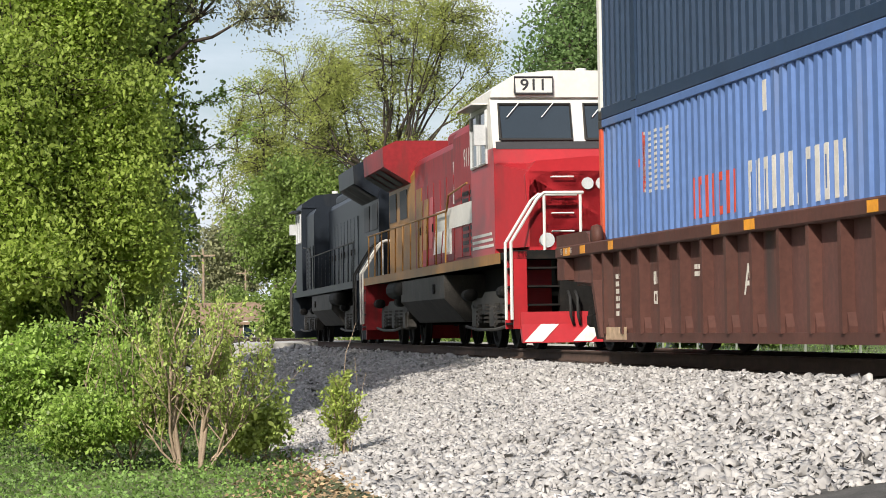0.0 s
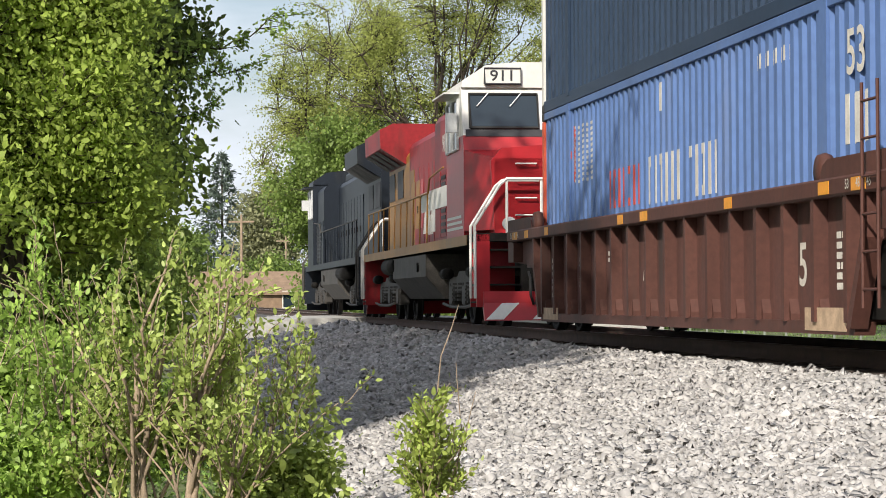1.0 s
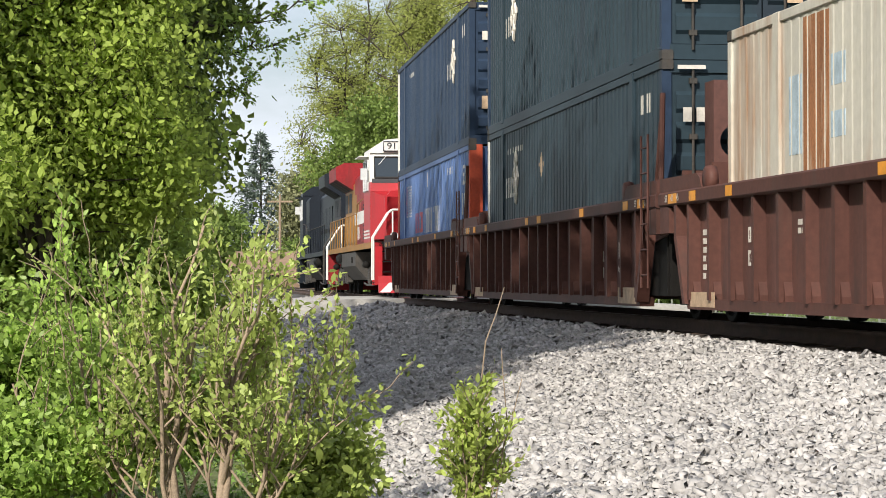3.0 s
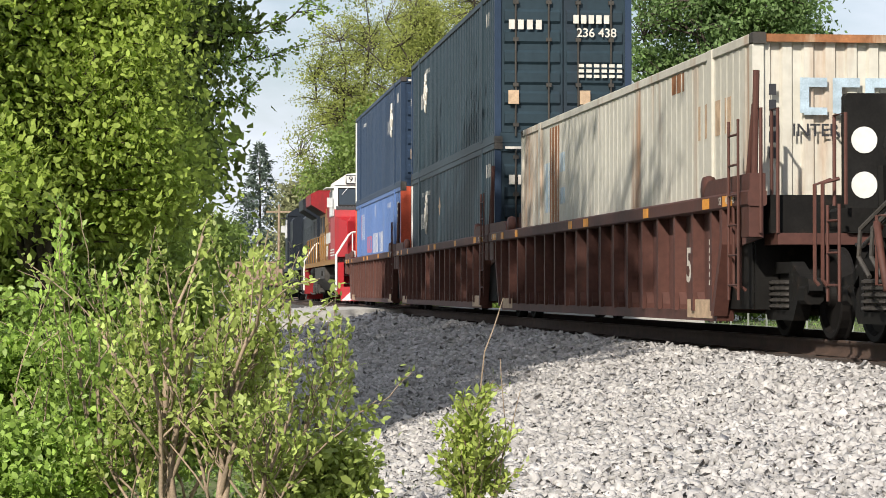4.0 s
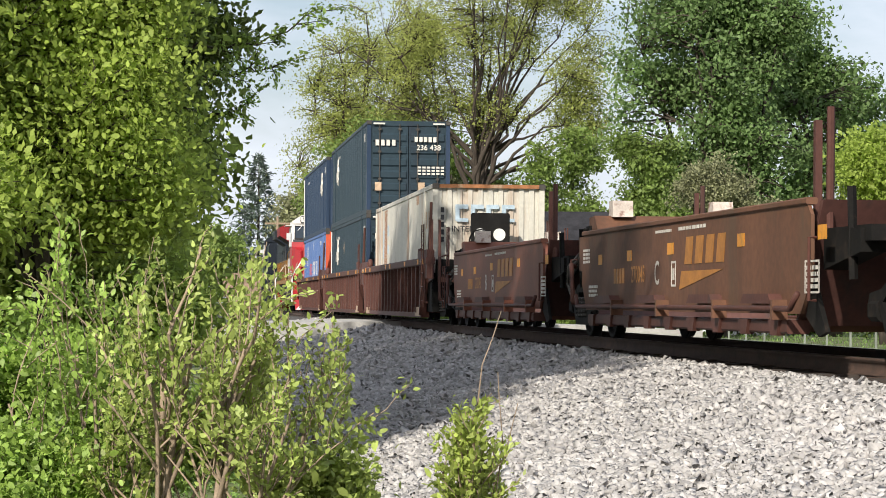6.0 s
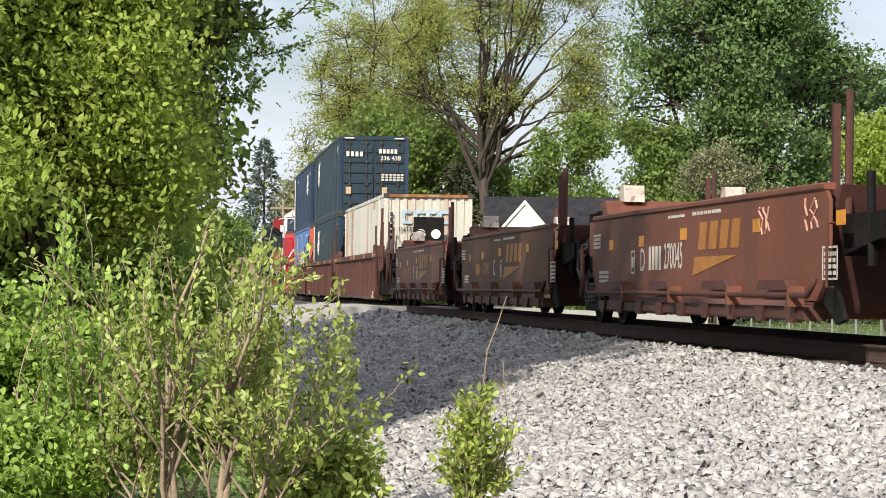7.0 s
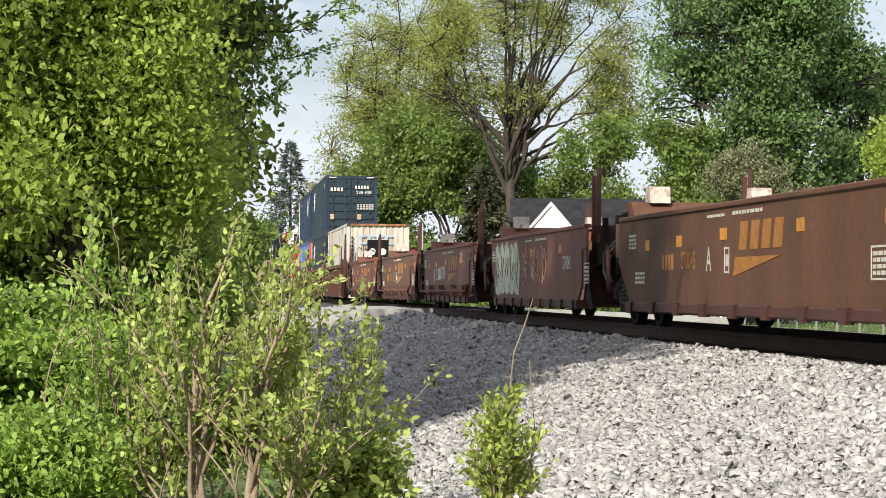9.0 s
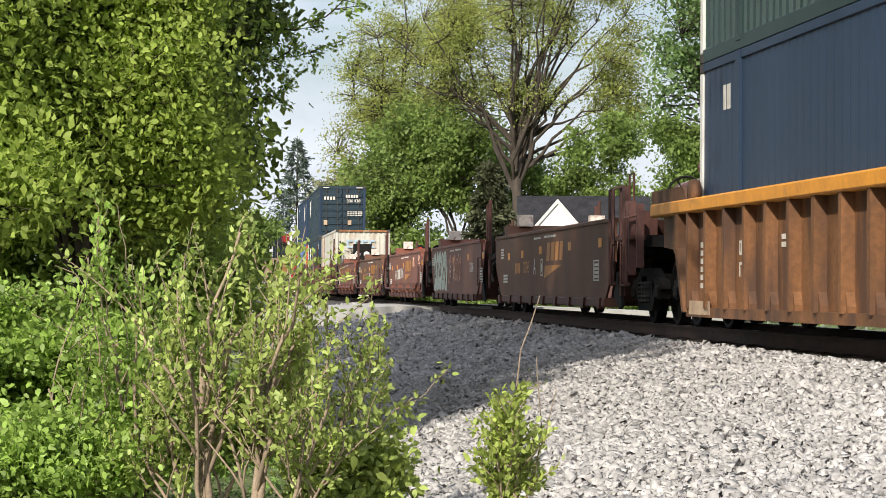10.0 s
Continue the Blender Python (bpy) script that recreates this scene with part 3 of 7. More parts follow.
def container(name, label, length, colour, post, z0, mid_u, door_end, pitch=0.29, height=2.9, post_front=None, frame_at=None, fold=0.04):
    """A corrugated box with corner posts, rails, castings, doors with bars at its door end, seen length along x."""
    root = thing(name, label, "shipping container", "containers on the train")
    FOLD[root.name] = fold
    h, w = length / 2, 1.295
    g = Geo()
    corrugated(g, -h + 0.12, h - 0.12, w - 0.02, 1, 0.16, height - 0.1, pitch, fold)
    part("side_wall", g, colour, root)
    g = Geo()
    corrugated(g, -h + 0.12, h - 0.12, -w + 0.02, -1, 0.16, height - 0.1, pitch, fold)
    part("side_wall", g, colour, root)
    part("roof", Geo().box(-h + 0.05, h - 0.05, -w + 0.05, w - 0.05, height - 0.08, height - 0.03), colour, root)
    part("floor", Geo().box(-h + 0.02, h - 0.02, -w + 0.03, w - 0.03, 0.02, 0.16), M_BLACK, root)
    for y in (-1, 1):
        a, b = (w - 0.07, w) if y > 0 else (-w, -w + 0.07)
        part("bottom_rail", Geo().box(-h + 0.1, h - 0.1, a, b, 0.0, 0.17, 0.01), colour, root)
        part("top_rail", Geo().box(-h + 0.1, h - 0.1, a, b, height - 0.11, height, 0.01), colour, root)
        for x in (-1, 1):
            c, d = (h - 0.13, h) if x > 0 else (-h, -h + 0.13)
            e, f = (w - 0.12, w + 0.004) if y > 0 else (-w - 0.004, -w + 0.12)
            pm = post if (x < 0 or post_front is None) else post_front
            part("corner_post", Geo().box(c, d, e, f, 0.12, height - 0.12, 0.012), pm, root)
            for q in (-0.002, height - 0.12):
                part("corner_casting", Geo().box(c - 0.03, d + 0.004, e - 0.02, f + 0.004, q, q + 0.122, 0.012), M_GREASE, root)
        # lifting post set back from the end, as on long domestic boxes
        for x in frame_at or ():
            part("lifting_post", Geo().box(x - 0.11, x + 0.11, a - 0.005 if y > 0 else a - 0.012, b + 0.012 if y > 0 else b + 0.005, 0.1, height, 0.01), colour, root)
    s = door_end
    xa, xb = (s * (h - 0.07), s * (h - 0.03))
    for y0, y1 in ((0.01, w - 0.12), (-w + 0.12, -0.01)):
        dr = part("door", Geo().box(min(xa, xb), max(xa, xb), y0, y1, 0.2, height - 0.16), colour, root)
        for i in range(6):
            z = 0.32 + i * (height - 0.6) / 6
            part("door_rib", Geo().slab([(s * (h - 0.029), z), (s * (h + 0.012), z + 0.05), (s * (h + 0.012), z + 0.22), (s * (h - 0.029), z + 0.27)], y0 + 0.06, y1 - 0.06), colour, dr)
        for yy in (y0 + 0.27, y1 - 0.27):
            rd = Geo()
            rd.tube([(s * (h + 0.03), yy, 0.12), (s * (h + 0.03), yy, height - 0.1)], 0.019, 8)
            for z in (0.3, 1.05, 1.9, height - 0.3):
                rd.box(min(s * h, s * (h + 0.05)), max(s * h, s * (h + 0.05)), yy - 0.05, yy + 0.05, z, z + 0.07)
            part("lock_rod", rd, M_GREASE if colour is not M_CREAM else M_CREAM, dr)
    xa, xb = sorted((s * (h - 0.12), s * (h + 0.002)))
    part("door_sill", Geo().box(xa, xb, -w + 0.1, w - 0.1, 0.0, 0.19), colour, root)
    part("door_header", Geo().box(xa, xb, -w + 0.1, w - 0.1, height - 0.16, height - 0.005), colour, root)
    g = Geo()
    corrugated(g, -w + 0.1, w - 0.1, h - 0.05, 1, 0.1, height - 0.08, 0.24, 0.04)
    g.v = [(-s * y, x * -s * -1, z) for x, y, z in g.v]
    if s > 0:
        g.v = [(x, -y, z) for x, y, z in g.v]
    part("front_wall", g, colour, root)
    MOVERS.append((root, mid_u, 7.5, False, z0))
    return root


def on_folds(name, root, length, x0, x1, spans, material, label, pitch=0.29, w=1.295):
    """A marking that follows the folds of the near side: spans(x) gives the heights (z0, z1) painted at x."""
    h, depth = length / 2 - 0.12, FOLD[root.name]
    n = int(round(2 * h / pitch))
    p = 2 * h / n
    geo = Geo()
    for i in range(n):
        a = -h + i * p
        for f0, f1, d in ((0.0, 0.42, 0), (0.52, 0.9, 1)):
            q0, q1 = a + p * f0, a + p * f1
            for k in range(2):
                c0, c1 = q0 + (q1 - q0) * k / 2, q0 + (q1 - q0) * (k + 1) / 2
                mid = (c0 + c1) / 2
                if x0 < mid < x1:
                    for z0, z1 in spans(mid):
                        y = w - 0.02 - depth * d
                        geo.box(c0, c1, y, y + 0.004, z0, z1)
    if geo.v:
        part(name, geo, material, root, label)


def block_letters(x_left, width, count, z0, z1, seed):
    """Spans of plain thick and thin upright bars standing for a painted trade name that reads from x_left towards -x."""
    rnd = random.Random(seed)
    joins = [rnd.choice((0, 1, 2)) for _ in range(count)]
    hgt = z1 - z0

    def spans(x):
        u = (x_left - x) / width * count
        i = int(u)
        if not 0 <= i < count:
            return []
        f = u - i
        if f > 0.86:
            return []
        if f < 0.44 or f > 0.64:
            return [(z0, z1)]
        return [[(z1 - hgt * 0.22, z1)], [(z0, z0 + hgt * 0.22)], [(z0, z0 + hgt * 0.2), (z1 - hgt * 0.2, z1)]][joins[i]]

    return spans


# ---- locomotives ----
def text_at(name, text, h, material, parent, m, stretch=1.0):
    ob = writing(name, text, h, material, parent, "near", 0, 0, 0, "", stretch)
    ob.matrix_basis = m @ Matrix.Diagonal((h / 0.73 * stretch, h / 0.73, h / 0.73, 1))
    return ob


def loco_truck(parent, x):
    g = Geo()
    prof = [(-2.45, 0.78), (-2.2, 0.92), (-1.2, 0.92), (-0.9, 1.02), (0.9, 1.02), (1.2, 0.92), (2.2, 0.92), (2.45, 0.78), (2.3, 0.62), (-2.3, 0.62)]
    g.slab(prof, -0.09, 0.09)
    for ax in (-1.9, 0, 1.9):
        g.box(ax - 0.22, ax + 0.22, -0.13, 0.14, 0.36, 0.76, 0.04)
        g.box(ax - 0.36, ax - 0.24, -0.1, 0.1, 0.42, 0.8)
        g.box(ax + 0.24, ax + 0.36, -0.1, 0.1, 0.42, 0.8)
    bo = part("truck", Geo().box(-2.0, 2.0, -0.9, 0.9, 0.62, 0.9), M_BLACK, parent, "three-axle bogie in grimy black steel")
    bo.matrix_basis = pose(x, 0, 0)
    me = g.mesh("side_frame", M_GREASE)
    for y in (-1.12, 1.12):
        f = part("side_frame", me, None, bo)
        f.matrix_basis = pose(0, y, 0)
        for ax in (-1.35, -0.55, 0.55, 1.35):
            sp = Geo()
            for k in range(5):
                sp.tube([(ax, y * 1.06, 0.46 + 0.075 * k), (ax, y * 1.06, 0.5 + 0.075 * k)], 0.11, 8)
            part("spring", sp, M_STEEL_DARK, bo)
        for ax in (-1.9, 1.9):
            part("brake_cylinder", Geo().tube([(ax - 0.5, y * 1.16, 0.98), (ax + 0.1, y * 1.16, 0.98)], 0.11, 10), M_BLACK, bo, smooth=True)
        part("brake_rod", Geo().tube([(-2.2, y * 1.2, 0.4), (-1.0, y * 1.2, 0.34), (1.0, y * 1.2, 0.34), (2.2, y * 1.2, 0.4)], 0.03, 6), M_GREASE, bo)
    for ax in (-1.9, 0, 1.9):
        w = part("wheelset", wheelset_mesh(0.53), None, bo)
        WHEELS.append((w, (ax, 0, 0.53), 0.53))


def locomotive(label, mid, turned, hood, cab, cab_top, tail, sill_stripe, rail_paint, near, board):
    """Cab end at +x. near: +1 or -1, the side of y that faces the camera."""
    L = thing("locomotive", label, "locomotive", "locomotives of the train")
    # frame and walkway
    part("frame", Geo().box(-10.4, 10.4, -0.7, 0.7, 1.05, 1.5), M_BLACK, L)
    part("walkway", Geo().box(-10.5, 10.5, -1.52, 1.52, 1.48, 1.62, 0.02), M_LNAVY if hood is M_LNAVY else M_BLACK, L)
    for y in (-1, 1):
        a, b = (1.522, 1.535) if y > 0 else (-1.535, -1.522)
        part("sill_stripe", Geo().box(-10.2, 9.3, a, b, 1.44, 1.62), sill_stripe, L)
    # hood: low radius roof
    def hood_prof(w, z0, z1, r=0.22):
        return [(-w, z0), (w, z0), (w, z1 - r), (w - r * 0.4, z1 - r * 0.35), (w - r, z1), (-w + r, z1), (-w + r * 0.4, z1 - r * 0.35), (-w, z1 - r)]
    part("hood", Geo().prism(hood_prof(0.88, 1.62, 4.25), -5.4, 3.4), hood, L)
    part("rear_hood", Geo().prism(hood_prof(0.88, 1.62, 4.1), -10.0, -5.4), tail, L)
    part("equipment_cabin", Geo().prism(hood_prof(1.36, 1.62, 4.2), 3.4, 6.35), hood, L)
    part("roof_duct", Geo().prism(hood_prof(0.7, 4.24, 4.5, 0.1), -1.5, 3.0), hood, L)
    part("exhaust_stack", Geo().box(-2.9, -2.1, -0.35, 0.35, 4.24, 4.62), M_BLACK, L)
    # radiator wings
    part("radiator_wing", Geo().prism([(-1.5, 4.1), (-0.88, 3.72), (0.88, 3.72), (1.5, 4.1), (1.52, 4.55), (1.2, 4.7), (-1.2, 4.7), (-1.52, 4.55)], -9.9, -6.1), hood, L)
    for y in (-1, 1):
        for x in (-9.4, -8.3, -7.2):
            a, b = (0.9, 1.3) if y > 0 else (-1.3, -0.9)
            g = Geo()
            yo, yi = (1.49, 0.93) if y > 0 else (-1.49, -0.93)
            n = 0.012 * y
            g.add([(x - 0.42, yi + n, 3.735), (x + 0.42, yi + n, 3.735), (x + 0.42, yo + n, 4.08), (x - 0.42, yo + n, 4.08)], [(0, 1, 2, 3) if y < 0 else (3, 2, 1, 0)])
            g.v = [(p, q, r - 0.012) for p, q, r in g.v]
            part("radiator_grille", g, M_DECAL_DARK, L)
        for x in (-9.2, -7.3):
            a, b = (0.885, 0.9) if y > 0 else (-0.9, -0.885)
            part("intake_grille", Geo().slab([(x - 0.6, 2.95), (x + 0.6, 2.95), (x + 0.6, 3.62), (x - 0.6, 3.62)], a, b), M_DECAL_DARK, L)
        # engine room doors
        for i in range(9):
            x = -5.1 + i * 0.93
            a, b = (0.883, 0.905) if y > 0 else (-0.905, -0.883)
            d = part("hood_door", Geo().box(x + 0.04, x + 0.86, a, b, 1.75, 3.5), hood if x > -4.2 else tail, L)
            c, e = (0.905, 0.93) if y > 0 else (-0.93, -0.905)
            part("door_latch", Geo().box(x + 0.74, x + 0.79, c, e, 2.45, 2.62), M_BLACK, d)
        for i in range(3):
            x = 3.6 + i * 0.9
            a, b = (1.363, 1.385) if y > 0 else (-1.385, -1.363)
            part("cabin_door", Geo().box(x + 0.03, x + 0.83, a, b, 1.7, 3.0), hood, L)
            a, b = (1.386, 1.4) if y > 0 else (-1.4, -1.386)
            if i > 0:
                for k in range(9):
                    part("louvre", Geo().box(x + 0.1, x + 0.76, a, b, 1.78 + k * 0.13, 1.85 + k * 0.13), M_DECAL_DARK, L)
    # cab
    part("cab_lower", Geo().slab([(6.3, 1.62), (8.7, 1.62), (8.72, 3.15), (8.63, 3.42), (6.3, 3.42)], -1.5, 1.5), cab, L)
    part("cab_upper", Geo().slab([(6.3, 3.42), (8.633, 3.42), (8.35, 4.3), (6.3, 4.3)], -1.5, 1.5), cab_top, L)
    part("cab_roof", Geo().prism([(-1.5, 4.3), (1.5, 4.3), (1.48, 4.42), (1.05, 4.7), (0.5, 4.76), (-0.5, 4.76), (-1.05, 4.7), (-1.48, 4.42)], 6.25, 8.42), cab_top, L)
    part("nose", Geo().prism([(-1.1, 1.62), (1.1, 1.62), (1.16, 2.9), (0.98, 3.12), (0.0, 3.2), (-0.98, 3.12), (-1.16, 2.9)], 8.7, 9.75), cab, L)
    g = Geo().add([(8.7, -1.5, 3.15), (8.7, 1.5, 3.15), (9.75, 1.1, 2.95), (9.75, -1.1, 2.95), (8.7, -1.5, 1.7), (8.7, 1.5, 1.7), (9.75, 1.1, 1.7), (9.75, -1.1, 1.7)], [(0, 3, 2, 1), (0, 4, 7, 3), (1, 2, 6, 5), (3, 7, 6, 2), (4, 5, 6, 7)])
    part("nose_shell", g, cab, L)
    # windscreens lie on the sloping front
    for y0, y1 in ((-1.36, -0.12), (0.12, 1.36)):
        def wp(y, z, o):
            return (8.72 - (z - 3.15) * 0.322 + o, y, z)
        g = Geo().add([wp(y0, 3.58, 0.015), wp(y1, 3.58, 0.015), wp(y1, 4.16, 0.015), wp(y0, 4.16, 0.015)], [(0, 1, 2, 3)])
        wn_ = part("windscreen", g, M_GLASS, L)
        g = Geo()
        ring = [wp(y0, 3.56, 0.02), wp(y1, 3.56, 0.02), wp(y1, 4.18, 0.02), wp(y0, 4.18, 0.02), wp(y0, 3.56, 0.02)]
        g.tube(ring, 0.03, 6)
        part("window_gasket", g, M_RUBBER, wn_)
        for yy_ in (y0 + 0.35, y0 + 0.95):
            part("wiper", Geo().tube([wp(yy_, 4.2, 0.05), wp(yy_ - 0.22, 3.95, 0.05)], 0.012, 5), M_SILVER, wn_)
    g = Geo().add([(8.648, -1.45, 3.4), (8.648, 1.45, 3.4), (8.606, 1.45, 3.53), (8.606, -1.45, 3.53)], [(0, 1, 2, 3)])
    part("anti_glare_band", g, M_DECAL_DARK, L)
    for y in (-1, 1):
        a, b = (1.502, 1.515) if y > 0 else (-1.515, -1.502)
        for x0, x1 in ((6.5, 7.2), (7.35, 8.1)):
            w = part("side_window", Geo().box(x0, x1, a, b, 3.2, 4.1), M_GLASS, L)
            g = Geo()
            c = 1.52 * y
            g.tube([(x0, c, 3.2), (x1, c, 3.2), (x1, c, 4.1), (x0, c, 4.1), (x0, c, 3.2)], 0.03, 6)
            part("window_frame", g, M_SILVER, w)
        part("sun_visor", Geo().slab([(6.45, 4.2), (8.15, 4.2), (8.15, 4.23), (6.45, 4.23)], *((1.5, 1.78) if y > 0 else (-1.78, -1.5))), cab_top, L)
        part("mirror", Geo().box(8.12, 8.2, *((1.55, 1.75) if y > 0 else (-1.75, -1.55)), 3.5, 3.85), M_SILVER, L)
        # number boards on the roof front
        y0, y1 = (0.42, 1.08) if y > 0 else (-1.08, -0.42)
        bd = part("number_board", Geo().prism([(y0, 4.36), (y1, 4.36), (y1, 4.64), (y0, 4.64)], 8.38, 8.47), M_WHITE, L, "white number board")
        if board:
            text_at("number", board, 0.2, M_DECAL_DARK, bd, Matrix(((0, 0, 1, 8.474), (1, 0, 0, (y0 + y1) / 2), (0, 1, 0, 4.5), (0, 0, 0, 1))), 1.15)
        part("board_rim", Geo().tube([(8.47, y0, 4.36), (8.47, y1, 4.36), (8.47, y1, 4.64), (8.47, y0, 4.64), (8.47, y0, 4.36)], 0.02, 6), M_DECAL_DARK, bd)
        # headlights, ditch lights
        part("headlight", Geo().tube([(9.76, 0.12 * y, 2.74), (9.8, 0.12 * y, 2.74)], 0.1, 14), M_SILVER, L)
        part("ditch_light", Geo().tube([(10.4, 0.95 * y, 1.78), (10.5, 0.95 * y, 1.78)], 0.12, 14), M_SILVER, L, "silver ditch light")
        for z in (1.95, 2.25, 2.55, 2.85):
            c = 0.55 * y
            part("grab_iron", Geo().tube([(9.76, c - 0.18 * y, z), (9.84, c - 0.18 * y, z), (9.84, c + 0.18 * y, z), (9.76, c + 0.18 * y, z)], 0.014, 5), rail_paint, L)
        # steps and pilots at both ends
        for d in (1, -1):
            c0, c1 = (0.75, 1.53) if y > 0 else (-1.53, -0.75)
            for k in range(4):
                z = 0.42 + k * 0.3
                part("step", Geo().box(*sorted((d * 9.75, d * 10.45)), c0, c1, z, z + 0.03), M_BLACK, L)
            part("step_back", Geo().slab([(d * 9.72, 0.35), (d * 9.76, 0.35), (d * 9.76, 1.6), (d * 9.72, 1.6)], c0, c1), cab if d > 0 else hood, L)
            part("step_side", Geo().slab([(d * 10.46, 0.35), (d * 10.5, 0.35), (d * 10.5, 1.6), (d * 10.46, 1.6)], *((1.3, 1.53) if y > 0 else (-1.53, -1.3))), cab if d > 0 else hood, L)
            for xx, yy_ in ((10.52, 1.56), (10.0, 1.56)):
                part("end_rail", Geo().tube([(d * xx, yy_ * y, 0.5), (d * xx, yy_ * y, 1.75), (d * xx, 1.12 * y, 2.45), (d * xx, 1.0 * y, 2.55), (d * xx, 0.35 * y, 2.55)], 0.027, 6), rail_paint, L)
            for yy_ in (1.0, 0.4):
                part("end_post", Geo().tube([(d * 10.5, yy_ * y, 1.62), (d * 10.5, yy_ * y, 2.55)], 0.025, 6), rail_paint, L)
        # handrail along the walkway
        g = Geo().tube([(-9.5, 1.48 * y, 2.62), (3.2, 1.48 * y, 2.62), (3.6, 1.5 * y, 2.9), (5.8, 1.5 * y, 3.0)], 0.02, 6)
        part("hand_rail", g, M_LYELLOW if rail_paint is M_WHITE else rail_paint, L)
        for i in range(11):
            x = -9.3 + i * 1.24
            part("stanchion", Geo().tube([(x, 1.5 * y, 1.55), (x, 1.48 * y, 2.62)], 0.018, 6), M_LYELLOW if hood is not M_LNAVY else M_LNAVY, L)
    for d, mt in ((1, cab), (-1, hood)):
        part("pilot", Geo().slab([(d * 10.3, 0.62), (d * 10.52, 0.62), (d * 10.56, 0.42), (d * 10.72, 0.12), (d * 10.6, 0.12), (d * 10.35, 0.5)], -1.42, 1.42), mt, L)
        part("draft_gear_plate", Geo().slab([(d * 10.28, 0.6), (d * 10.44, 0.6), (d * 10.44, 1.5), (d * 10.28, 1.5)], -0.75, 0.75), M_BLACK, L)
        for q in (-0.62, -0.5, 0.5, 0.62):
            part("air_hose", Geo().tube([(d * 10.45, q, 0.95), (d * 10.62, q, 0.85), (d * 10.66, q, 0.55), (d * 10.6, q * 0.9, 0.4)], 0.025, 6), M_RUBBER, L, smooth=True)
    for k in range(4):
        a = -1.4 + k * 0.8
        part("pilot_stripe", Geo().add([(10.725, a, 0.14), (10.725, a + 0.3, 0.14), (10.575, a + 0.6, 0.42), (10.575, a + 0.3, 0.42)], [(0, 1, 2, 3)]), M_WHITE, L)
    # fuel tank and boxes under the frame
    part("fuel_tank", Geo().prism([(-1.5, 0.95), (-1.1, 0.5), (1.1, 0.5), (1.5, 0.95), (1.5, 1.4), (-1.5, 1.4)], -3.4, 2.9), M_GREASE, L, "grimy grey fuel tank")
    for y in (-1.36, 1.36):
        part("air_reservoir", Geo().tube([(-5.6, y, 1.25), (-3.2, y, 1.25)], 0.2, 12), M_BLACK, L, smooth=True)
        part("tank_cap", Geo().tube([(1.6, y * 1.08, 1.15), (1.6, y * 1.13, 1.15)], 0.1, 10), M_BLACK, L)
    loco_truck(L, 6.75)
    loco_truck(L, -6.75)
    coupler(L, 10.4, 1)
    coupler(L, -10.4, -1)
    for x in (-8.4, 1.0, 7.4):
        part("roof_item", Geo().tube([(x, 0.3, 4.2), (x, 0.3, 4.9 if x == 7.4 else 4.8)], 0.1, 8), M_BLACK if x < 7 else M_WHITE, L)
    MOVERS.append((L, mid, 6.75, turned, 0.0))
    return L


l2 = locomotive("red and white diesel locomotive with gold stripe, cab towards the cars", 37.5, True, M_HOODRED, M_RED, M_WHITE, M_LYELLOW, M_LYELLOW, M_WHITE, -1, "911")
l1 = locomotive("dark navy diesel locomotive leading the train", 59.8, False, M_LNAVY, M_LNAVY, M_LNAVY, M_LNAVY, M_LNAVY, M_GREASE, 1, "")
# livery of the red one on the side that faces the camera: y below zero
def side_patch(x0, x1, z0, z1, slant, y, mat, label):
    part("livery_patch", Geo().slab([(x0, z0), (x1, z0), (x1 + slant, z1), (x0 + slant, z1)], y - 0.004, y), mat, l2, label)
side_patch(1.4, 6.2, 2.28, 2.68, -0.15, -1.401 + 0.0, M_WHITE, "white livery band")
for k in range(2):
    side_patch(-1.4 + k * 1.25, -2.45 + k * 1.25, 1.95, 2.5, 0.35, -0.91, M_WHITE, "white livery patch")
for k in range(3):
    side_patch(0.4 + k * 0.85, 0.62 + k * 0.85, 2.9, 3.75, 0.3, -0.91, M_WHITE, "white livery letter shape")
    side_patch(0.75 + k * 0.85, 0.95 + k * 0.85, 2.9, 3.75, -0.3, -0.91, M_WHITE, "white livery letter shape")
for k in range(3):
    side_patch(6.4, 8.6 - 0.1 * k, 1.75 + k * 0.1, 1.8 + k * 0.1, 0.0, -1.506, M_WHITE, "white livery stripe")
for k in range(5):
    side_patch(2.6 + k * 0.16, 2.68 + k * 0.16, 1.8, 2.2, 0.0, -1.405, M_WHITE, "white livery bar")
for k, (x0, x1) in enumerate(((-4.9, -4.2), (-4.0, -3.3), (-3.1, -2.6))):
    side_patch(x0, x1, 2.1, 3.2, 0.25, -0.91, M_LYELLOW if k < 2 else M_RED, "faded gold livery patch")
text_at("number", "911", 0.34, M_WHITE, l2, Matrix(((1, 0, 0, 5.0), (0, 0, -1, -1.368), (0, 1, 0, 3.5), (0, 0, 0, 1))))
# ---- ribbed well cars ----
RNG = random.Random(7)


def truss_rod_ladder(parent, x, y, z0, z1, rungs, w=0.4, mat=None):
    g = Geo()
    for a in (x - w / 2, x + w / 2):
        g.tube([(a, y, z0), (a, y, z1)], 0.016, 6)
    for i in range(rungs):
        z = z0 + (i + 0.5) * (z1 - z0) / rungs
        g.tube([(x - w / 2, y, z), (x + w / 2, y, z)], 0.014, 6)
    part("ladder", g, mat or M_WELL, parent)


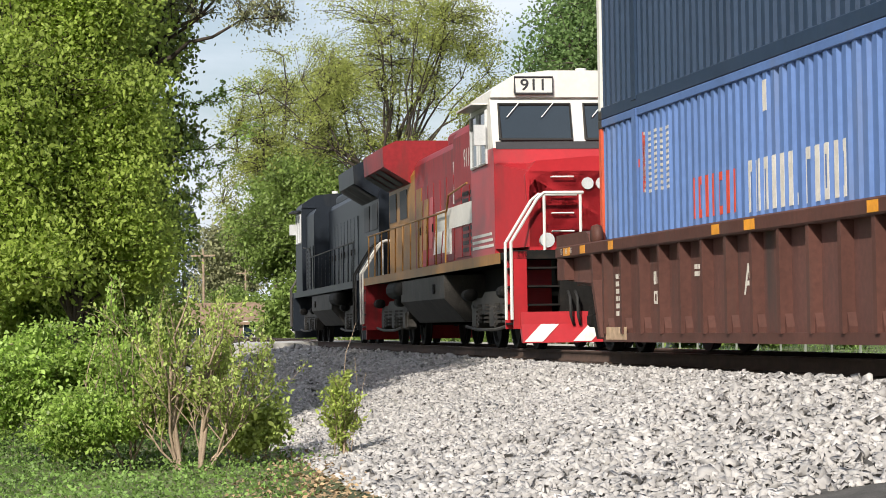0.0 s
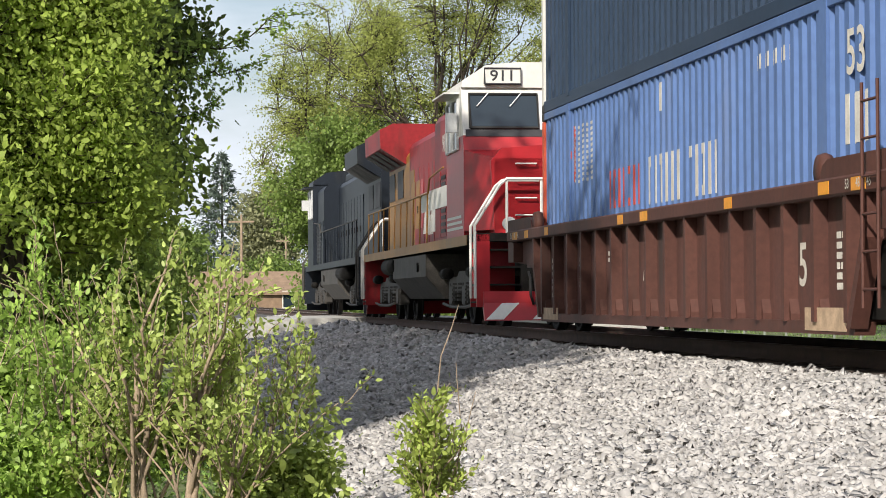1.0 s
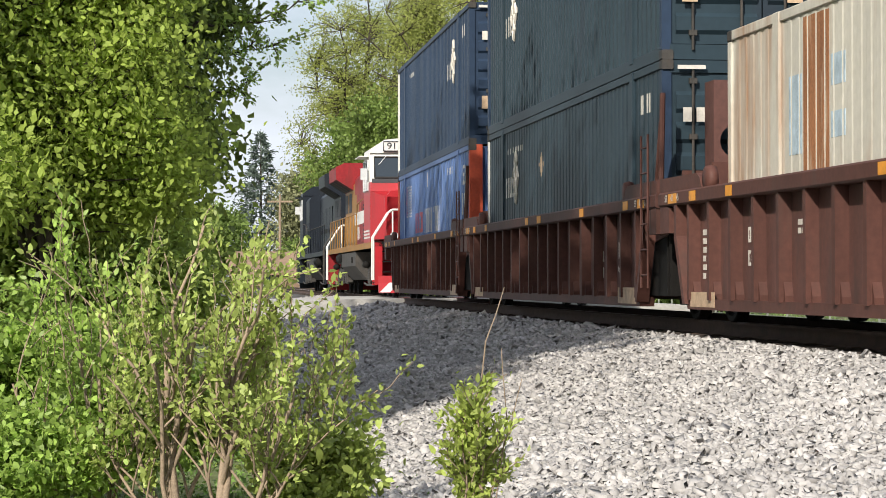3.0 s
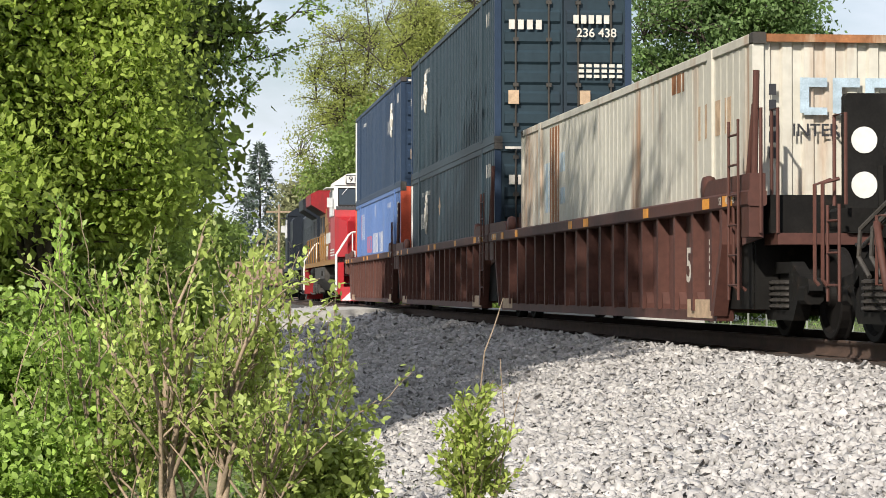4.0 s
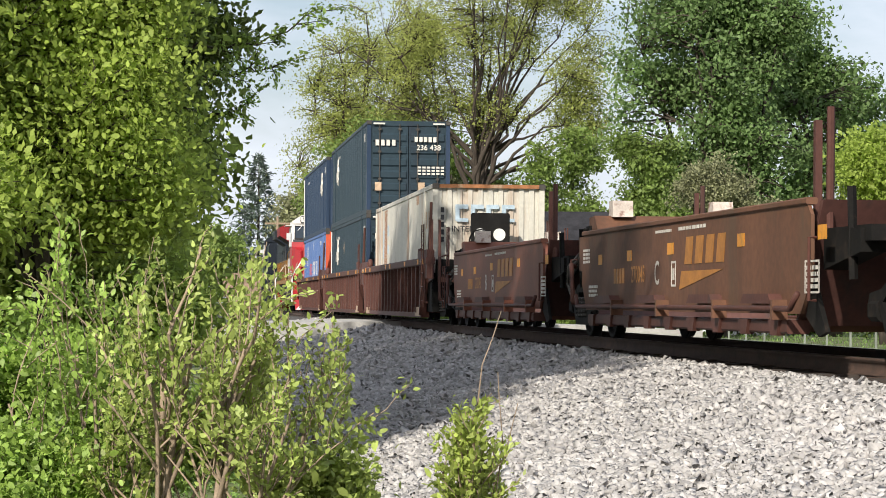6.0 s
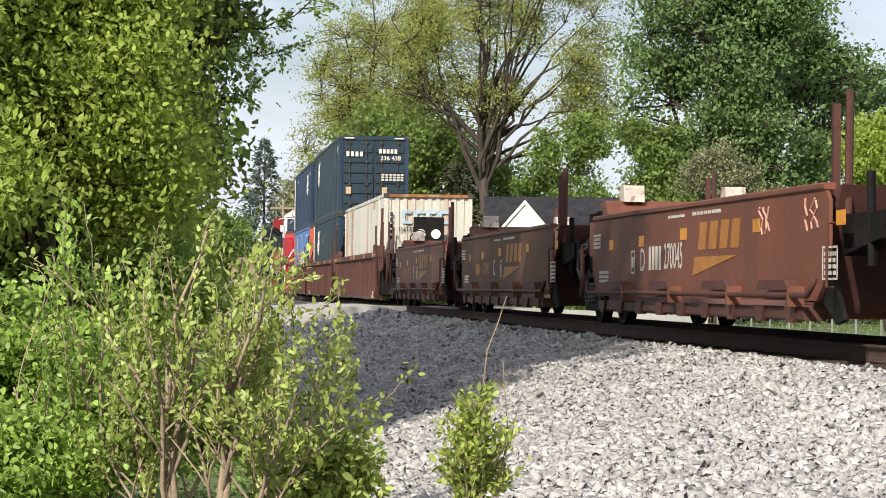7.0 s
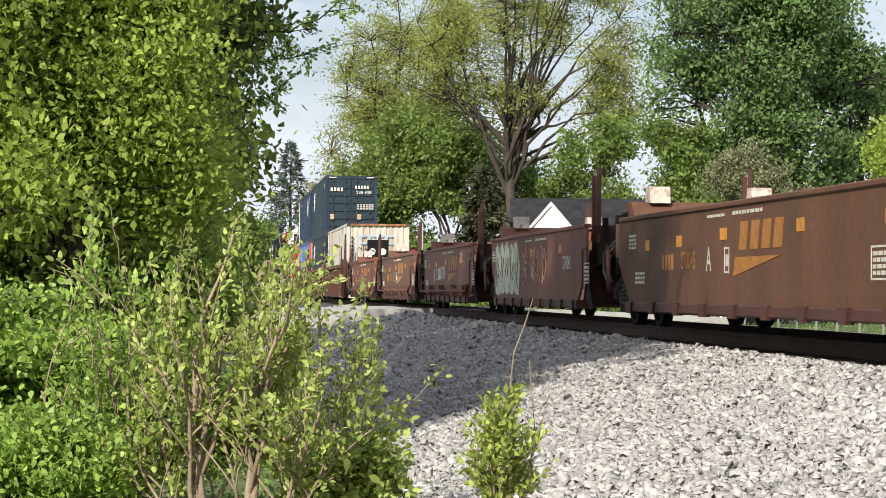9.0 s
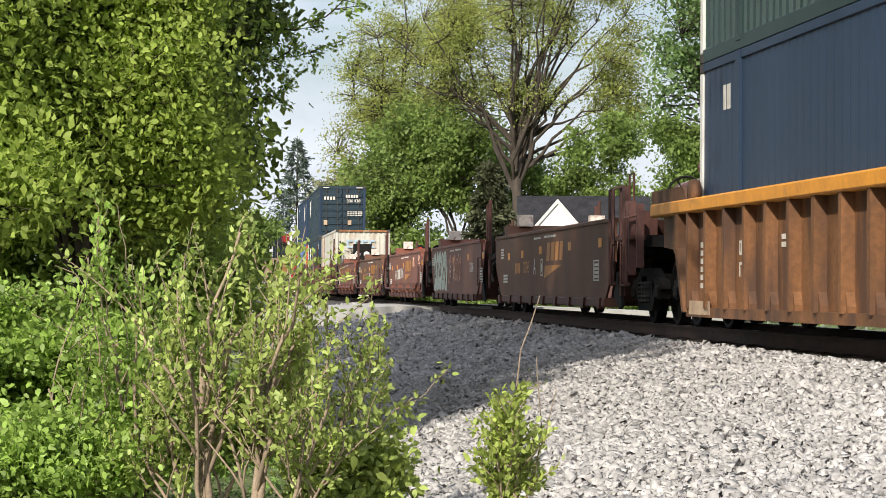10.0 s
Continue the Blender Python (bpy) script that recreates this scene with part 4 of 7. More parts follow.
def ribbed_well(label, ua, ub, ta, tb, paintwork, plate, sill=1.55, stripe=M_YELLOW, letter="", number="", front_number="", top=None, stripes=True):
    """An articulated unit from ua (front) down to ub, its bogies at ta and tb along the train."""
    mid = (ua + ub) / 2
    root = thing("well_car", label, "rail car", "cars of the train")
    a, b = ub - mid, ua - mid                      # rear and front ends
    r, f = tb - mid, ta - mid                      # rear and front bogies
    w0, w1 = r + 1.5, f - 1.5                    # the well between the bogies
    for y in (1, -1):
        def yy(p, q):
            return (p, q) if y > 0 else (-q, -p)
        part("side_plate", Geo().slab([(w0 - 0.1, 0.24), (w1 + 0.1, 0.24), (w1 + 0.35, 0.95), (b - 0.1, 1.05), (b - 0.1, sill - 0.15), (a + 0.1, sill - 0.15), (a + 0.1, 1.05), (w0 - 0.35, 0.95)], *yy(1.325, 1.352)), plate, root)
        part("top_sill", Geo().box(a, b, *yy(1.315, 1.52), sill - 0.17, sill, 0.02), top or paintwork, root)
        part("bottom_sill", Geo().slab([(w0 - 0.15, 0.16), (w1 + 0.15, 0.16), (w1 + 0.2, 0.28), (w0 - 0.2, 0.28)], *yy(1.27, 1.46)), paintwork, root)
        n = max(4, int(round((w1 - w0) / 0.98)))
        for i in range(n + 1):
            x = w0 + (w1 - w0) * i / n
            g = Geo().slab([(x - 0.05, 0.27), (x + 0.05, 0.27), (x + 0.05, sill - 0.168), (x - 0.05, sill - 0.168)], *yy(1.35, 1.49))
            g.slab([(x - 0.11, 0.2), (x + 0.11, 0.2), (x + 0.11, 0.34), (x + 0.05, 0.48), (x - 0.05, 0.48), (x - 0.11, 0.34)], *yy(1.35, 1.44))
            part("rib", g, paintwork, root)
        # sloped end braces over the bogies
        for q, d in ((w1, 1), (w0, -1)):
            g = Geo().slab([(q + d * 0.08, 0.22), (q + d * 0.2, 0.22), (q + d * 0.62, 1.0), (q + d * 0.62, sill - 0.168), (q + d * 0.5, sill - 0.168), (q + d * 0.5, 1.02)], *yy(1.351, 1.51))
            part("end_brace", g, paintwork, root)
        # raised guides at both ends of the sill
        for q, d in ((b, -1), (a, 1)):
            g = Geo().slab([(q, sill), (q + d * 2.1, sill), (q + d * 2.0, sill + 0.12), (q + d * 1.85, sill + 0.17), (q, sill + 0.17)], *yy(1.33, 1.5))
            part("sill_guide", g, paintwork, root)
            g = Geo().lathe([(0.02, -0.07), (0.15, -0.06), (0.17, 0.0), (0.15, 0.06), (0.02, 0.07)], (q + d * 2.2, 1.42 * y, sill + 0.08), 14)
            part("lock_casting", g, paintwork, root, smooth=True)
        if stripes:
            for x, wd in [(b - 0.75, 0.42), (b - 1.75, 0.3), (b - 3.4, 0.26), ((a + b) / 2 + 1.0, 0.3), ((a + b) / 2 - 0.3, 0.38), (a + 5.2, 0.3), (a + 1.9, 0.32), (a + 0.9, 0.4)]:
                part("stripe", Geo().box(x - wd / 2, x + wd / 2, *yy(1.521, 1.526), sill - 0.145, sill - 0.03), stripe, root)
    part("well_floor", Geo().box(w0, w1, -1.32, 1.32, 0.27, 0.345), plate, root)
    for q, d in ((w1, 1), (w0, -1)):
        g = Geo().slab([(q, 0.3), (q + d * 0.45, 0.9), (q + d * 0.45, 1.12), (q - d * 0.05, 0.4)], -1.2, 1.2)
        g.box(min(q + d * 0.4, b if d > 0 else a), max(q + d * 0.4, b if d > 0 else a), -1.2, 1.2, 0.98, 1.1)
        part("end_platform", g, paintwork, root)
        g = Geo().box(min(q + d * 0.2, (b - 0.1 if d > 0 else a + 0.1)), max(q + d * 0.2, (b - 0.1 if d > 0 else a + 0.1)), -0.3, 0.3, 0.72, 1.0)
        part("centre_sill", g, M_BLACK, root)
        g = Geo()
        for y in (-0.9, 0.9):
            part("bulkhead_post", Geo().box(q + d * 0.72 - 0.06, q + d * 0.72 + 0.06, y - 0.14, y + 0.14, 1.1, sill + 0.35), paintwork, root)
    # added black sheets stand for the shade inside the wheel recess
    for y in (1, -1):
        c0, c1 = (1.302, 1.318) if y > 0 else (-1.318, -1.302)
        part("recess_shade", Geo().slab([(r + 0.3, 0.3), (w0, 0.3), (w0, 1.06), (r + 0.3, 1.06)], c0, c1), M_TRUCK, root, "black sheet standing for the shade inside the wheel recess")
    part("recess_shade", Geo().box(r + 0.25, r + 0.295, -1.3, 1.3, 0.3, 1.2), M_TRUCK, root, "black sheet standing for the shade inside the wheel recess")
    # markings
    y = 1.394
    g = Geo()
    bars(g, w1 - 0.75, w1 - 0.2, 1.04 if front_number else 0.5, 1.3 if front_number else 1.1, 1.354, 3 if front_number else 6, 3, RNG)
    if front_number:
        writing("number", front_number, 0.4, M_DECAL, root, "near", w1 - 0.16, 0.72, 1.359, "tall white number", 0.55)
    part("stencil", g, M_DECAL, root, "small white stencilled lines")
    g = Geo().box(w1 - 1.15, w1 - 0.02, 1.4615, 1.4655, 0.19, 0.36)
    part("placard", g, M_DECAL_TAN, root, "worn tan placard")
    g = Geo().box(w0 + 0.05, w0 + 1.3, 1.4615, 1.4655, 0.19, 0.4)
    part("placard", g, M_DECAL_TAN, root, "worn tan placard")
    g = Geo()
    bars(g, w1 - 2.75, w1 - 2.2, 0.62, 1.12, 1.354, 2, 3.5, RNG)
    part("car_mark", g, M_DECAL, root, "pale stencilled car marks")
    g = Geo()
    bars(g, w1 - 4.6, w1 - 4.1, 0.95, 1.12, 1.354, 2, 3, RNG)
    bars(g, w0 + 2.9, w0 + 3.3, 0.5, 0.95, 1.354, 2, 3, RNG)
    bars(g, w0 + 0.25, w0 + 0.65, 0.55, 1.1, 1.354, 6, 3, RNG)
    part("stencil", g, M_DECAL, root)
    if letter:
        writing("letter", letter, 0.36, M_DECAL, root, "near", (a + b) / 2 + 0.3, 0.86, 1.357)
    if number:
        writing("number", number, 0.42, M_DECAL, root, "near", w0 + 1.7, 0.78, 1.357)
    truss_rod_ladder(root, a + 0.5, 1.55, 0.4, sill + 0.75, 6, 0.42, paintwork)
    g = Geo()
    g.tube([(a + 0.12, 1.42, sill), (a + 0.1, 1.40, sill + 1.25)], 0.035, 8)
    g.tube([(a + 0.42, 1.43, sill - 0.1), (a + 0.16, 1.41, sill + 0.9)], 0.028, 8)
    part("hand_post", g, paintwork, root)
    MOVERS.append((root, mid, (ua - ub) / 2 - 1.5, False, 0.0))
    return root, mid


def holed_plate(y0, y1, z0, z1, rad, x0, x1, zc):
    """An upright plate across the car with one round opening at the height zc."""
    yc, n = (y0 + y1) / 2, 24
    ring, rim = [], []
    for i in range(n):
        c, d = math.cos(2 * math.pi * i / n), math.sin(2 * math.pi * i / n)
        ring.append((yc + rad * c, zc + rad * d))
        k = min((y1 - yc) / max(abs(c), 1e-6), ((z1 - zc) if d > 0 else (zc - z0)) / max(abs(d), 1e-6))
        rim.append((yc + k * c, zc + k * d))
    for cy, cz in ((y0, z0), (y0, z1), (y1, z0), (y1, z1)):   # the nearest rim point becomes the corner
        m = min(range(n), key=lambda i: (rim[i][0] - cy) ** 2 + (rim[i][1] - cz) ** 2)
        rim[m] = (cy, cz)
    V = [(x, a, b) for x in (x0, x1) for loop in (ring, rim) for a, b in loop]
    F = []
    for i in range(n):
        j = (i + 1) % n
        F += [(i, j, n + j, n + i), (2 * n + i, 3 * n + i, 3 * n + j, 2 * n + j), (i, 2 * n + i, 2 * n + j, j), (n + i, n + j, 3 * n + j, 3 * n + i)]
    return Geo().add(V, F)


def end_stands(root, mid, joint):
    """Two upright stands with round openings between the boxes at a joint of the train."""
    for u, y0, y1, top in ((joint + 0.1, 0.24, 0.8, 2.95), (joint - 0.65, -0.2, 0.48, 3.1)):
        x = u - mid
        part("end_stand", holed_plate(y0, y1, 1.1, top, 0.2, x - 0.05, x + 0.05, top - 0.75), M_WELL_DARK, root, "brown upright stand with a round opening")
        for yv in (y0, y1 - 0.05):
            part("stand_web", Geo().box(x + 0.05, x + 0.4, yv, yv + 0.05, 1.1, top), M_WELL_DARK, root)
        part("reflector", Geo().box(x - 0.056, x - 0.051, y0 + 0.08, y1 - 0.22, top - 0.2, top - 0.06), M_YELLOW, root, "orange reflector patch")


RED_LABEL = "brown-red ribbed well car on the track"
w1, m1 = ribbed_well(RED_LABEL + " under stacked blue boxes", 23.8, 5.05, 22.5, 4.95, M_WELL, M_WELL_DARK, letter="A", number="5")
freight_truck(w1, 22.5 - m1)
coupler(w1, 23.5 - m1, 1)
w2, m2 = ribbed_well(RED_LABEL + " under stacked navy boxes", 4.87, -14.02, 4.95, -14.1, M_WELL, M_WELL_DARK, number="5", front_number="125")
freight_truck(w2, 4.95 - m2)
w3, m3 = ribbed_well(RED_LABEL + " under one cream box", -14.2, -33.6, -14.1, -33.3, M_WELL, M_WELL_DARK, number="5")
freight_truck(w3, -14.1 - m3)
freight_truck(w3, -33.3 - m3)
coupler(w3, -33.6 - m3, -1)
w4, m4 = ribbed_well("rusty orange ribbed steel well car with yellow sill", -117.4, -137.0, -118.0, -136.5, M_ORANGE, M_ORANGE, sill=1.62, top=M_YELLOW, stripes=False)
freight_truck(w4, -118.0 - m4)
coupler(w4, -117.4 - m4, 1)

end_stands(w2, m2, 4.75)
end_stands(w3, m3, -14.15)
for car, mid_, front, rear in ((w1, m1, 23.8, 5.05), (w2, m2, 4.87, -14.02), (w3, m3, -14.2, -33.6)):
    for u in (front - 0.75, rear + 0.9):
        for k, txt in enumerate(("53", "48", "45")):
            writing("figure", txt, 0.085, M_DECAL, car, "near", u - mid_ + 0.3 - 0.3 * k, 1.465, 1.5305, "small white figures")
    for x in (front, rear):                                   # corner blocks where the units meet
        d = -1 if x == front else 1
        q = x - mid_
        part("corner_block", Geo().slab([(q + d * 0.02, 1.06), (q + d * 0.5, 1.06), (q + d * 0.5, 1.36), (q + d * 0.02, 1.4)], 1.354, 1.5), M_WELL, car)
u1 = container("container", "blue corrugated container with red and white lettering shapes", 16.15, M_BLUE, M_REDPOST, 0.36, 13.75, 1, frame_at=(-6.1, 6.1), post_front=M_REDPOST)
u1t = container("container", "dark navy corrugated container stacked on a blue one", 16.15, M_NAVY2, M_NAVY2, 3.265, 13.75, -1, frame_at=(-6.1, 6.1), post_front=M_WHITE)
u2 = container("container", "dark navy flat-sided container with white emblem in a well car", 16.15, M_NAVY, M_NAVY2, 0.36, -5.30, -1, frame_at=(-6.1, 6.1), post_front=M_WHITE, fold=0.01)
u2t = container("container", "near-black navy corrugated container stacked high", 16.15, M_NAVY, M_NAVY2, 3.265, -5.30, -1, frame_at=(-6.1, 6.1))
uw = container("container", "rust-stained cream corrugated container alone in a well car", 16.15, M_CREAM, M_CREAM, 0.36, -24.85, 1, frame_at=(-6.1, 6.1), fold=0.008)
ub = container("container", "slate blue flat-sided container in the rusty orange well car", 16.15, M_NAVY2, M_NAVY2, 0.4, -127.5, -1, frame_at=(-6.1, 6.1), post_front=M_WHITE, fold=0.006)
ubt = container("container", "dark green container stacked on a slate blue one", 16.15, M_GREEN, M_GREEN, 3.305, -127.5, -1, frame_at=(-6.1, 6.1), post_front=M_WHITE)

# ---- markings on the containers ----
def emblem_rings(root, x, z, size, y=1.281):
    g = Geo()
    for a in (0, 1, 2, 3):
        d = a * math.pi / 2
        cx, cz = x + size * 0.28 * math.cos(d), z + size * 0.28 * math.sin(d) * 1.6
        pts = [(cx + size * 0.2 * math.cos(q), y, cz + size * 0.28 * math.sin(q)) for q in (0, math.pi / 2, math.pi, 3 * math.pi / 2, 2 * math.pi)]
        g.tube(pts, size * 0.05, 4)
    part("emblem", g, M_DECAL, root, "white emblem of linked diamonds")


on_folds("lettering", u1, 16.15, -2.3, 1.3, block_letters(1.3, 3.5, 7, 1.27, 1.85, 2), M_DECAL, "large white painted lettering shapes")
on_folds("lettering", u1, 16.15, 1.6, 3.4, block_letters(3.3, 1.7, 4, 1.3, 1.8, 5), M_DECAL_RED, "large red painted lettering shapes")
on_folds("emblem", u1, 16.15, 4.5, 5.7, lambda x: [(1.75 + 0.075 * i + 0.01 * math.sin(9 * x), 1.79 + 0.075 * i + 0.01 * math.sin(9 * x)) for i in range(11)], M_DECAL, "white wavy stripes")
on_folds("emblem", u1, 16.15, 5.45, 6.0, lambda x: [(2.16 - 1.5 * (0.275 - abs(x - 5.72)), 2.16 + 1.5 * (0.275 - abs(x - 5.72)))], M_DECAL_RED, "red and white diamond emblem")
on_folds("emblem", u1, 16.15, 5.52, 5.92, lambda x: [(2.16 - 1.4 * (0.19 - abs(x - 5.72)), 2.16 + 1.4 * (0.19 - abs(x - 5.72)))] if abs(x - 5.72) < 0.19 else [], M_WHITE, "")
on_folds("panel_mark", u1, 16.15, 0.4, 0.75, lambda x: [(2.36, 2.7)], M_DECAL, "white panel")
on_folds("panel_mark", u1, 16.15, -7.3, -6.7, lambda x: [(1.5, 1.95)], M_DECAL, "white panel")
on_folds("stencil", u1, 16.15, -4.9, -3.6, lambda x: [(2.45, 2.6)] if int(x * 7) % 2 else [], M_DECAL, "")
writing("number", "53", 0.42, M_DECAL, u1, "near", -7.0, 2.3, 1.281)
part("end_post", Geo().box(-8.1, -8.07, 1.03, 1.3, 0.0, 2.9), M_REDPOST, u1, "wide orange-red end post")
for k in range(9):
    part("warning_stripe", Geo().add([(-8.082, 0.78 - k * 0.2, 2.78), (-8.082, 0.68 - k * 0.2, 2.78), (-8.082, 0.62 - k * 0.2, 2.88), (-8.082, 0.72 - k * 0.2, 2.88)], [(0, 1, 2, 3)]), M_DECAL, u1)
for box_, xs in ((u1t, -5.2), (u2, 4.4), (u2t, 4.6)):
    on_folds("lettering", box_, 16.15, xs + 0.5, xs + 1.35, block_letters(xs + 1.35, 0.85, 3, 1.62, 1.98, 8), M_DECAL, "white painted lettering shapes")
    emblem_rings(box_, xs + 0.1, 1.95, 0.62)
    on_folds("stencil", box_, 16.15, 3.8, 5.6, lambda x: [(2.4, 2.5)] if int(x * 6) % 2 else [], M_DECAL, "")
    on_folds("stencil", box_, 16.15, -7.4, -6.4, lambda x: [(2.3, 2.55)] if int(x * 5) % 2 else [], M_DECAL, "")
on_folds("emblem", u2, 16.15, 1.5, 1.95, lambda x: [(2.05 - 1.1 * (0.22 - abs(x - 1.72)), 2.05 + 1.1 * (0.22 - abs(x - 1.72)))] if abs(x - 1.72) < 0.22 else [], M_DECAL_TAN, "pale diamond emblem")
for box_ in (u1t, u2, u2t):
    rnd = random.Random(11)
    x = -8.14
    g = Geo()
    for k in range(4):
        g.box(x - 0.004, x, 0.93 - k * 0.17, 1.04 - k * 0.17, 2.12, 2.3)
    part("lettering", g, M_DECAL, box_, "white lettering shapes on the door")
    g = Geo()
    for z, h_, n, a in ((2.24, 0.16, 5, -0.18), (1.98, 0.16, 0 if box_ == u2t else 6, -0.18), (1.42, 0.06, 6, -0.28), (1.32, 0.06, 6, -0.28), (1.22, 0.06, 6, -0.28)):
        for k in range(n):
            g.box(x - 0.004, x, a - (k + 0.7) * 0.145, a - k * 0.145, z, z + h_)
    part("stencil", g, M_DECAL, box_, "small white stencilled rows on the door")
    if box_ == u2t:
        writing("door_number", "236 438", 0.17, M_DECAL, box_, "rear", x - 0.005, 2.06, -0.62, "white door number")
    for yy_ in (0.85, -0.5):
        part("door_placard", Geo().box(x - 0.004, x, yy_, yy_ + 0.2, 0.72, 0.98), M_DECAL_TAN, box_)
    for yy_ in (0.75, -1.12):
        part("corner_mark", Geo().box(x - 0.004, x, yy_, yy_ + 0.36, 2.78, 2.83), M_DECAL, box_)
# the cream box: faded blue shapes on its blank end, rust on its edges
M_RUST = paint("brown_rust", (0.26, 0.11, 0.045), 0.9, var=0.35, scale=2.5, dirt=(0.42, 0.32, 0.22), dirt_amount=0.4, streak=5)
part("top_edge_rust", Geo().box(-8.0900, -8.0760, -1.2, 1.2, 2.8, 2.885), M_RUST, uw, "rusted top edge")
g = Geo()
for k in range(4):
    q = 0.78 - k * 0.36
    g.slab([(-8.0825, 2.32), (-8.0785, 2.32), (-8.0785, 2.42), (-8.0825, 2.42)], q - 0.3, q)
    g.slab([(-8.0825, 2.02), (-8.0785, 2.02), (-8.0785, 2.1), (-8.0825, 2.1)], q - 0.3, q - 0.04)
    g.slab([(-8.0828, 2.04), (-8.0788, 2.04), (-8.0788, 2.4), (-8.0828, 2.4)], q - 0.1, q)
part("faded_lettering", g, M_DECAL_BLUE, uw, "faded pale blue lettering shapes")
g = Geo()
writing("lettering", "INTERMODAL", 0.14, M_DECAL_DARK, uw, "rear", -8.0840, 1.85, 0.27, "dark serif lettering")
for k in range(5):
    g.box(-8.0820, -8.0780, 1.04, 1.12, 1.55 + k * 0.17, 1.67 + k * 0.17)
part("stencil", g, M_DECAL_DARK, uw, "dark stencilled rows")
on_folds("rust_patch", uw, 16.15, 4.3, 5.2, lambda x: [(1.15, 2.75)], M_RUST, "long brown rust patch")
on_folds("rust_patch", uw, 16.15, -4.6, -3.9, lambda x: [(2.55, 2.78)], M_RUST, "brown rust patch")
on_folds("stencil", uw, 16.15, -7.2, -5.4, lambda x: [(1.9, 2.3)] if int(x * 4) % 2 else [], M_DECAL_TAN, "")
on_folds("faded_lettering", uw, 16.15, 5.25, 5.7, lambda x: [(1.4, 2.2)], M_DECAL_BLUE, "faded blue shape")
on_folds("faded_lettering", uw, 16.15, 3.8, 4.25, lambda x: [(1.5, 1.75), (2.0, 2.3)], M_DECAL_BLUE, "faded blue shape")
on_folds("stencil", ub, 16.15, 6.55, 6.9, lambda x: [(2.25, 2.55)], M_DECAL, "")
# ---- smooth-sided well cars, five units on shared bogies ----
def smooth_well(label, mid, paintwork, letter, rear_end=False, ledges=True, tags="", logo=True, tall=1.5, hf=6.3, hr=5.7):
    root = thing("well_car", label, "rail car", "cars of the train")
    for y in (1, -1):
        def yy(p, q):
            return (p, q) if y > 0 else (-q, -p)
        if ledges:
            outline = [(-hr, 0.78), (-hr + 0.35, 0.42), (hf - 0.35, 0.42), (hf, 0.78), (hf, tall - 0.12), (hf - 0.15, tall), (-hr + 0.15, tall), (-hr, tall - 0.12)]
        else:
            outline = [(-hr, 0.9), (-hr + 0.9, 0.3), (hf - 0.9, 0.3), (hf, 0.9), (hf, tall), (-hr, tall)]
        part("side_plate", Geo().slab(outline, *yy(1.36, 1.395)), paintwork, root)
        part("top_rail", Geo().box(-hr + 0.1, hf - 0.1, *yy(1.3, 1.42), tall - 0.02, tall + 0.05, 0.015), paintwork, root)
        part("lower_beam", Geo().box(-hr + 0.7, hf - 0.7, *yy(1.2, 1.44), 0.22, 0.36, 0.02), M_WELL, root)
        if ledges:
            part("pipe", Geo().tube([(-hr + 0.1, 1.5 * y, 0.62), (-hr + 0.3, 1.52 * y, 0.47), (hf - 0.3, 1.52 * y, 0.47), (hf - 0.1, 1.5 * y, 0.62)], 0.03, 8), M_WELL, root, smooth=True)
            for x in (-4.1, -1.6, 1.3, 4.1):
                part("hinged_ledge", Geo().slab([(x - 0.62, 0.52), (x + 0.62, 0.52), (x + 0.5, 0.62), (x - 0.5, 0.62)], *yy(1.395, 1.53)), M_WELL, root)
                part("pipe_bracket", Geo().box(x - 0.75, x - 0.67, *yy(1.39, 1.55), 0.36, 0.56), paintwork, root)
        for i in range(9):
            x = -hr + 1.1 + i * (hf + hr - 2.2) / 8
            part("foot", Geo().slab([(x - 0.2, 0.36), (x + 0.2, 0.36), (x + 0.12, 0.2), (x - 0.12, 0.2)], *yy(1.38, 1.47)), M_WELL, root)
        for q in (hf, -hr):
            d = 1 if q > 0 else -1
            part("end_sill", Geo().slab([(q - d * 0.1, 0.85), (q + d * 1.1, 1.0), (q + d * 1.1, 1.22), (q - d * 0.1, tall - 0.25)], *yy(1.0, 1.24)), M_TRUCK, root)
            part("grab_iron", Geo().tube([(q + d * 0.25, 1.42 * y, 0.55), (q + d * 0.3, 1.5 * y, 0.55), (q + d * 0.3, 1.5 * y, 1.15), (q + d * 0.25, 1.42 * y, 1.15)], 0.016, 6), M_WELL, root)
    part("well_floor", Geo().box(-hr + 0.9, hf - 0.9, -1.3, 1.3, 0.24, 0.32), paintwork, root)
    for q in (hf, -hr):
        d = 1 if q > 0 else -1
        part("bulkhead", Geo().slab([(q - d * 0.9, 0.3), (q - d * 0.8, 0.3), (q + d * 0.1, tall + 0.02), (q - d * 0.0, tall + 0.02)], -1.3, 1.3), M_WELL_DARK, root)
        part("end_platform", Geo().box(min(q, q + d * 1.3), max(q, q + d * 1.3), -1.2, 1.2, 1.1, 1.25), M_BLACK, root)
        part("centre_sill", Geo().box(min(q - d * 0.6, q + d * 1.45), max(q - d * 0.6, q + d * 1.45), -0.32, 0.32, 0.75, 1.1), M_BLACK, root)
    # equipment over the front bogie: guide posts, a pale container pedestal, a reservoir
    for y in () if rear_end else (-1.2, 1.2):
        part("guide_post", Geo().box(-hr + 0.41, -hr + 0.49, y - 0.035, y + 0.035, 0.9, 2.32), M_WELL, root)
        part("guide_post", Geo().tube([(-hr + 0.03, y, 1.0), (-hr, y, 2.42)], 0.04, 8), M_WELL, root)
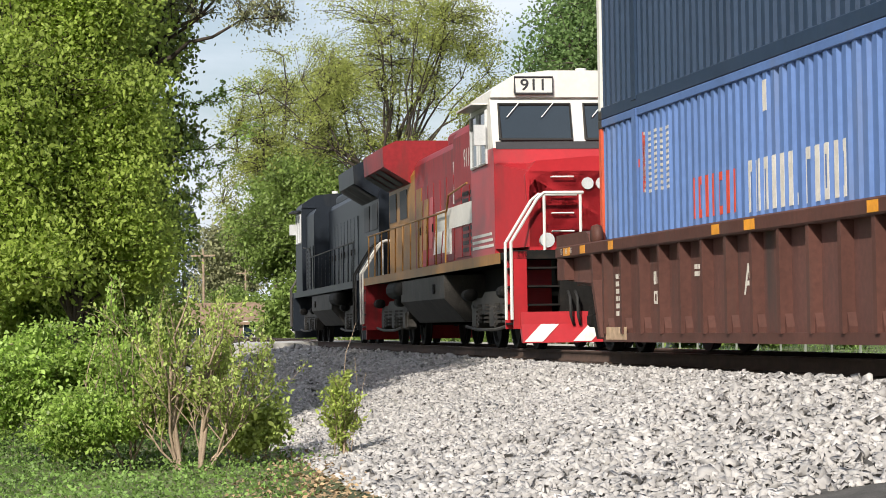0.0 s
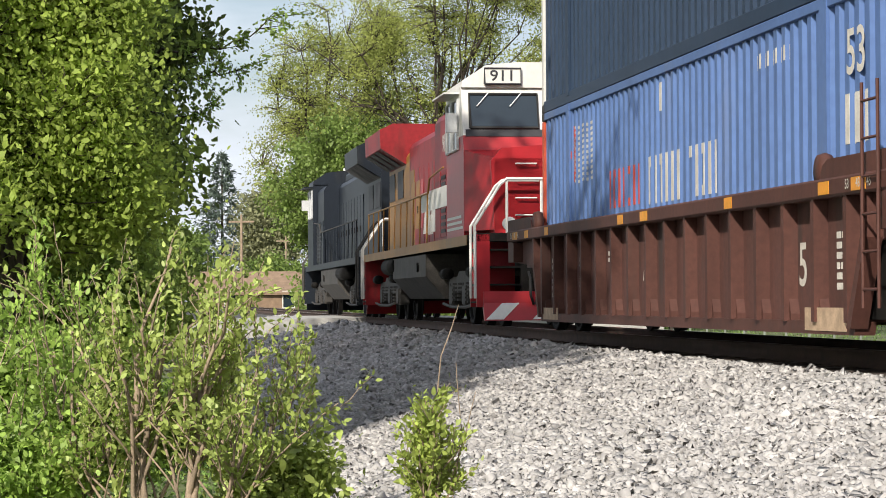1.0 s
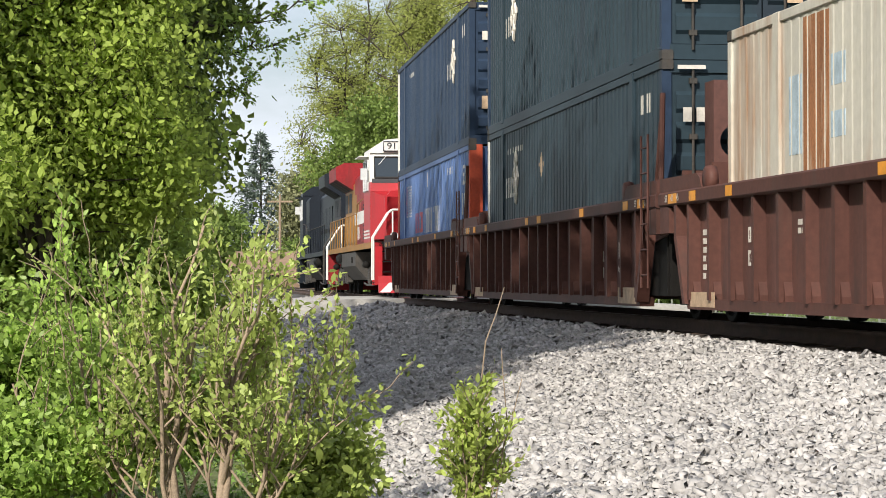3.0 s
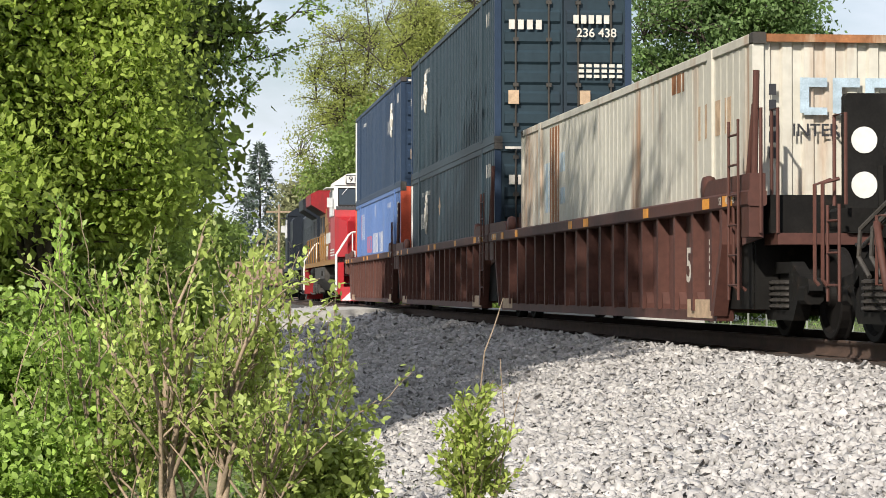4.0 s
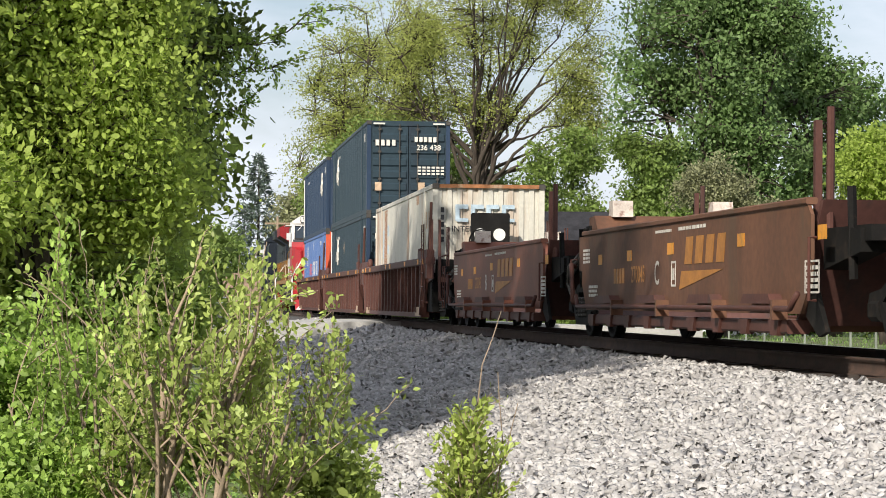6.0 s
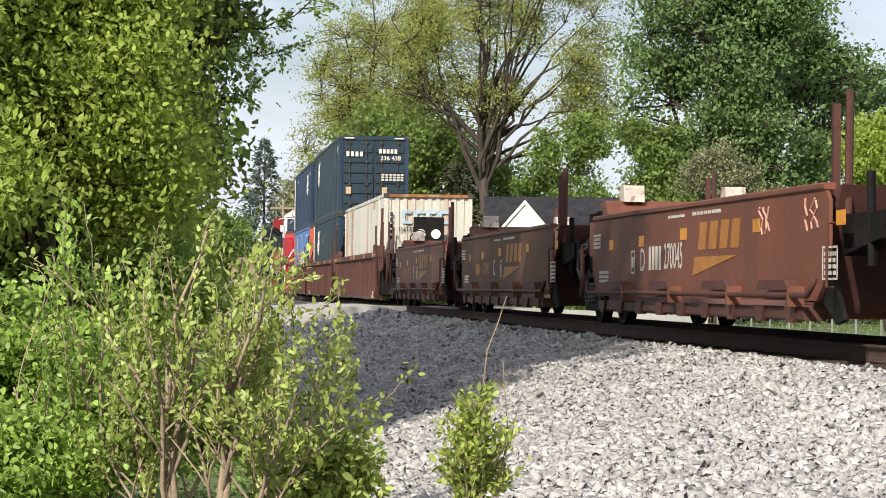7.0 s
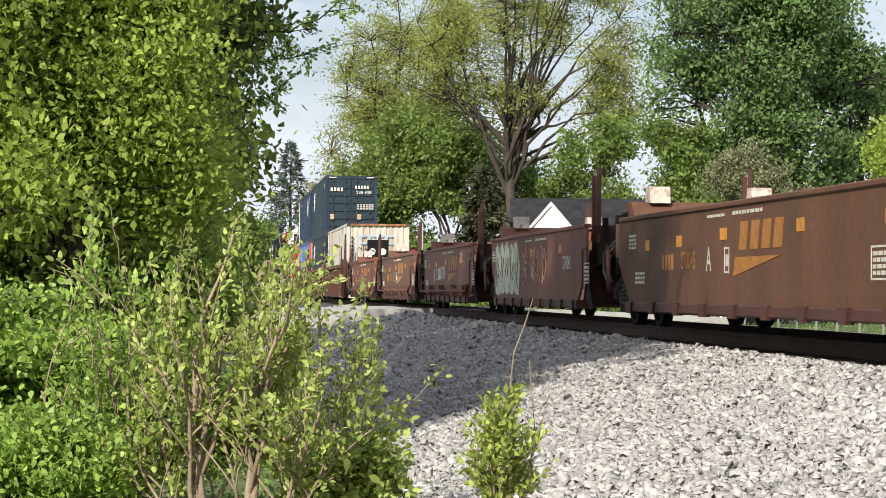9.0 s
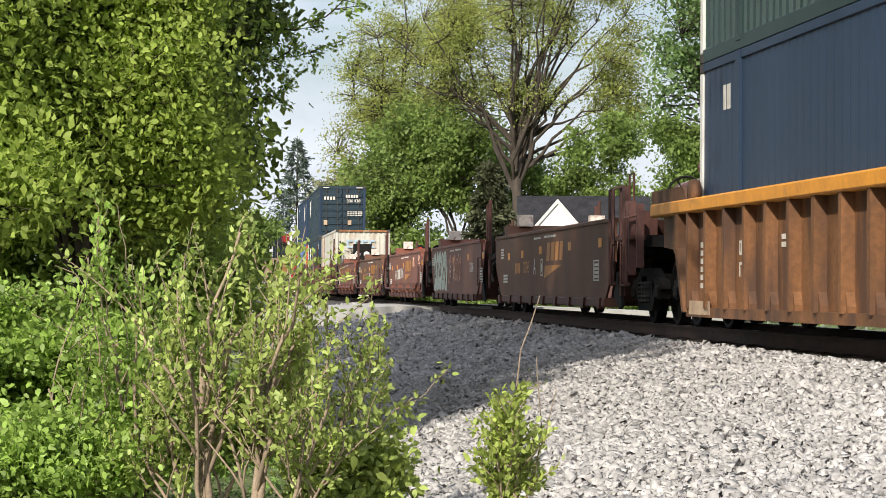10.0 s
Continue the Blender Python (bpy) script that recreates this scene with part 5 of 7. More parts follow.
    g = Geo().slab([(hf + 0.0, tall), (hf + 0.75, tall + 0.05), (hf + 0.75, tall + 0.28), (hf + 0.35, tall + 0.3)], -1.15, 1.15)
    part("sloped_shield", g, paintwork, root)
    for y, mt in ((0.75, M_PEDESTAL), (-0.75, M_PEDESTAL)):
        part("pedestal", Geo().slab([(hf + 0.2, tall + 0.28), (hf + 0.55, tall + 0.28), (hf + 0.5, tall + 0.52), (hf + 0.24, tall + 0.52)], y - 0.15, y + 0.15), mt, root, "pale worn container pedestal")
    part("brake_cylinder", Geo().tube([(hf + 0.95, 0.7, 1.42), (hf + 0.95, -0.6, 1.42)], 0.17, 12), M_WELL_DARK, root, smooth=True)
    for k, x in enumerate((hf + 0.35, hf + 0.7)):
        part("brake_pipe", Geo().tube([(x, 1.25, 1.3), (x + 0.3, 1.42, 1.05), (x + 0.35, 1.42, 0.8), (x + 0.1, 1.4, 0.62)], 0.022, 6), M_GREASE, root)
    for y in (-1, 1):                                       # end panels, slanting pipes and cables at both ends
        c0, c1 = (1.3, 1.345) if y > 0 else (-1.345, -1.3)
        part("end_panel", Geo().slab([(hf, 0.95), (hf + 0.5, 1.0), (hf + 0.5, tall - 0.02), (hf, tall - 0.02)], c0, c1), paintwork, root)
        part("brake_pipe", Geo().tube([(hf + 0.45, 1.42 * y, 1.05), (hf + 0.3, 1.5 * y, 1.08), (hf + 0.12, 1.52 * y, 0.8), (hf - 0.1, 1.54 * y, 0.5)], 0.035, 6), M_WELL, root, smooth=True)
        part("cable", Geo().tube([(hf + 0.5, 1.3 * y, 1.15), (hf + 0.85, 1.36 * y, 0.98), (hf + 1.25, 1.32 * y, 0.9), (hf + 1.6, 1.26 * y, 0.92)], 0.02, 6), M_GREASE, root, smooth=True)
        part("foot_bracket", Geo().slab([(-hr + 0.1, 0.75), (-hr - 0.35, 0.25), (-hr - 0.1, 0.2), (-hr + 0.35, 0.4)], c0, c1), M_TRUCK, root)
        for x in (hf + 0.62, hf + 1.0, -hr - 0.75):
            part("vertical_pipe", Geo().tube([(x, 1.2 * y, 0.75), (x, 1.22 * y, 1.62)], 0.045, 6), M_TRUCK, root)
        part("valve_box", Geo().box(hf + 0.55, hf + 1.05, *((0.85, 1.15) if y > 0 else (-1.15, -0.85)), 1.25, 1.66), M_TRUCK, root)
    # markings
    y = 1.397
    if logo:
        g = Geo()
        x0 = -0.3
        for i in range(4):                                  # slanting blocks in place of the emblem
            x = x0 - i * 0.52
            g.slab([(x - 0.02, 0.98), (x - 0.38, 0.98), (x - 0.47, 1.3), (x - 0.11, 1.3)], y, y + 0.004)
        part("emblem", g, M_DECAL_GOLD, root, "faded gold slanting emblem")
        g = Geo().slab([(x0 + 0.25, 0.68), (x0 - 1.7, 0.88), (x0 - 1.9, 0.9), (x0 + 0.15, 0.9)], y, y + 0.004)
        part("emblem_wedge", g, M_DECAL_GOLD, root, "faded gold wedge")
    for x, wd, z in ((4.9, 0.26, 1.12), (2.9, 0.3, 1.14), (0.45, 0.34, 1.18), (-3.0, 0.3, 1.2), (-6.1, 0.3, 1.2)):
        part("reflector", Geo().box(x - wd / 2, x + wd / 2, y, y + 0.004, z - 0.07, z + 0.07), M_YELLOW, root, "orange reflector patch")
    if logo == 2:
        writing("car_number", "270045", 0.32, M_DECAL, root, "near", 1.0, 0.91, y + 0.004, "tall white car number", 0.8)
        g = Geo()
        for i in range(4):                                  # plain blocks in place of the owner's letters
            g.slab([(2.42 - i * 0.2, 0.76), (2.3 - i * 0.2, 0.76), (2.3 - i * 0.2, 1.06), (2.42 - i * 0.2, 1.06)], y, y + 0.004)
        part("owner_mark", g, M_DECAL, root, "white owner's mark")
    elif logo:
        writing("car_number", "270045", 0.22, M_DECAL_GOLD, root, "near", 2.35, 0.88, y + 0.004, "faded gold car number", 0.95)
        g = Geo()
        for i in range(4):
            g.box(3.8 - i * 0.19, 3.93 - i * 0.19, y, y + 0.004, 0.78, 0.98)
        part("owner_mark", g, M_DECAL_GOLD, root, "faded gold owner's mark")
    part("stencil", bars(Geo(), 5.1, 5.75, 0.6, 0.78, y, 3, 4, RNG), M_DECAL, root)
    part("stencil", bars(Geo(), 5.7, 6.2, 1.08, 1.3, y, 4, 3, RNG), M_DECAL, root)
    part("stencil", bars(Geo(), -1.4, 0.0, 1.38, 1.44, y, 1, 9, RNG), M_DECAL, root)
    part("stencil", bars(Geo(), 0.4, 1.3, 1.38, 1.43, y, 1, 8, RNG), M_DECAL, root)
    px = 3.3 if logo == 2 else 0.15
    g = Geo()
    for x in (px, px + 0.22):
        g.box(x, x + 0.025, y, y + 0.004, 0.72, 1.02)
    g.box(px, px + 0.245, y, y + 0.0042, 0.72, 0.745)
    g.box(px, px + 0.245, y, y + 0.0042, 1.0, 1.025)
    g.box(px + 0.08, px + 0.17, y, y + 0.004, 0.8, 0.94)
    part("data_panel", g, M_DECAL, root, "small white framed data panel")
    g = Geo()
    for z in (0.62, 0.92):
        g.box(-6.0, -5.5, y, y + 0.004, z, z + 0.02)
    for x in (-6.0, -5.52):
        g.box(x, x + 0.02, y, y + 0.0042, 0.62, 0.94)
    bars(g, -5.95, -5.56, 0.66, 0.9, y, 4, 3, RNG)
    part("data_panel", g, M_DECAL, root)
    if letter:
        writing("letter", letter, 0.3, M_DECAL, root, "near", 2.8 if logo == 2 else 1.2, 0.88, y + 0.004)
    if tags == "big":
        rnd = random.Random(3)
        for i in range(5):                                   # tall pale sprayed shapes
            x = 5.6 - i * 0.72
            g = Geo().slab([(x + 0.05, 0.42 + 0.08 * rnd.random()), (x + 0.12 * rnd.random(), 1.3 + 0.1 * rnd.random()), (x - 0.25, 1.38 + 0.08 * rnd.random()), (x - 0.62, 1.36 - 0.25 * rnd.random()), (x - 0.74, 0.95), (x - 0.6, 0.4 + 0.1 * rnd.random()), (x - 0.3, 0.42)], y + 0.002 + 0.0007 * i, y + 0.004 + 0.0007 * i)
            part("spray_shape", g, M_DECAL_MINT, root, "pale mint sprayed shape")
            g = Geo()
            for k in range(2):
                a, w, ph = x - 0.18 - k * 0.26, rnd.uniform(0.03, 0.1), rnd.uniform(0, 6)
                z0, z1 = rnd.uniform(0.5, 0.8), rnd.uniform(1.0, 1.3)
                g.tube([(a + w * math.sin(ph + q * 0.7), y + 0.008, z0 + (z1 - z0) * q / 8) for q in range(9)], 0.009, 4)
            part("spray_line", g, M_BNSF, root, "dark sprayed outline")
        writing("car_number", "270045", 0.22, M_DECAL, root, "near", -3.75, 0.95, y + 0.004, "pale car number", 0.9)
        for k in range(14):
            x = 1.5 - 0.2 * k if k < 3 else 0.9 - 0.17 * k
            z = rnd.uniform(0.75, 1.1)
            ph, w, hgt = rnd.uniform(0, 6), rnd.uniform(0.05, 0.13), rnd.uniform(0.25, 0.42)
            pts = [(x + w * math.sin(ph + i * 0.75), y + 0.004, z + hgt * math.sin(ph + 0.35 * i) * 0.8) for i in range(14)]
            part("spray_line", Geo().tube(pts, 0.009, 4), M_DECAL_PINK, root, "thin pink sprayed scrawl")
    if tags == "small":
        rnd = random.Random(4)
        for k in range(6):
            x = -3.2 - 0.16 * k - (1.3 if k > 2 else 0)
            pts = [(x + rnd.uniform(-0.1, 0.1), y + 0.004, 1.12 + i * 0.07 + rnd.uniform(-0.03, 0.03)) for i in range(5)]
            part("spray_line", Geo().tube(pts, 0.012, 4), M_DECAL_PINK, root, "thin pink sprayed scrawl")
    MOVERS.append((root, mid, 6.2, False, 0.0))
    return root


M_DECAL_PINK = paint("pink_spray_line", (0.5, 0.3, 0.24), 0.7, var=0.2, scale=6)
SMOOTH = "mineral-red smooth-sided well car, empty, "
LEAD = -44.4
bn = []
for k, (tail, mt, letter, kw) in enumerate((("with faded gold emblem", M_BNSF, "B", {}), ("dulled by grime", M_BNSF_OLD, "C", {}), ("with gold emblem and thin scrawls", M_BNSF, "D", {"tags": "small", "logo": 2}), ("covered with pale sprayed shapes", M_BNSF, "E", {"tags": "big", "logo": 0, "ledges": False}), ("with gold emblem and smooth lower edge", M_BNSF_OLD, "A", {"ledges": False, "hf": 7.0, "hr": 7.4, "rear_end": True}))):
    c = smooth_well(SMOOTH + tail, LEAD - 15.55 * k, mt, letter, **kw)
    bn.append(c)
    freight_truck(c, 7.85)
freight_truck(bn[-1], -8.3)
coupler(bn[0], 8.3, 1)
coupler(bn[-1], -8.6, -1)
for c, q in ((bn[0], 8.35), (bn[-1], -8.35)):
    d = 1 if q > 0 else -1
    part("end_beam", Geo().box(q - 0.12, q + 0.12, -1.35, 1.35, 1.05, 1.27, 0.03), M_TRUCK, c)
    for y in (-1.3, 1.3):
        part("grab_iron", Geo().tube([(q + d * 0.1, y, 1.3), (q + d * 0.1, y, 2.15), (q - d * 0.25, y, 2.15), (q - d * 0.25, y, 1.3)], 0.018, 6), M_WELL, c)
        truss_rod_ladder(c, q - d * 0.2, y * 1.08, 0.4, 1.3, 3, 0.36, M_WELL)
    w = Geo()
    ring = [(q + d * 0.1, 0.55 + 0.26 * math.cos(a), 1.85 + 0.26 * math.sin(a)) for a in [i * math.pi / 10 for i in range(21)]]
    w.tube(ring, 0.018, 6)
    for i in range(3):
        a = i * math.pi / 3
        w.tube([(q + d * 0.1, 0.55 + 0.26 * math.cos(a), 1.85 + 0.26 * math.sin(a)), (q + d * 0.1, 0.55 - 0.26 * math.cos(a), 1.85 - 0.26 * math.sin(a))], 0.012, 5)
    part("hand_brake_wheel", w, M_BLACK, c, "dark spoked hand brake wheel")
    part("brake_stand", Geo().box(q - 0.1, q + 0.1, 0.35, 0.75, 1.3, 1.7), M_WELL, c)
tank = part("air_reservoir", Geo().tube([(-7.0, 0.3, 1.88), (-7.06, 0.3, 1.88), (-8.74, 0.3, 1.88), (-8.8, 0.3, 1.88)], 0.2, 16), M_WELL_DARK, bn[-1], "brown air reservoir", True)
for x in (-7.5, -8.3):
    part("band", Geo().tube([(x - 0.02, 0.3, 1.88), (x + 0.02, 0.3, 1.88)], 0.212, 16), M_STEEL, tank, "pale steel band")
for x, y, z0, z1 in ((-7.55, 1.3, 1.25, 2.0), (-7.8, 1.3, 1.25, 2.0), (-8.35, 1.35, 0.7, 1.75), (-8.6, 1.35, 0.7, 1.75), (-8.95, 1.3, 0.8, 1.7)):
    part("upright", Geo().box(x - 0.05, x + 0.05, y - 0.05, y + 0.05, z0, z1, 0.01), M_WELL_DARK, bn[-1])
part("side_step", Geo().box(-8.9, -7.4, 1.2, 1.42, 1.2, 1.26), M_WELL, bn[-1])
part("valve_box", Geo().box(-8.15, -7.5, 0.9, 1.28, 1.26, 1.62, 0.02), M_WELL, bn[-1])
part("reservoir_stand", Geo().box(-8.7, -7.3, 0.0, 0.6, 1.25, 1.7, 0.03), M_TRUCK, bn[-1])
# end gear of the ribbed set next to it: platform stand with two round openings
part("brake_stand", Geo().box(-9.75, -9.6, -0.39, 0.49, 1.1, 2.56, 0.03), M_BLACK, w3, "black stand with two round openings")
for y in (-0.15, 0.29):
    for z in (2.07, 1.6):
        part("opening_disc", Geo().tube([(-9.76, y, z), (-9.752, y, z)], 0.14, 18), M_WHITE, w3)
for y in (1.38, 1.2, -1.3):
    part("grab_iron", Geo().tube([(-9.7, y, 1.1), (-9.7, y, 2.4), (-9.45, y, 2.4), (-9.45, y, 1.1)], 0.02, 6), M_WELL, w3)
for x in (-7.35, -7.65, -8.55, -8.75):
    part("grab_iron", Geo().tube([(x, 1.42, 0.55), (x, 1.46, 0.6), (x, 1.46, 1.95 if x > -8 else 1.5), (x, 1.3, 2.0 if x > -8 else 1.55)], 0.024, 6), M_WELL_DARK, bn[-1])
for x in (8.3, 8.55):
    part("grab_iron", Geo().tube([(x, 1.42, 0.55), (x, 1.46, 0.6), (x, 1.46, 1.5), (x, 1.3, 1.55)], 0.02, 6), M_WELL, bn[0])
for x in (-9.3, -9.0):
    part("grab_iron", Geo().tube([(x, 1.44, 0.5), (x, 1.5, 0.55), (x, 1.5, 1.45), (x, 1.36, 1.5)], 0.02, 6), M_WELL, w3)
part("end_gear", Geo().box(-9.6, -9.2, -1.0, 1.25, 1.1, 1.5), M_TRUCK, w3, "dark brake gear box")
part("end_gear", Geo().box(9.0, 9.5, -1.0, 1.2, 1.1, 1.6), M_TRUCK, w4, "dark brake gear box")
w = Geo().lathe([(0.05, -0.05), (0.14, -0.02), (0.26, -0.06), (0.31, -0.02), (0.31, 0.02), (0.26, 0.06), (0.14, 0.02), (0.05, 0.05)], (0, 0, 0), 12)
w.v = [(9.2 + y, 0.7 - x, 2.1 + z) for x, y, z in w.v]
part("wheel_post", Geo().box(9.22, 9.34, 0.62, 0.78, 1.55, 2.1), M_WELL_DARK, w4)
part("hand_brake_wheel", w, M_WELL_DARK, w4, "dark cast hand brake wheel")
# ---- houses and crossing gear far off ----
def house(label, at_xy, turn, width, depth, eave, ridge, wall_mat, roof_mat, dormer=False, gx=0.0):
    root = thing("house", label, "house")
    root.matrix_basis = pose(at_xy[0], at_xy[1], -1.15, 0, 0, turn)
    w, d = width / 2, depth / 2
    g = Geo().prism([(-d, 0), (d, 0), (d, eave), (0, ridge - 0.12), (-d, eave)], -w, w)
    part("wall", g, wall_mat, root)
    for s in (-1, 1):
        g = Geo().prism([(0, ridge + 0.05), (0, ridge - 0.1), (s * (d + 0.35), eave - 0.35), (s * (d + 0.35), eave - 0.2)], -w - 0.3, w + 0.3)
        part("roof", g, roof_mat, root)
    for x in (-w * 0.6, 0, w * 0.6):
        win = part("window", Geo().box(x - 0.45, x + 0.45, -d - 0.04, -d + 0.02, 1.0, 2.3), M_GLASS, root)
        g = Geo()
        for a, b, c, e in ((-0.53, 0.53, 0.92, 1.0), (-0.53, 0.53, 2.3, 2.38), (-0.53, -0.45, 1.0, 2.3), (0.45, 0.53, 1.0, 2.3)):
            g.box(x + a, x + b, -d - 0.06, -d - 0.001, c, e)
        part("window_frame", g, M_WHITE, win)
    if dormer:
        g = Geo().slab([(gx - 1.5, eave - 0.3), (gx + 1.5, eave - 0.3), (gx + 1.5, eave + 0.35), (gx, eave + 2.1), (gx - 1.5, eave + 0.35)], -d - 1.1, 0)
        part("gable", g, M_SIDING, root, "white clapboard gable")
        for s in (-1, 1):
            part("gable_roof", Geo().slab([(gx, eave + 2.32), (gx, eave + 2.16), (gx + s * 1.75, eave + 0.15), (gx + s * 1.75, eave + 0.3)], -d - 1.15, 0), roof_mat, root)
            part("bargeboard", Geo().slab([(gx, eave + 2.3), (gx, eave + 2.05), (gx + s * 1.72, eave + 0.08), (gx + s * 1.72, eave + 0.3)], -d - 1.19, -d - 1.151), M_WHITE, root)
        win = part("window", Geo().box(gx - 0.4, gx + 0.4, -d - 1.13, -d - 1.09, eave - 0.2, eave + 0.75), M_GLASS, root)
        part("window_frame", Geo().slab([(gx - 0.5, eave - 0.3), (gx + 0.5, eave - 0.3), (gx + 0.5, eave - 0.2), (gx - 0.5, eave - 0.2)], -d - 1.16, -d - 1.101), M_WHITE, win)
    return root


def far_at(az, d):
    return (d * math.sin(radians(az)), d * math.cos(radians(az)))


house("white clapboard house with dark roof and a small gable", far_at(-1.55, 134), 3, 7.6, 8, 4.1, 6.7, M_SIDING, M_SHINGLE, True, -1.9)
house("white house with a light grey roof behind trees", far_at(2.5, 128), -20, 9, 8, 3.6, 6.4, M_SIDING, M_SHINGLE_GREY, False)
house("low house with a brown roof beyond the level crossing", far_at(-7.0, 205), 10, 16, 8, 2.4, 4.0, M_SHINGLE_BROWN, M_SHINGLE_BROWN)


def crossing_signal():
    root = thing("crossing_signal", "level crossing signal with red lamps and white board", "railway signal")
    x, y, a = on_track(118, -3.2)
    root.matrix_basis = pose(x, y, -0.5, 0, 0, math.degrees(a))
    part("mast", Geo().tube([(0, 0, 0), (0, 0, 4.2)], 0.06, 8), M_SILVER, root)
    part("cross_arm", Geo().box(-0.55, 0.55, -0.06, 0.06, 2.75, 2.85), M_BLACK, root)
    for s in (-0.42, 0.42):
        part("lamp_hood", Geo().tube([(s, -0.16, 2.8), (s, -0.02, 2.8)], 0.26, 16), M_BLACK, root)
        part("lamp_lens", Geo().tube([(s, -0.175, 2.8), (s, -0.162, 2.8)], 0.14, 14), M_SIGNAL_RED, root)
    part("sign_board", Geo().box(-0.35, 0.35, -0.05, -0.02, 1.3, 2.0), M_WHITE, root)
    part("control_box", Geo().box(-0.3, 0.3, -0.25, 0.2, 0.0, 1.1), M_SILVER, root)
    return root


crossing_signal()


def cabinet():
    root = thing("signal_cabinet", "silver equipment cabinet beside the level crossing", "cabinet")
    x, y, a = on_track(112.0, -4.5)
    root.matrix_basis = pose(x, y, -0.75, 0, 0, math.degrees(a))
    part("body", Geo().box(-0.6, 0.6, -0.5, 0.5, 0, 1.9, 0.03), M_SILVER, root)
    part("lid", Geo().box(-0.68, 0.68, -0.58, 0.58, 1.9, 1.98, 0.02), M_SILVER, root)
    for s in (-0.3, 0.3):
        part("door", Geo().box(s - 0.27, s + 0.27, -0.52, -0.502, 0.1, 1.8), M_SILVER, root)


cabinet()


def utility_pole(az, d, h):
    root = thing("utility_pole", "grey wooden utility pole with a crossarm", "utility pole")
    x, y = far_at(az, d)
    root.location = (x, y, -1.1)
    part("pole", Geo().tube([(0, 0, 0), (0, 0, h)], 0.15, 8, 0.1), M_BARK_PALE, root)
    part("crossarm", Geo().box(-1.1, 1.1, -0.06, 0.06, h - 0.7, h - 0.55), M_BARK_PALE, root)


utility_pole(-8.05, 210, 9)
utility_pole(-7.0, 280, 9)


def fence():
    """A pale rail fence along the gardens beyond the track."""
    root = thing("fence", "low grey metal fence along the gardens", "fence")
    for i in range(34):
        x, y, _ = on_track(20 + i * 2.4, -11)
        part("post", Geo().box(x - 0.03, x + 0.03, y - 0.03, y + 0.03, -1.1, -0.05), M_FENCE, root)
        if i < 33:
            x2, y2, _ = on_track(20 + (i + 1) * 2.4, -11)
            for z in (-0.62, -0.12):
                part("rail", Geo().tube([(x, y, z), (x2, y2, z)], 0.012, 5), M_FENCE, root)


fence()
# ---- plants ----
def leaf_mesh(name, P, D, size, rng, material, aspect=0.55, fold=0.25, lie=0.8, rounded=False):
    """Folded leaves at points P, pointing along D."""
    n = len(P)
    D = D / (np.linalg.norm(D, axis=1, keepdims=True) + 1e-9)
    up = rng.normal(size=(n, 3)) * 0.7 + np.array([0, 0, lie])
    side = np.cross(D, up)
    side /= np.linalg.norm(side, axis=1, keepdims=True) + 1e-9
    nor = np.cross(side, D)
    s = (size * rng.lognormal(0, 0.2, n))[:, None]
    half = side * s * aspect * 0.5
    dip = nor * s * fold
    if rounded:
        V = np.stack([P, P + D * s * 0.28 + half * 0.95 + dip * 0.3, P + D * s * 0.66 + half * 0.8 + dip * 0.2, P + D * s - dip * 0.35, P + D * s * 0.66 - half * 0.8 + dip * 0.2, P + D * s * 0.28 - half * 0.95 + dip * 0.3], 1)
        F = np.arange(n * 6).reshape(n, 6)
    else:
        V = np.stack([P, P + D * s * 0.45 + half + dip * 0.3, P + D * s - dip * 0.35, P + D * s * 0.45 - half + dip * 0.3], 1)
        F = np.arange(n * 4).reshape(n, 4)
    return bulk(name, V.reshape(-1, 3), F, material)


def limbs(rng, base, height, spread, levels, lean=(0, 0), trunk_r=0.2, split=(3, 4), first=0.35, droop=0.0, up=0.75):
    """A branching skeleton: list of (points, r0, r1, level)."""
    out = []

    def grow(p, d, length, r, level):
        pts, q, dd = [Vector(p)], Vector(p), Vector(d).normalized()
        n = 5 if level < 2 else 4
        for i in range(n):
            j = Vector(rng.normal(size=3)) * (0.10 + 0.06 * level)
            dd = (dd + j + Vector((0, 0, 0.06 * up - droop * 0.12 * level))).normalized()
            q = q + dd * (length / n)
            pts.append(q.copy())
        out.append((pts, r, r * (0.55 if level < levels else 0.3), level))
        if level >= levels:
            return
        k = int(rng.integers(split[0], split[1] + 1)) + (2 if level == 0 else 0)
        for i in range(k):
            at = first + (1 - first) * (i + rng.uniform(0.2, 1.0)) / k if level == 0 else rng.uniform(0.3, 1.0)
            f = min(at, 0.999) * n
            a, b = pts[int(f)], pts[min(int(f) + 1, n)]
            o = a.lerp(b, f - int(f))
            az = rng.uniform(0, 2 * math.pi)
            out_d = Vector((math.cos(az) * spread, math.sin(az) * spread, rng.uniform(0.25, 0.9) * up))
            nd = (dd * 0.55 + out_d.normalized() * 0.9).normalized()
            grow(o, nd, length * rng.uniform(0.5, 0.74), r * (1 - 0.4 * at) * 0.62, level + 1)

    grow(base, (lean[0], lean[1], 1), height, trunk_r, 0)
    return out


def blob(az, el, d, raz, rel, depth=1.0):
    """A rounded region of foliage: direction and distance from the standing point, and its half angles."""
    a = radians(az)
    return np.array([d * math.sin(a), d * math.cos(a), 0.505 + d * math.tan(radians(el))]), np.array([d * radians(raz), d * radians(raz) * depth, d * radians(rel)])


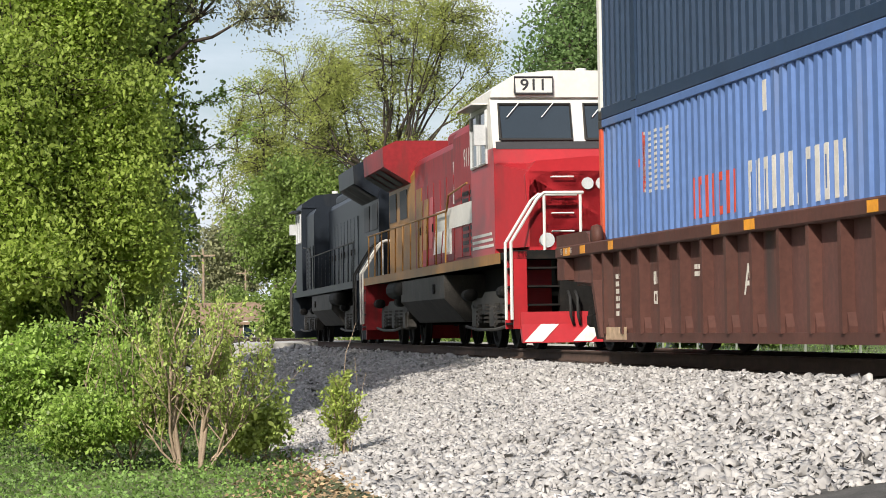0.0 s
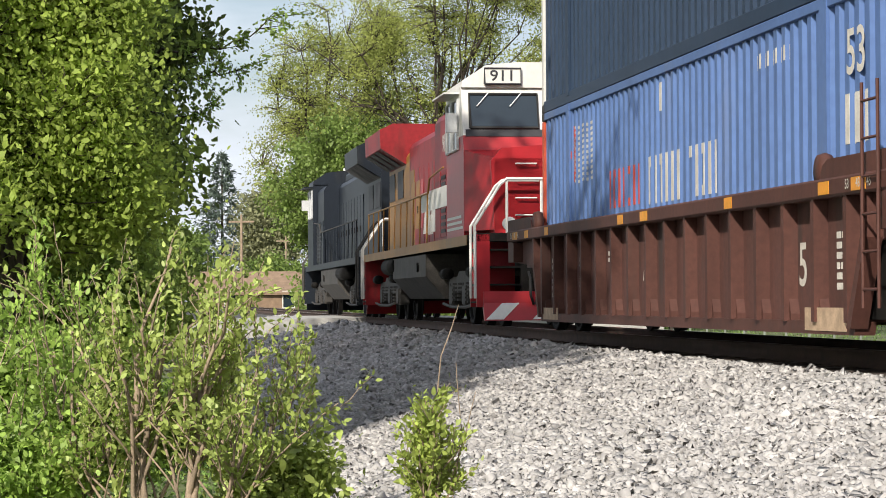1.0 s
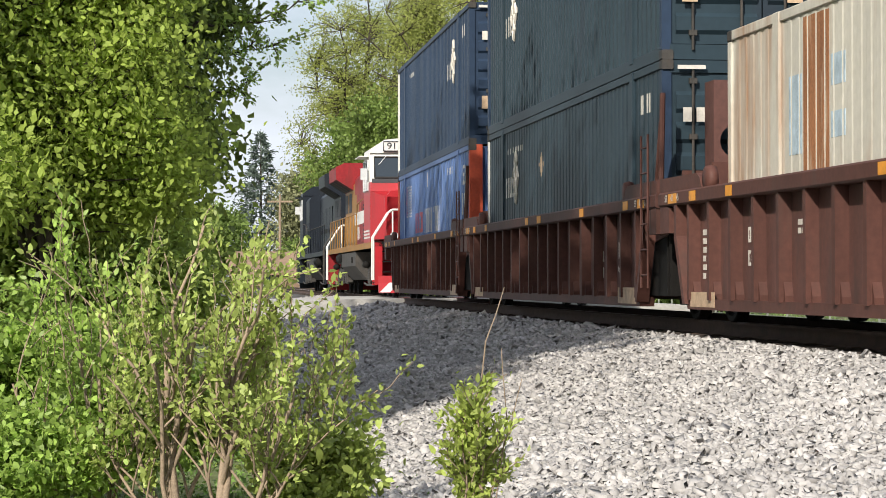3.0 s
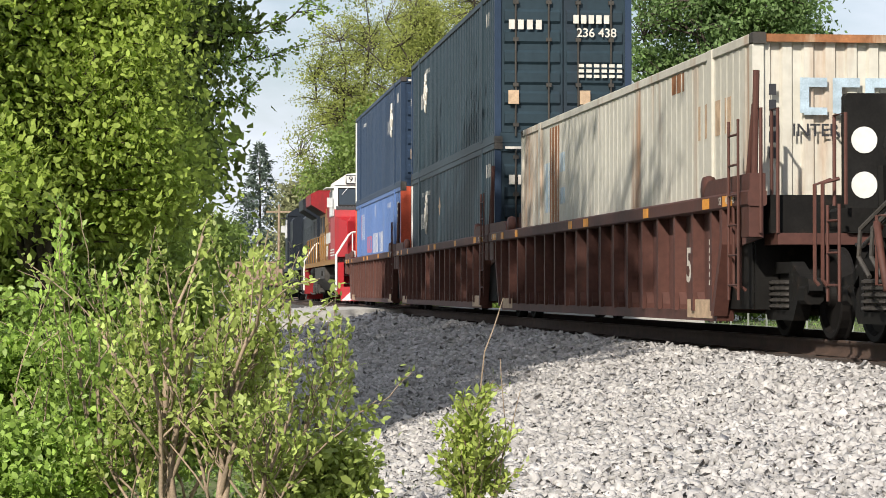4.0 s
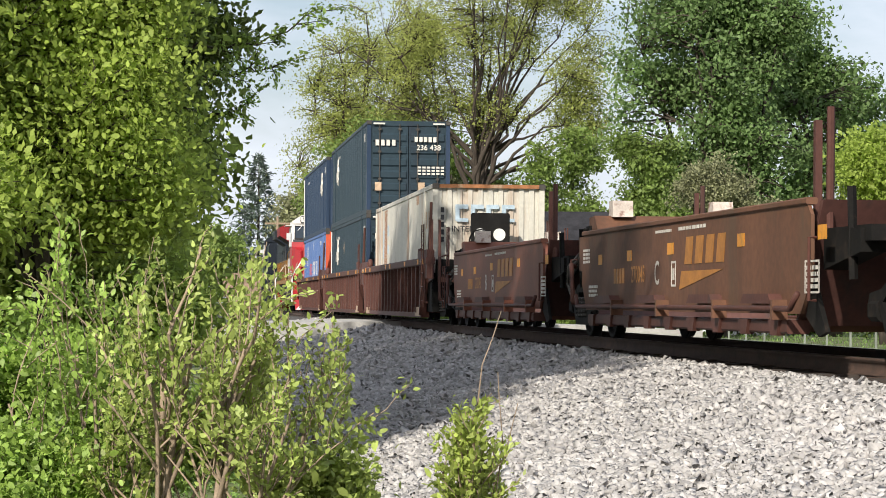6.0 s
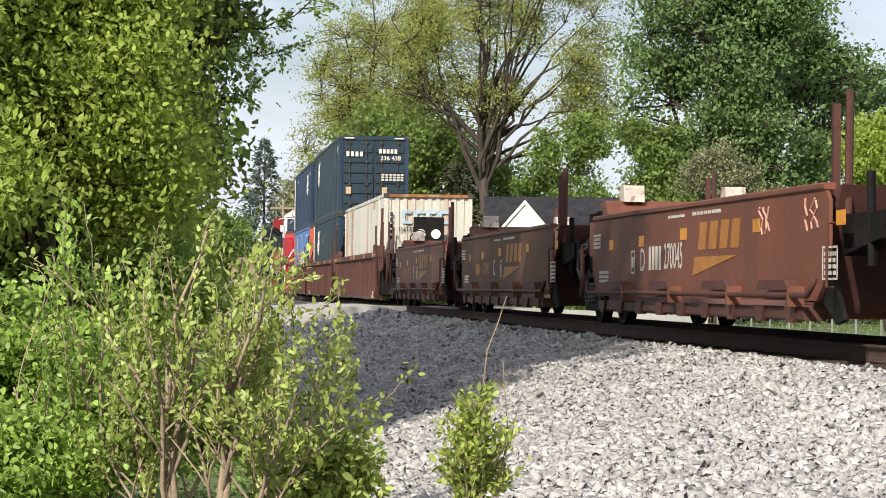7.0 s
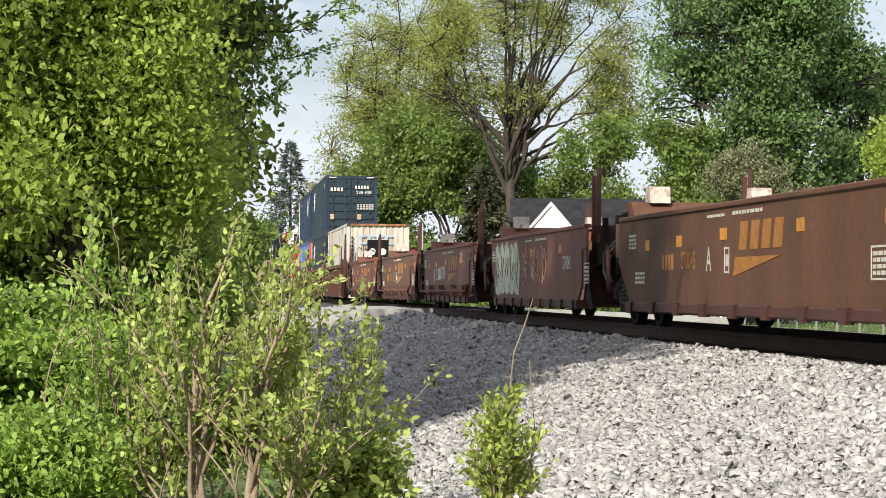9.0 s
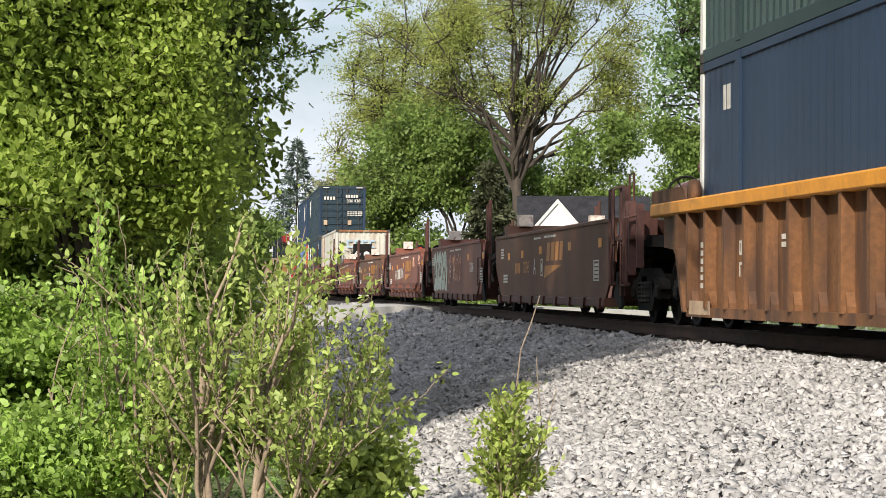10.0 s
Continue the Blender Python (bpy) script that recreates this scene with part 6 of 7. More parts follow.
def tree(name, label, base, fork, trunk_r, blobs, seed, bark, leaf, count, size, clusters, spread, limbs_n=9, gap=-0.08, gap_scale=0.35, category="tree", aspect=0.6, twig=0.02, flat=0.55, hollow=0.45, lie=0.8, rounded=False):
    """Trunk from base up to the fork, limbs reaching into the blobs, twigs to clusters of leaves with gaps between them."""
    rng = np.random.default_rng(seed)
    base = np.array(base, float)
    vol = np.array([np.prod(r) ** (2 / 3) for _, r in blobs])
    C = []
    while len(C) < clusters:
        c, r = blobs[rng.choice(len(blobs), p=vol / vol.sum())]
        v = rng.normal(size=3)
        v /= np.linalg.norm(v)
        q = c + r * v * rng.uniform(hollow ** 3, 1.0) ** (1 / 3) * rng.uniform(0.72, 1.2)
        if noise.fractal(Vector(q * gap_scale) + Vector((seed, 0, 0)), 1.0, 2.0, 3) > gap and q[2] > base[2] + 0.15:
            C.append(q)
    C = np.array(C)
    root = thing(name, label, category)
    root.location = base
    C = C - base
    g = Geo()
    top = np.array([0, 0, fork])
    bend = rng.normal(size=2) * trunk_r * 0.6
    g.tube([(0, 0, -0.2), (bend[0], bend[1], fork * 0.4), tuple(top)], trunk_r, 9, trunk_r * 0.72)
    part("trunk", g, bark, root, smooth=True)
    ends = C[rng.choice(len(C), limbs_n, replace=False)]
    nodes, node_r = [], []
    for e in ends:
        s0 = np.array([0, 0, fork * rng.uniform(0.62, 1.0)])
        mid = s0 + (e - s0) * 0.45 + np.array([0, 0, 0.16 * np.linalg.norm(e - s0)]) * rng.uniform(0.2, 1.0)
        pts = [(1 - u) ** 2 * s0 + 2 * u * (1 - u) * mid + u * u * e + rng.normal(size=3) * 0.02 * np.linalg.norm(e - s0) * (0 < u < 1) for u in np.linspace(0, 1, 8)]
        part("limb", Geo().tube([tuple(p) for p in pts], trunk_r * 0.4, 6, trunk_r * 0.07, caps=False), bark, root, smooth=True)
        nodes += pts[2:]
        node_r += list(np.linspace(trunk_r * 0.22, trunk_r * 0.06, 6))
    nodes = np.array(nodes)
    tw = Geo()
    segs = []
    for c in C:
        dn = np.linalg.norm(nodes - c, axis=1) + 0.6 * np.maximum(0, nodes[:, 2] - c[2])
        o = nodes[dn.argmin()]
        m = (o + c) / 2 + rng.normal(size=3) * 0.08 * np.linalg.norm(c - o) + np.array([0, 0, 0.08 * np.linalg.norm(c - o)])
        tw.tube([tuple(o), tuple(m), tuple(c)], min(node_r[dn.argmin()], twig * 2.2), 3, twig * 0.5, caps=False)
        segs.append((m, c))
    part("twig_work", tw, bark, root, smooth=True)
    segs = np.array(segs)
    pick = rng.integers(0, len(segs), count)
    u = rng.uniform(0.1, 1.25, (count, 1))
    P = segs[pick, 0] * (1 - u) + segs[pick, 1] * u
    P = P + rng.normal(size=(count, 3)) * spread * np.array([1, 1, flat])
    D = rng.normal(size=(count, 3)) + np.array([0, 0, -0.25])
    part("crown", leaf_mesh("crown", P, D, size, rng, leaf, aspect, lie=lie, rounded=rounded), None, root)
    return root


def bush(label, base, stems, seed, bark, leaf, count, size, category="bush", name="bush", levels=3, tip=0.5):
    """Several stems from the ground, each (lean x, lean y, height, radius), with leaves towards the twig ends."""
    rng = np.random.default_rng(seed)
    root = thing(name, label, category)
    root.location = base
    segs = []
    for lx, ly, h, r in stems:
        sk = limbs(rng, rng.normal(size=3) * np.array([0.05, 0.05, 0]), h * 0.72, 0.7, levels, (lx, ly), r, (2, 3), 0.25, 0.0, 1.3)
        g = Geo()
        for pts, r0, r1, lv in sk:
            g.tube([tuple(p) for p in pts], max(r0, 0.004), 6 if lv < 2 else 4, max(r1, 0.0025), caps=False)
            if lv >= 1:
                n = len(pts) - 1
                segs += [(tuple(pts[i]), tuple(pts[i + 1])) for i in range(n) if lv > 1 or i >= n * tip]
        part("stem", g, bark, root, smooth=True)
    segs = np.array(segs)
    pick = rng.integers(0, len(segs), count)
    u = rng.uniform(0, 1, (count, 1))
    P = segs[pick, 0] * (1 - u) + segs[pick, 1] * u + rng.normal(size=(count, 3)) * 0.025
    D = (segs[pick, 1] - segs[pick, 0])
    D = D / (np.linalg.norm(D, axis=1, keepdims=True) + 1e-9) + rng.normal(size=(count, 3)) * 0.7
    part("crown", leaf_mesh("crown", P, D, size, rng, leaf, 0.5, rounded=True), None, root)
    return root


def conifer(name, label, base, height, radius, seed, count, size, start=0.12, needle=M_NEEDLE_HAZY):
    """Straight trunk with whorls of drooping needle sprays."""
    rng = np.random.default_rng(seed)
    root = thing(name, label, "tree")
    root.location = base
    part("trunk", Geo().tube([(0, 0, 0), (0, 0, height * 0.5), (0, 0, height)], height * 0.016, 7, 0.03), M_BARK, root)
    P, D = [], []
    g = Geo()
    nw = int(height * 1.6)
    for i in range(nw):
        z = height * (start + (0.99 - start) * i / nw)
        R = radius * (1 - (z / height)) ** 0.8 * rng.uniform(0.65, 1.1)
        for k in range(7):
            a = rng.uniform(0, 2 * math.pi)
            tip = np.array([math.cos(a) * R, math.sin(a) * R, z - 0.12 * R + rng.uniform(-0.2, 0.2)])
            o = np.array([0, 0, z])
            g.tube([tuple(o), tuple(o * 0.5 + tip * 0.5 + (0, 0, 0.05 * R)), tuple(tip)], 0.03, 4, 0.01, caps=False)
            m = max(4, int(count / (nw * 7) * (R / radius + 0.25) * 1.4))
            u = rng.uniform(0.25, 1.03, (m, 1))
            P.append(o + (tip - o) * u + rng.normal(size=(m, 3)) * 0.12 * (0.4 + R * 0.25))
            D.append(np.tile(tip - o, (m, 1)) / max(R, 0.2) + rng.normal(size=(m, 3)) * 0.6)
    part("twig_work", g, M_BARK, root)
    part("crown", leaf_mesh("crown", np.concatenate(P), np.concatenate(D), size, rng, needle, 0.3), None, root)
    return root


def at(az, d, z=-1.0):
    a = radians(az)
    return (d * math.sin(a), d * math.cos(a), z)


# beyond the track
FAR = "beside the track"
tree("tree", "tall spreading tree in thin olive spring leaf " + FAR, at(-3.35, 150), 11.0, 0.36, [blob(-3.2, 6.9, 150, 2.4, 2.1), blob(-1.2, 5.3, 148, 1.1, 0.9), blob(-5.0, 5.6, 150, 1.3, 1.5), blob(-2.4, 4.6, 150, 1.4, 0.6), blob(-3.9, 4.4, 152, 1.5, 0.8), blob(-0.9, 4.3, 148, 0.9, 0.9), blob(-1.9, 7.6, 148, 1.5, 1.4), blob(-0.6, 6.4, 148, 0.9, 0.9)], 11, M_BARK, M_LEAF_FAR, 62000, 0.155, 1600, 0.45, 40, -0.08, 0.32, twig=0.03, hollow=0.05, lie=0.3)
tree("tree", "tall tree in pale yellow-green spring leaf " + FAR, at(-6.2, 190), 7, 0.6, [blob(-6.0, 4.9, 190, 1.6, 2.1), blob(-6.7, 3.4, 190, 1.1, 1.4), blob(-5.0, 6.0, 192, 1.1, 1.2)], 12, M_BARK, M_LEAF_FAR, 44000, 0.19, 1100, 0.5, 24, -0.06, 0.3, twig=0.035, hollow=0.05, lie=0.3)
tree("tree", "leafy green tree standing low " + FAR, at(-6.2, 172), 3, 0.3, [blob(-6.3, 2.5, 172, 1.2, 1.3), blob(-5.2, 3.0, 172, 0.9, 1.0)], 13, M_BARK, M_LEAF_LIGHT, 24000, 0.3, 600, 0.45, 10, -0.2, 0.5)
tree("tree", "leafy green tree standing low " + FAR, at(-4.4, 162), 3, 0.3, [blob(-4.6, 2.9, 162, 1.2, 1.5), blob(-3.0, 2.2, 162, 1.0, 1.0), blob(-5.6, 3.4, 164, 0.9, 1.2)], 14, M_BARK, M_LEAF_LIGHT, 24000, 0.3, 600, 0.45, 10, -0.2, 0.5)
tree("tree", "slender half-bare tree with sparse light leaf", at(-1.4, 140), 3.5, 0.2, [blob(-1.4, 2.9, 140, 0.8, 1.3), blob(-0.7, 3.7, 140, 0.5, 0.9), blob(-2.0, 2.2, 141, 0.7, 0.9), blob(-0.9, 1.8, 140, 0.9, 0.7)], 21, M_BARK, M_LEAF_LIGHT, 13000, 0.24, 340, 0.3, 14, -0.05, 0.5, twig=0.035)
tree("tree", "broad dense dark green maple behind the houses", at(2.4, 112), 4, 0.55, [blob(2.3, 5.2, 112, 2.1, 2.3), blob(1.7, 7.2, 112, 1.6, 1.7), blob(3.6, 6.2, 112, 1.3, 1.4), blob(3.6, 3.4, 112, 1.4, 1.4), blob(1.4, 3.4, 113, 0.9, 1.2), blob(0.5, 4.9, 112, 0.7, 1.5)], 15, M_BARK, M_LEAF_MAPLE, 52000, 0.23, 1300, 0.45, 22, -0.1, 0.3, twig=0.035, lie=0.3)
tree("tree", "broad dense dark green maple behind the houses", at(5.0, 120), 4, 0.5, [blob(4.9, 4.2, 120, 1.6, 1.7), blob(4.1, 5.6, 120, 0.9, 1.1), blob(6.6, 3.2, 120, 1.3, 1.2)], 16, M_BARK, M_LEAF_MAPLE, 26000, 0.27, 700, 0.38, 12, -0.06, 0.3, twig=0.03)
tree("tree", "small tree in fresh light green leaf behind the track", at(0.55, 106), 2, 0.2, [blob(0.5, 2.7, 106, 0.55, 1.1), blob(0.2, 3.7, 106, 0.35, 0.7), blob(1.1, 3.1, 107, 0.5, 0.9), blob(0.9, 1.8, 106, 0.9, 0.8)], 19, M_BARK, M_LEAF_LIGHT, 20000, 0.18, 420, 0.25, 10, -0.12, 0.7)
tree("tree", "small tree in fresh light green leaf behind the track", at(6.2, 95), 2, 0.2, [blob(6.1, 3.1, 95, 1.05, 1.05), blob(7.2, 2.4, 95, 1.0, 1.2)], 18, M_BARK, M_LEAF_LIME, 26000, 0.19, 240, 0.34, 8, -0.25, 0.4)
tree("tree", "small greyish budding tree before a white house", at(2.2, 100), 1.6, 0.16, [blob(2.2, 2.7, 100, 0.9, 0.8), blob(3.1, 2.1, 100, 0.6, 0.55)], 20, M_BARK, M_LEAF_GREY, 16000, 0.12, 210, 0.22, 10, -0.15, 0.5, twig=0.02)
for az, d, w, hgt, sd in ((-2.2, 145, 1.4, 0.7, 41), (0.2, 150, 1.6, 0.8, 42), (3.4, 150, 1.8, 0.9, 43), (6.5, 150, 1.8, 0.9, 44), (-7.3, 250, 1.0, 0.9, 45), (-5.7, 166, 0.9, 1.3, 52), (-4.7, 163, 0.9, 1.2, 53), (-3.7, 164, 0.8, 1.2, 54), (-0.6, 150, 0.9, 1.1, 55)):
    tree("shrub", "low green shrub at the edge of a garden", at(az, d), 0.6, 0.08, [blob(az, 0.2, d, w, hgt)], sd, M_BARK, M_LEAF_LIGHT, 9000, 0.35, 120, 0.5, 5, -0.4, 0.3, "shrub")
for k, az in enumerate((-4.6, -2.6, -0.8, 1.0, 2.8, 4.6, 6.4, 8.4)):
    d = 112 + 6 * (k % 3)
    tree("shrub", "low green garden hedge beyond the track", at(az, d, -1.1), 0.4, 0.06, [blob(az, -0.25, d, 1.1, 0.42)], 90 + k, M_BARK, M_LEAF_LIGHT, 4500, 0.22, 90, 0.3, 5, -0.6, 0.4, "hedge")
conifer("conifer", "bushy brownish dark green conifer beside the track", at(-3.95, 128), 8.3, 2.4, 22, 12000, 0.4, needle=M_NEEDLE_BROWN)
conifer("conifer", "tall spruce far down the line, haze put into its blue-green colour", at(-8.5, 330, -1), 22, 6.5, 23, 7500, 0.65, 0.06)
tree("tree", "pale far tree near the end of the line", at(-7.3, 300), 5, 0.3, [blob(-7.4, 1.6, 300, 0.75, 1.2)], 24, M_BARK, M_LEAF_GREY, 14000, 0.5, 150, 0.9, 6, -0.3, 0.15)
tree("tree", "pale far tree near the end of the line", at(-9.8, 280), 3, 0.3, [blob(-9.8, 0.9, 280, 1.0, 0.9)], 25, M_BARK, M_LEAF_LIGHT, 12000, 0.5, 120, 0.9, 6, -0.3, 0.15)
tree("tree", "green far tree beyond the level crossing", at(-12.0, 230), 4, 0.3, [blob(-12.2, 1.5, 230, 1.7, 1.8)], 26, M_BARK, M_LEAF_LIGHT, 14000, 0.6, 150, 0.9, 6, -0.3, 0.15)

# the thicket on the camera's side
LIME = "lime-green maple in young leaf at the thicket's edge"
tree("tree", LIME, at(-13.6, 20.5, -1.1), 2.2, 0.11, [blob(-12.9, 4.4, 20.5, 2.7, 2.9), blob(-14.0, 8.2, 20.5, 2.9, 2.8), blob(-11.7, 7.4, 20.5, 1.4, 2.3), blob(-13.4, 12.0, 20.5, 2.6, 2.0), blob(-12.0, 2.6, 20.8, 2.0, 1.6)], 31, M_BARK, M_LEAF_LIME, 90000, 0.06, 1900, 0.19, 26, -0.3, 0.9, twig=0.008, flat=0.5, hollow=0.15, lie=0.15, rounded=True)
tree("tree", LIME, at(-17.5, 19.5, -1.1), 2.0, 0.11, [blob(-16.8, 4.6, 19.5, 2.6, 3.0), blob(-17.5, 9.0, 19.5, 3.0, 3.0), blob(-15.6, 2.2, 19.0, 2.0, 1.6)], 32, M_BARK, M_LEAF_LIME, 28000, 0.082, 800, 0.2, 16, -0.3, 0.9, twig=0.008, flat=0.5, hollow=0.15, lie=0.15)
tree("tree", "olive-green maple deeper in the thicket", at(-13.2, 23.5, -1.1), 2.4, 0.12, [blob(-12.4, 3.0, 23.5, 2.6, 2.6), blob(-13.4, 7.5, 23.5, 3.2, 3.4), blob(-12.2, 11.0, 23.5, 2.4, 2.4), blob(-16.5, 5.0, 23.5, 2.8, 3.4)], 51, M_BARK, M_LEAF_UNDER, 46000, 0.11, 700, 0.28, 18, -0.45, 0.9, twig=0.01, flat=0.5, hollow=0.1, lie=0.1)
edge_tree = tree("tree", "tall dark green tree rising behind the thicket", at(-12.0, 28, -1.1), 3.0, 0.2, [blob(-11.3, 3.4, 28, 1.75, 1.8), blob(-11.2, 6.5, 28, 2.0, 2.2), blob(-11.6, 10.5, 28, 2.1, 2.6), blob(-10.4, 9.3, 28, 1.2, 1.2), blob(-11.5, 15, 28, 2.6, 3.0)], 33, M_BARK, M_LEAF_DARK, 66000, 0.095, 800, 0.22, 14, -0.12, 0.8, twig=0.012, lie=0.3)
tree("tree", "tall dark green tree rising behind the thicket", at(-16.5, 27, -1.1), 3.0, 0.2, [blob(-15.5, 5.0, 27, 3.0, 3.5), blob(-16.0, 10.5, 27, 3.4, 3.5)], 34, M_BARK, M_LEAF_DARK, 30000, 0.15, 500, 0.25, 12, -0.3, 0.8, twig=0.012)


def overhang(parent, start, end, sag, seed, leaves):
    """A thin branch reaching out from the edge tree, with side twigs and small leaves; start and end as azimuth, elevation, distance."""
    rng = np.random.default_rng(seed)
    base = np.array(parent.location)
    ends = [blob(az, el, d, 1, 1)[0] - base for az, el, d in (start, end)]
    pts = [ends[0] + (ends[1] - ends[0]) * u + np.array([0, 0, -sag * 4 * u * (1 - u)]) + rng.normal(size=3) * 0.025 for u in np.linspace(0, 1, 12)]
    g = Geo().tube([tuple(p) for p in pts], 0.016, 5, 0.004)
    P, D = [], []
    for k in range(3, 12):
        for q in range(2):
            d = (ends[1] - ends[0]) * 0.12 * rng.uniform(0.5, 1.2) + rng.normal(size=3) * 0.12
            tip = pts[k] + d
            g.tube([tuple(pts[k]), tuple((pts[k] + tip) / 2 + rng.normal(size=3) * 0.02), tuple(tip)], 0.006, 4, 0.002)
            m = leaves // 18
            u = rng.uniform(0.1, 1.1, (m, 1))
            P.append(pts[k] + d * u + rng.normal(size=(m, 3)) * 0.03)
            D.append(np.tile(d, (m, 1)) + rng.normal(size=(m, 3)) * 0.2 + np.array([0, 0, -0.1]))
    limb = part("branch", g, M_BARK, parent, "thin branch reaching over the gap", True)
    part("foliage", leaf_mesh("foliage", np.concatenate(P), np.concatenate(D), 0.05, rng, M_LEAF_SHRUB, 0.6), None, limb)


for k, (a, b, sag) in enumerate((((-10.2, 5.9, 25), (-7.1, 6.9, 24), 0.12), ((-10.2, 5.3, 25), (-8.2, 5.6, 24), 0.06), ((-10.0, 7.6, 25), (-7.6, 8.2, 24), 0.1), ((-10.3, 4.3, 25), (-8.8, 4.7, 24.5), 0.05))):
    overhang(edge_tree, a, b, sag, 80 + k, 520)
# unseen row beside the line, added so its thin crowns shade stones and cars
for k, (st, lat, r, leaves) in enumerate(((22.5, 9.6, 2.4, 6000), (28.5, 9.2, 2.7, 8000), (35, 9.0, 2.8, 9000), (42, 8.8, 2.9, 9500), (49, 8.7, 2.8, 10000), (55, 8.5, 2.2, 8000))):
    tx, ty, _ = on_track(st, lat)
    tree("tree", "tall dark green tree, unseen, added to shade the track", (tx - 0.6, ty, -1.1), 5.0, 0.2, [(np.array([tx, ty, 9.0]), np.array([r, r, 2.8])), (np.array([tx - 1.5, ty + 1.5, 7.6]), np.array([r * 0.8, r * 0.8, 2.0]))], 70 + k, M_BARK, M_LEAF_DARK, leaves, 0.26, 300, 0.45, 10, -0.3, 0.45, twig=0.02)
tree("tree", "half-bare overhanging tree with reddish buds", at(-12.5, 24, -1.1), 5.5, 0.14, [blob(-8.6, 12.0, 23, 2.6, 1.2), blob(-6.6, 11.2, 22, 1.3, 1.0)], 46, M_BARK, M_LEAF_GREY, 5000, 0.05, 260, 0.1, 9, -0.2, 0.9, twig=0.006)
TANGLE = "bright green tangled shrub at the foot of the thicket"
tree("shrub", TANGLE, at(-15.0, 16.5, -1.1), 0.5, 0.03, [blob(-14.9, -1.4, 16.5, 2.3, 1.7), blob(-13.2, -2.3, 16.2, 1.9, 1.6), blob(-16.8, -2.4, 16.2, 2.3, 1.9)], 47, M_BARK_PALE, M_LEAF_SHRUB, 30000, 0.056, 560, 0.1, 16, -0.08, 1.5, "shrub", twig=0.005, rounded=True)
tree("shrub", TANGLE, at(-12.0, 15.6, -1.1), 0.4, 0.02, [blob(-11.7, -2.9, 15.6, 1.9, 1.3), blob(-14.2, -4.3, 14.6, 2.6, 1.4), blob(-9.6, -3.2, 16.2, 1.5, 1.1)], 48, M_BARK_PALE, M_LEAF_SHRUB, 24000, 0.05, 460, 0.1, 16, -0.08, 1.5, "shrub", twig=0.005, rounded=True)
tree("shrub", "mid-green shrub behind the thicket", at(-14.5, 23, -1.1), 0.8, 0.04, [blob(-13.5, 0.2, 23, 3.2, 2.4), blob(-10.8, -0.2, 22, 1.4, 1.6), blob(-17.5, 0.5, 23, 2.6, 2.4)], 49, M_BARK, M_LEAF_UNDER, 40000, 0.085, 420, 0.2, 10, -0.45, 1.0, "shrub", twig=0.006)
tree("shrub", "leafy green shrub at the toe of the stones", at(-6.7, 14.6, -1.07), 0.25, 0.012, [blob(-6.8, -4.0, 14.6, 0.75, 1.25), blob(-7.6, -4.6, 14.4, 0.8, 0.9)], 50, M_BARK_PALE, M_LEAF_BUSH, 4600, 0.06, 90, 0.09, 8, -0.3, 2.0, "shrub", twig=0.004, rounded=True)
YOUNG = "young many-stemmed bush with pale bark and fresh leaves"
bush(YOUNG, at(-10.35, 14.2, -1.08), [(-0.1, 0, 1.75, 0.036), (0.03, 0.1, 1.85, 0.028), (-0.5, 0.1, 1.3, 0.018), (-0.25, -0.2, 1.5, 0.018), (-0.8, 0.1, 1.0, 0.014), (0.25, 0.2, 1.4, 0.016)], 35, M_BARK_PALE, M_LEAF_BUSH, 3000, 0.046, levels=2)
bush(YOUNG, at(-9.3, 13.9, -1.08), [(0.06, 0, 1.5, 0.034), (0.3, 0.1, 1.55, 0.026), (0.55, 0, 1.35, 0.018), (0.8, 0.1, 1.2, 0.016), (0.5, -0.3, 1.1, 0.014), (1.1, 0.1, 1.1, 0.012), (-0.3, 0.1, 1.3, 0.014)], 36, M_BARK_PALE, M_LEAF_BUSH, 3000, 0.046, levels=2)
bush("young bush with thin twigs and fresh leaves", at(-8.0, 15.2, -1.08), [(0.1, 0, 1.3, 0.018), (0.4, 0, 1.1, 0.016), (-0.2, 0.1, 1.35, 0.016), (-0.5, 0.1, 1.3, 0.014)], 38, M_BARK_PALE, M_LEAF_BUSH, 1500, 0.046, levels=2)
bush("young bush with thin twigs and fresh leaves", at(-12.4, 14.6, -1.08), [(0.1, 0, 1.6, 0.016), (0.5, 0, 1.5, 0.014), (-0.4, 0.1, 1.5, 0.014), (-0.1, 0.2, 1.8, 0.014)], 39, M_BARK_PALE, M_LEAF_SHRUB, 1800, 0.048, levels=2)
sapling = bush("small leafy sapling standing alone on the stones", at(-3.42, 14.3, -1.03), [(0.02, 0, 0.86, 0.012), (-0.06, 0, 0.72, 0.009), (0.08, 0.05, 0.75, 0.009), (0.0, -0.08, 0.6, 0.008), (-0.14, 0, 0.42, 0.007), (0.16, 0, 0.42, 0.007)], 37, M_BARK_PALE, M_LEAF_SAP, 2400, 0.048, "sapling", "sapling", 2, 0.05)


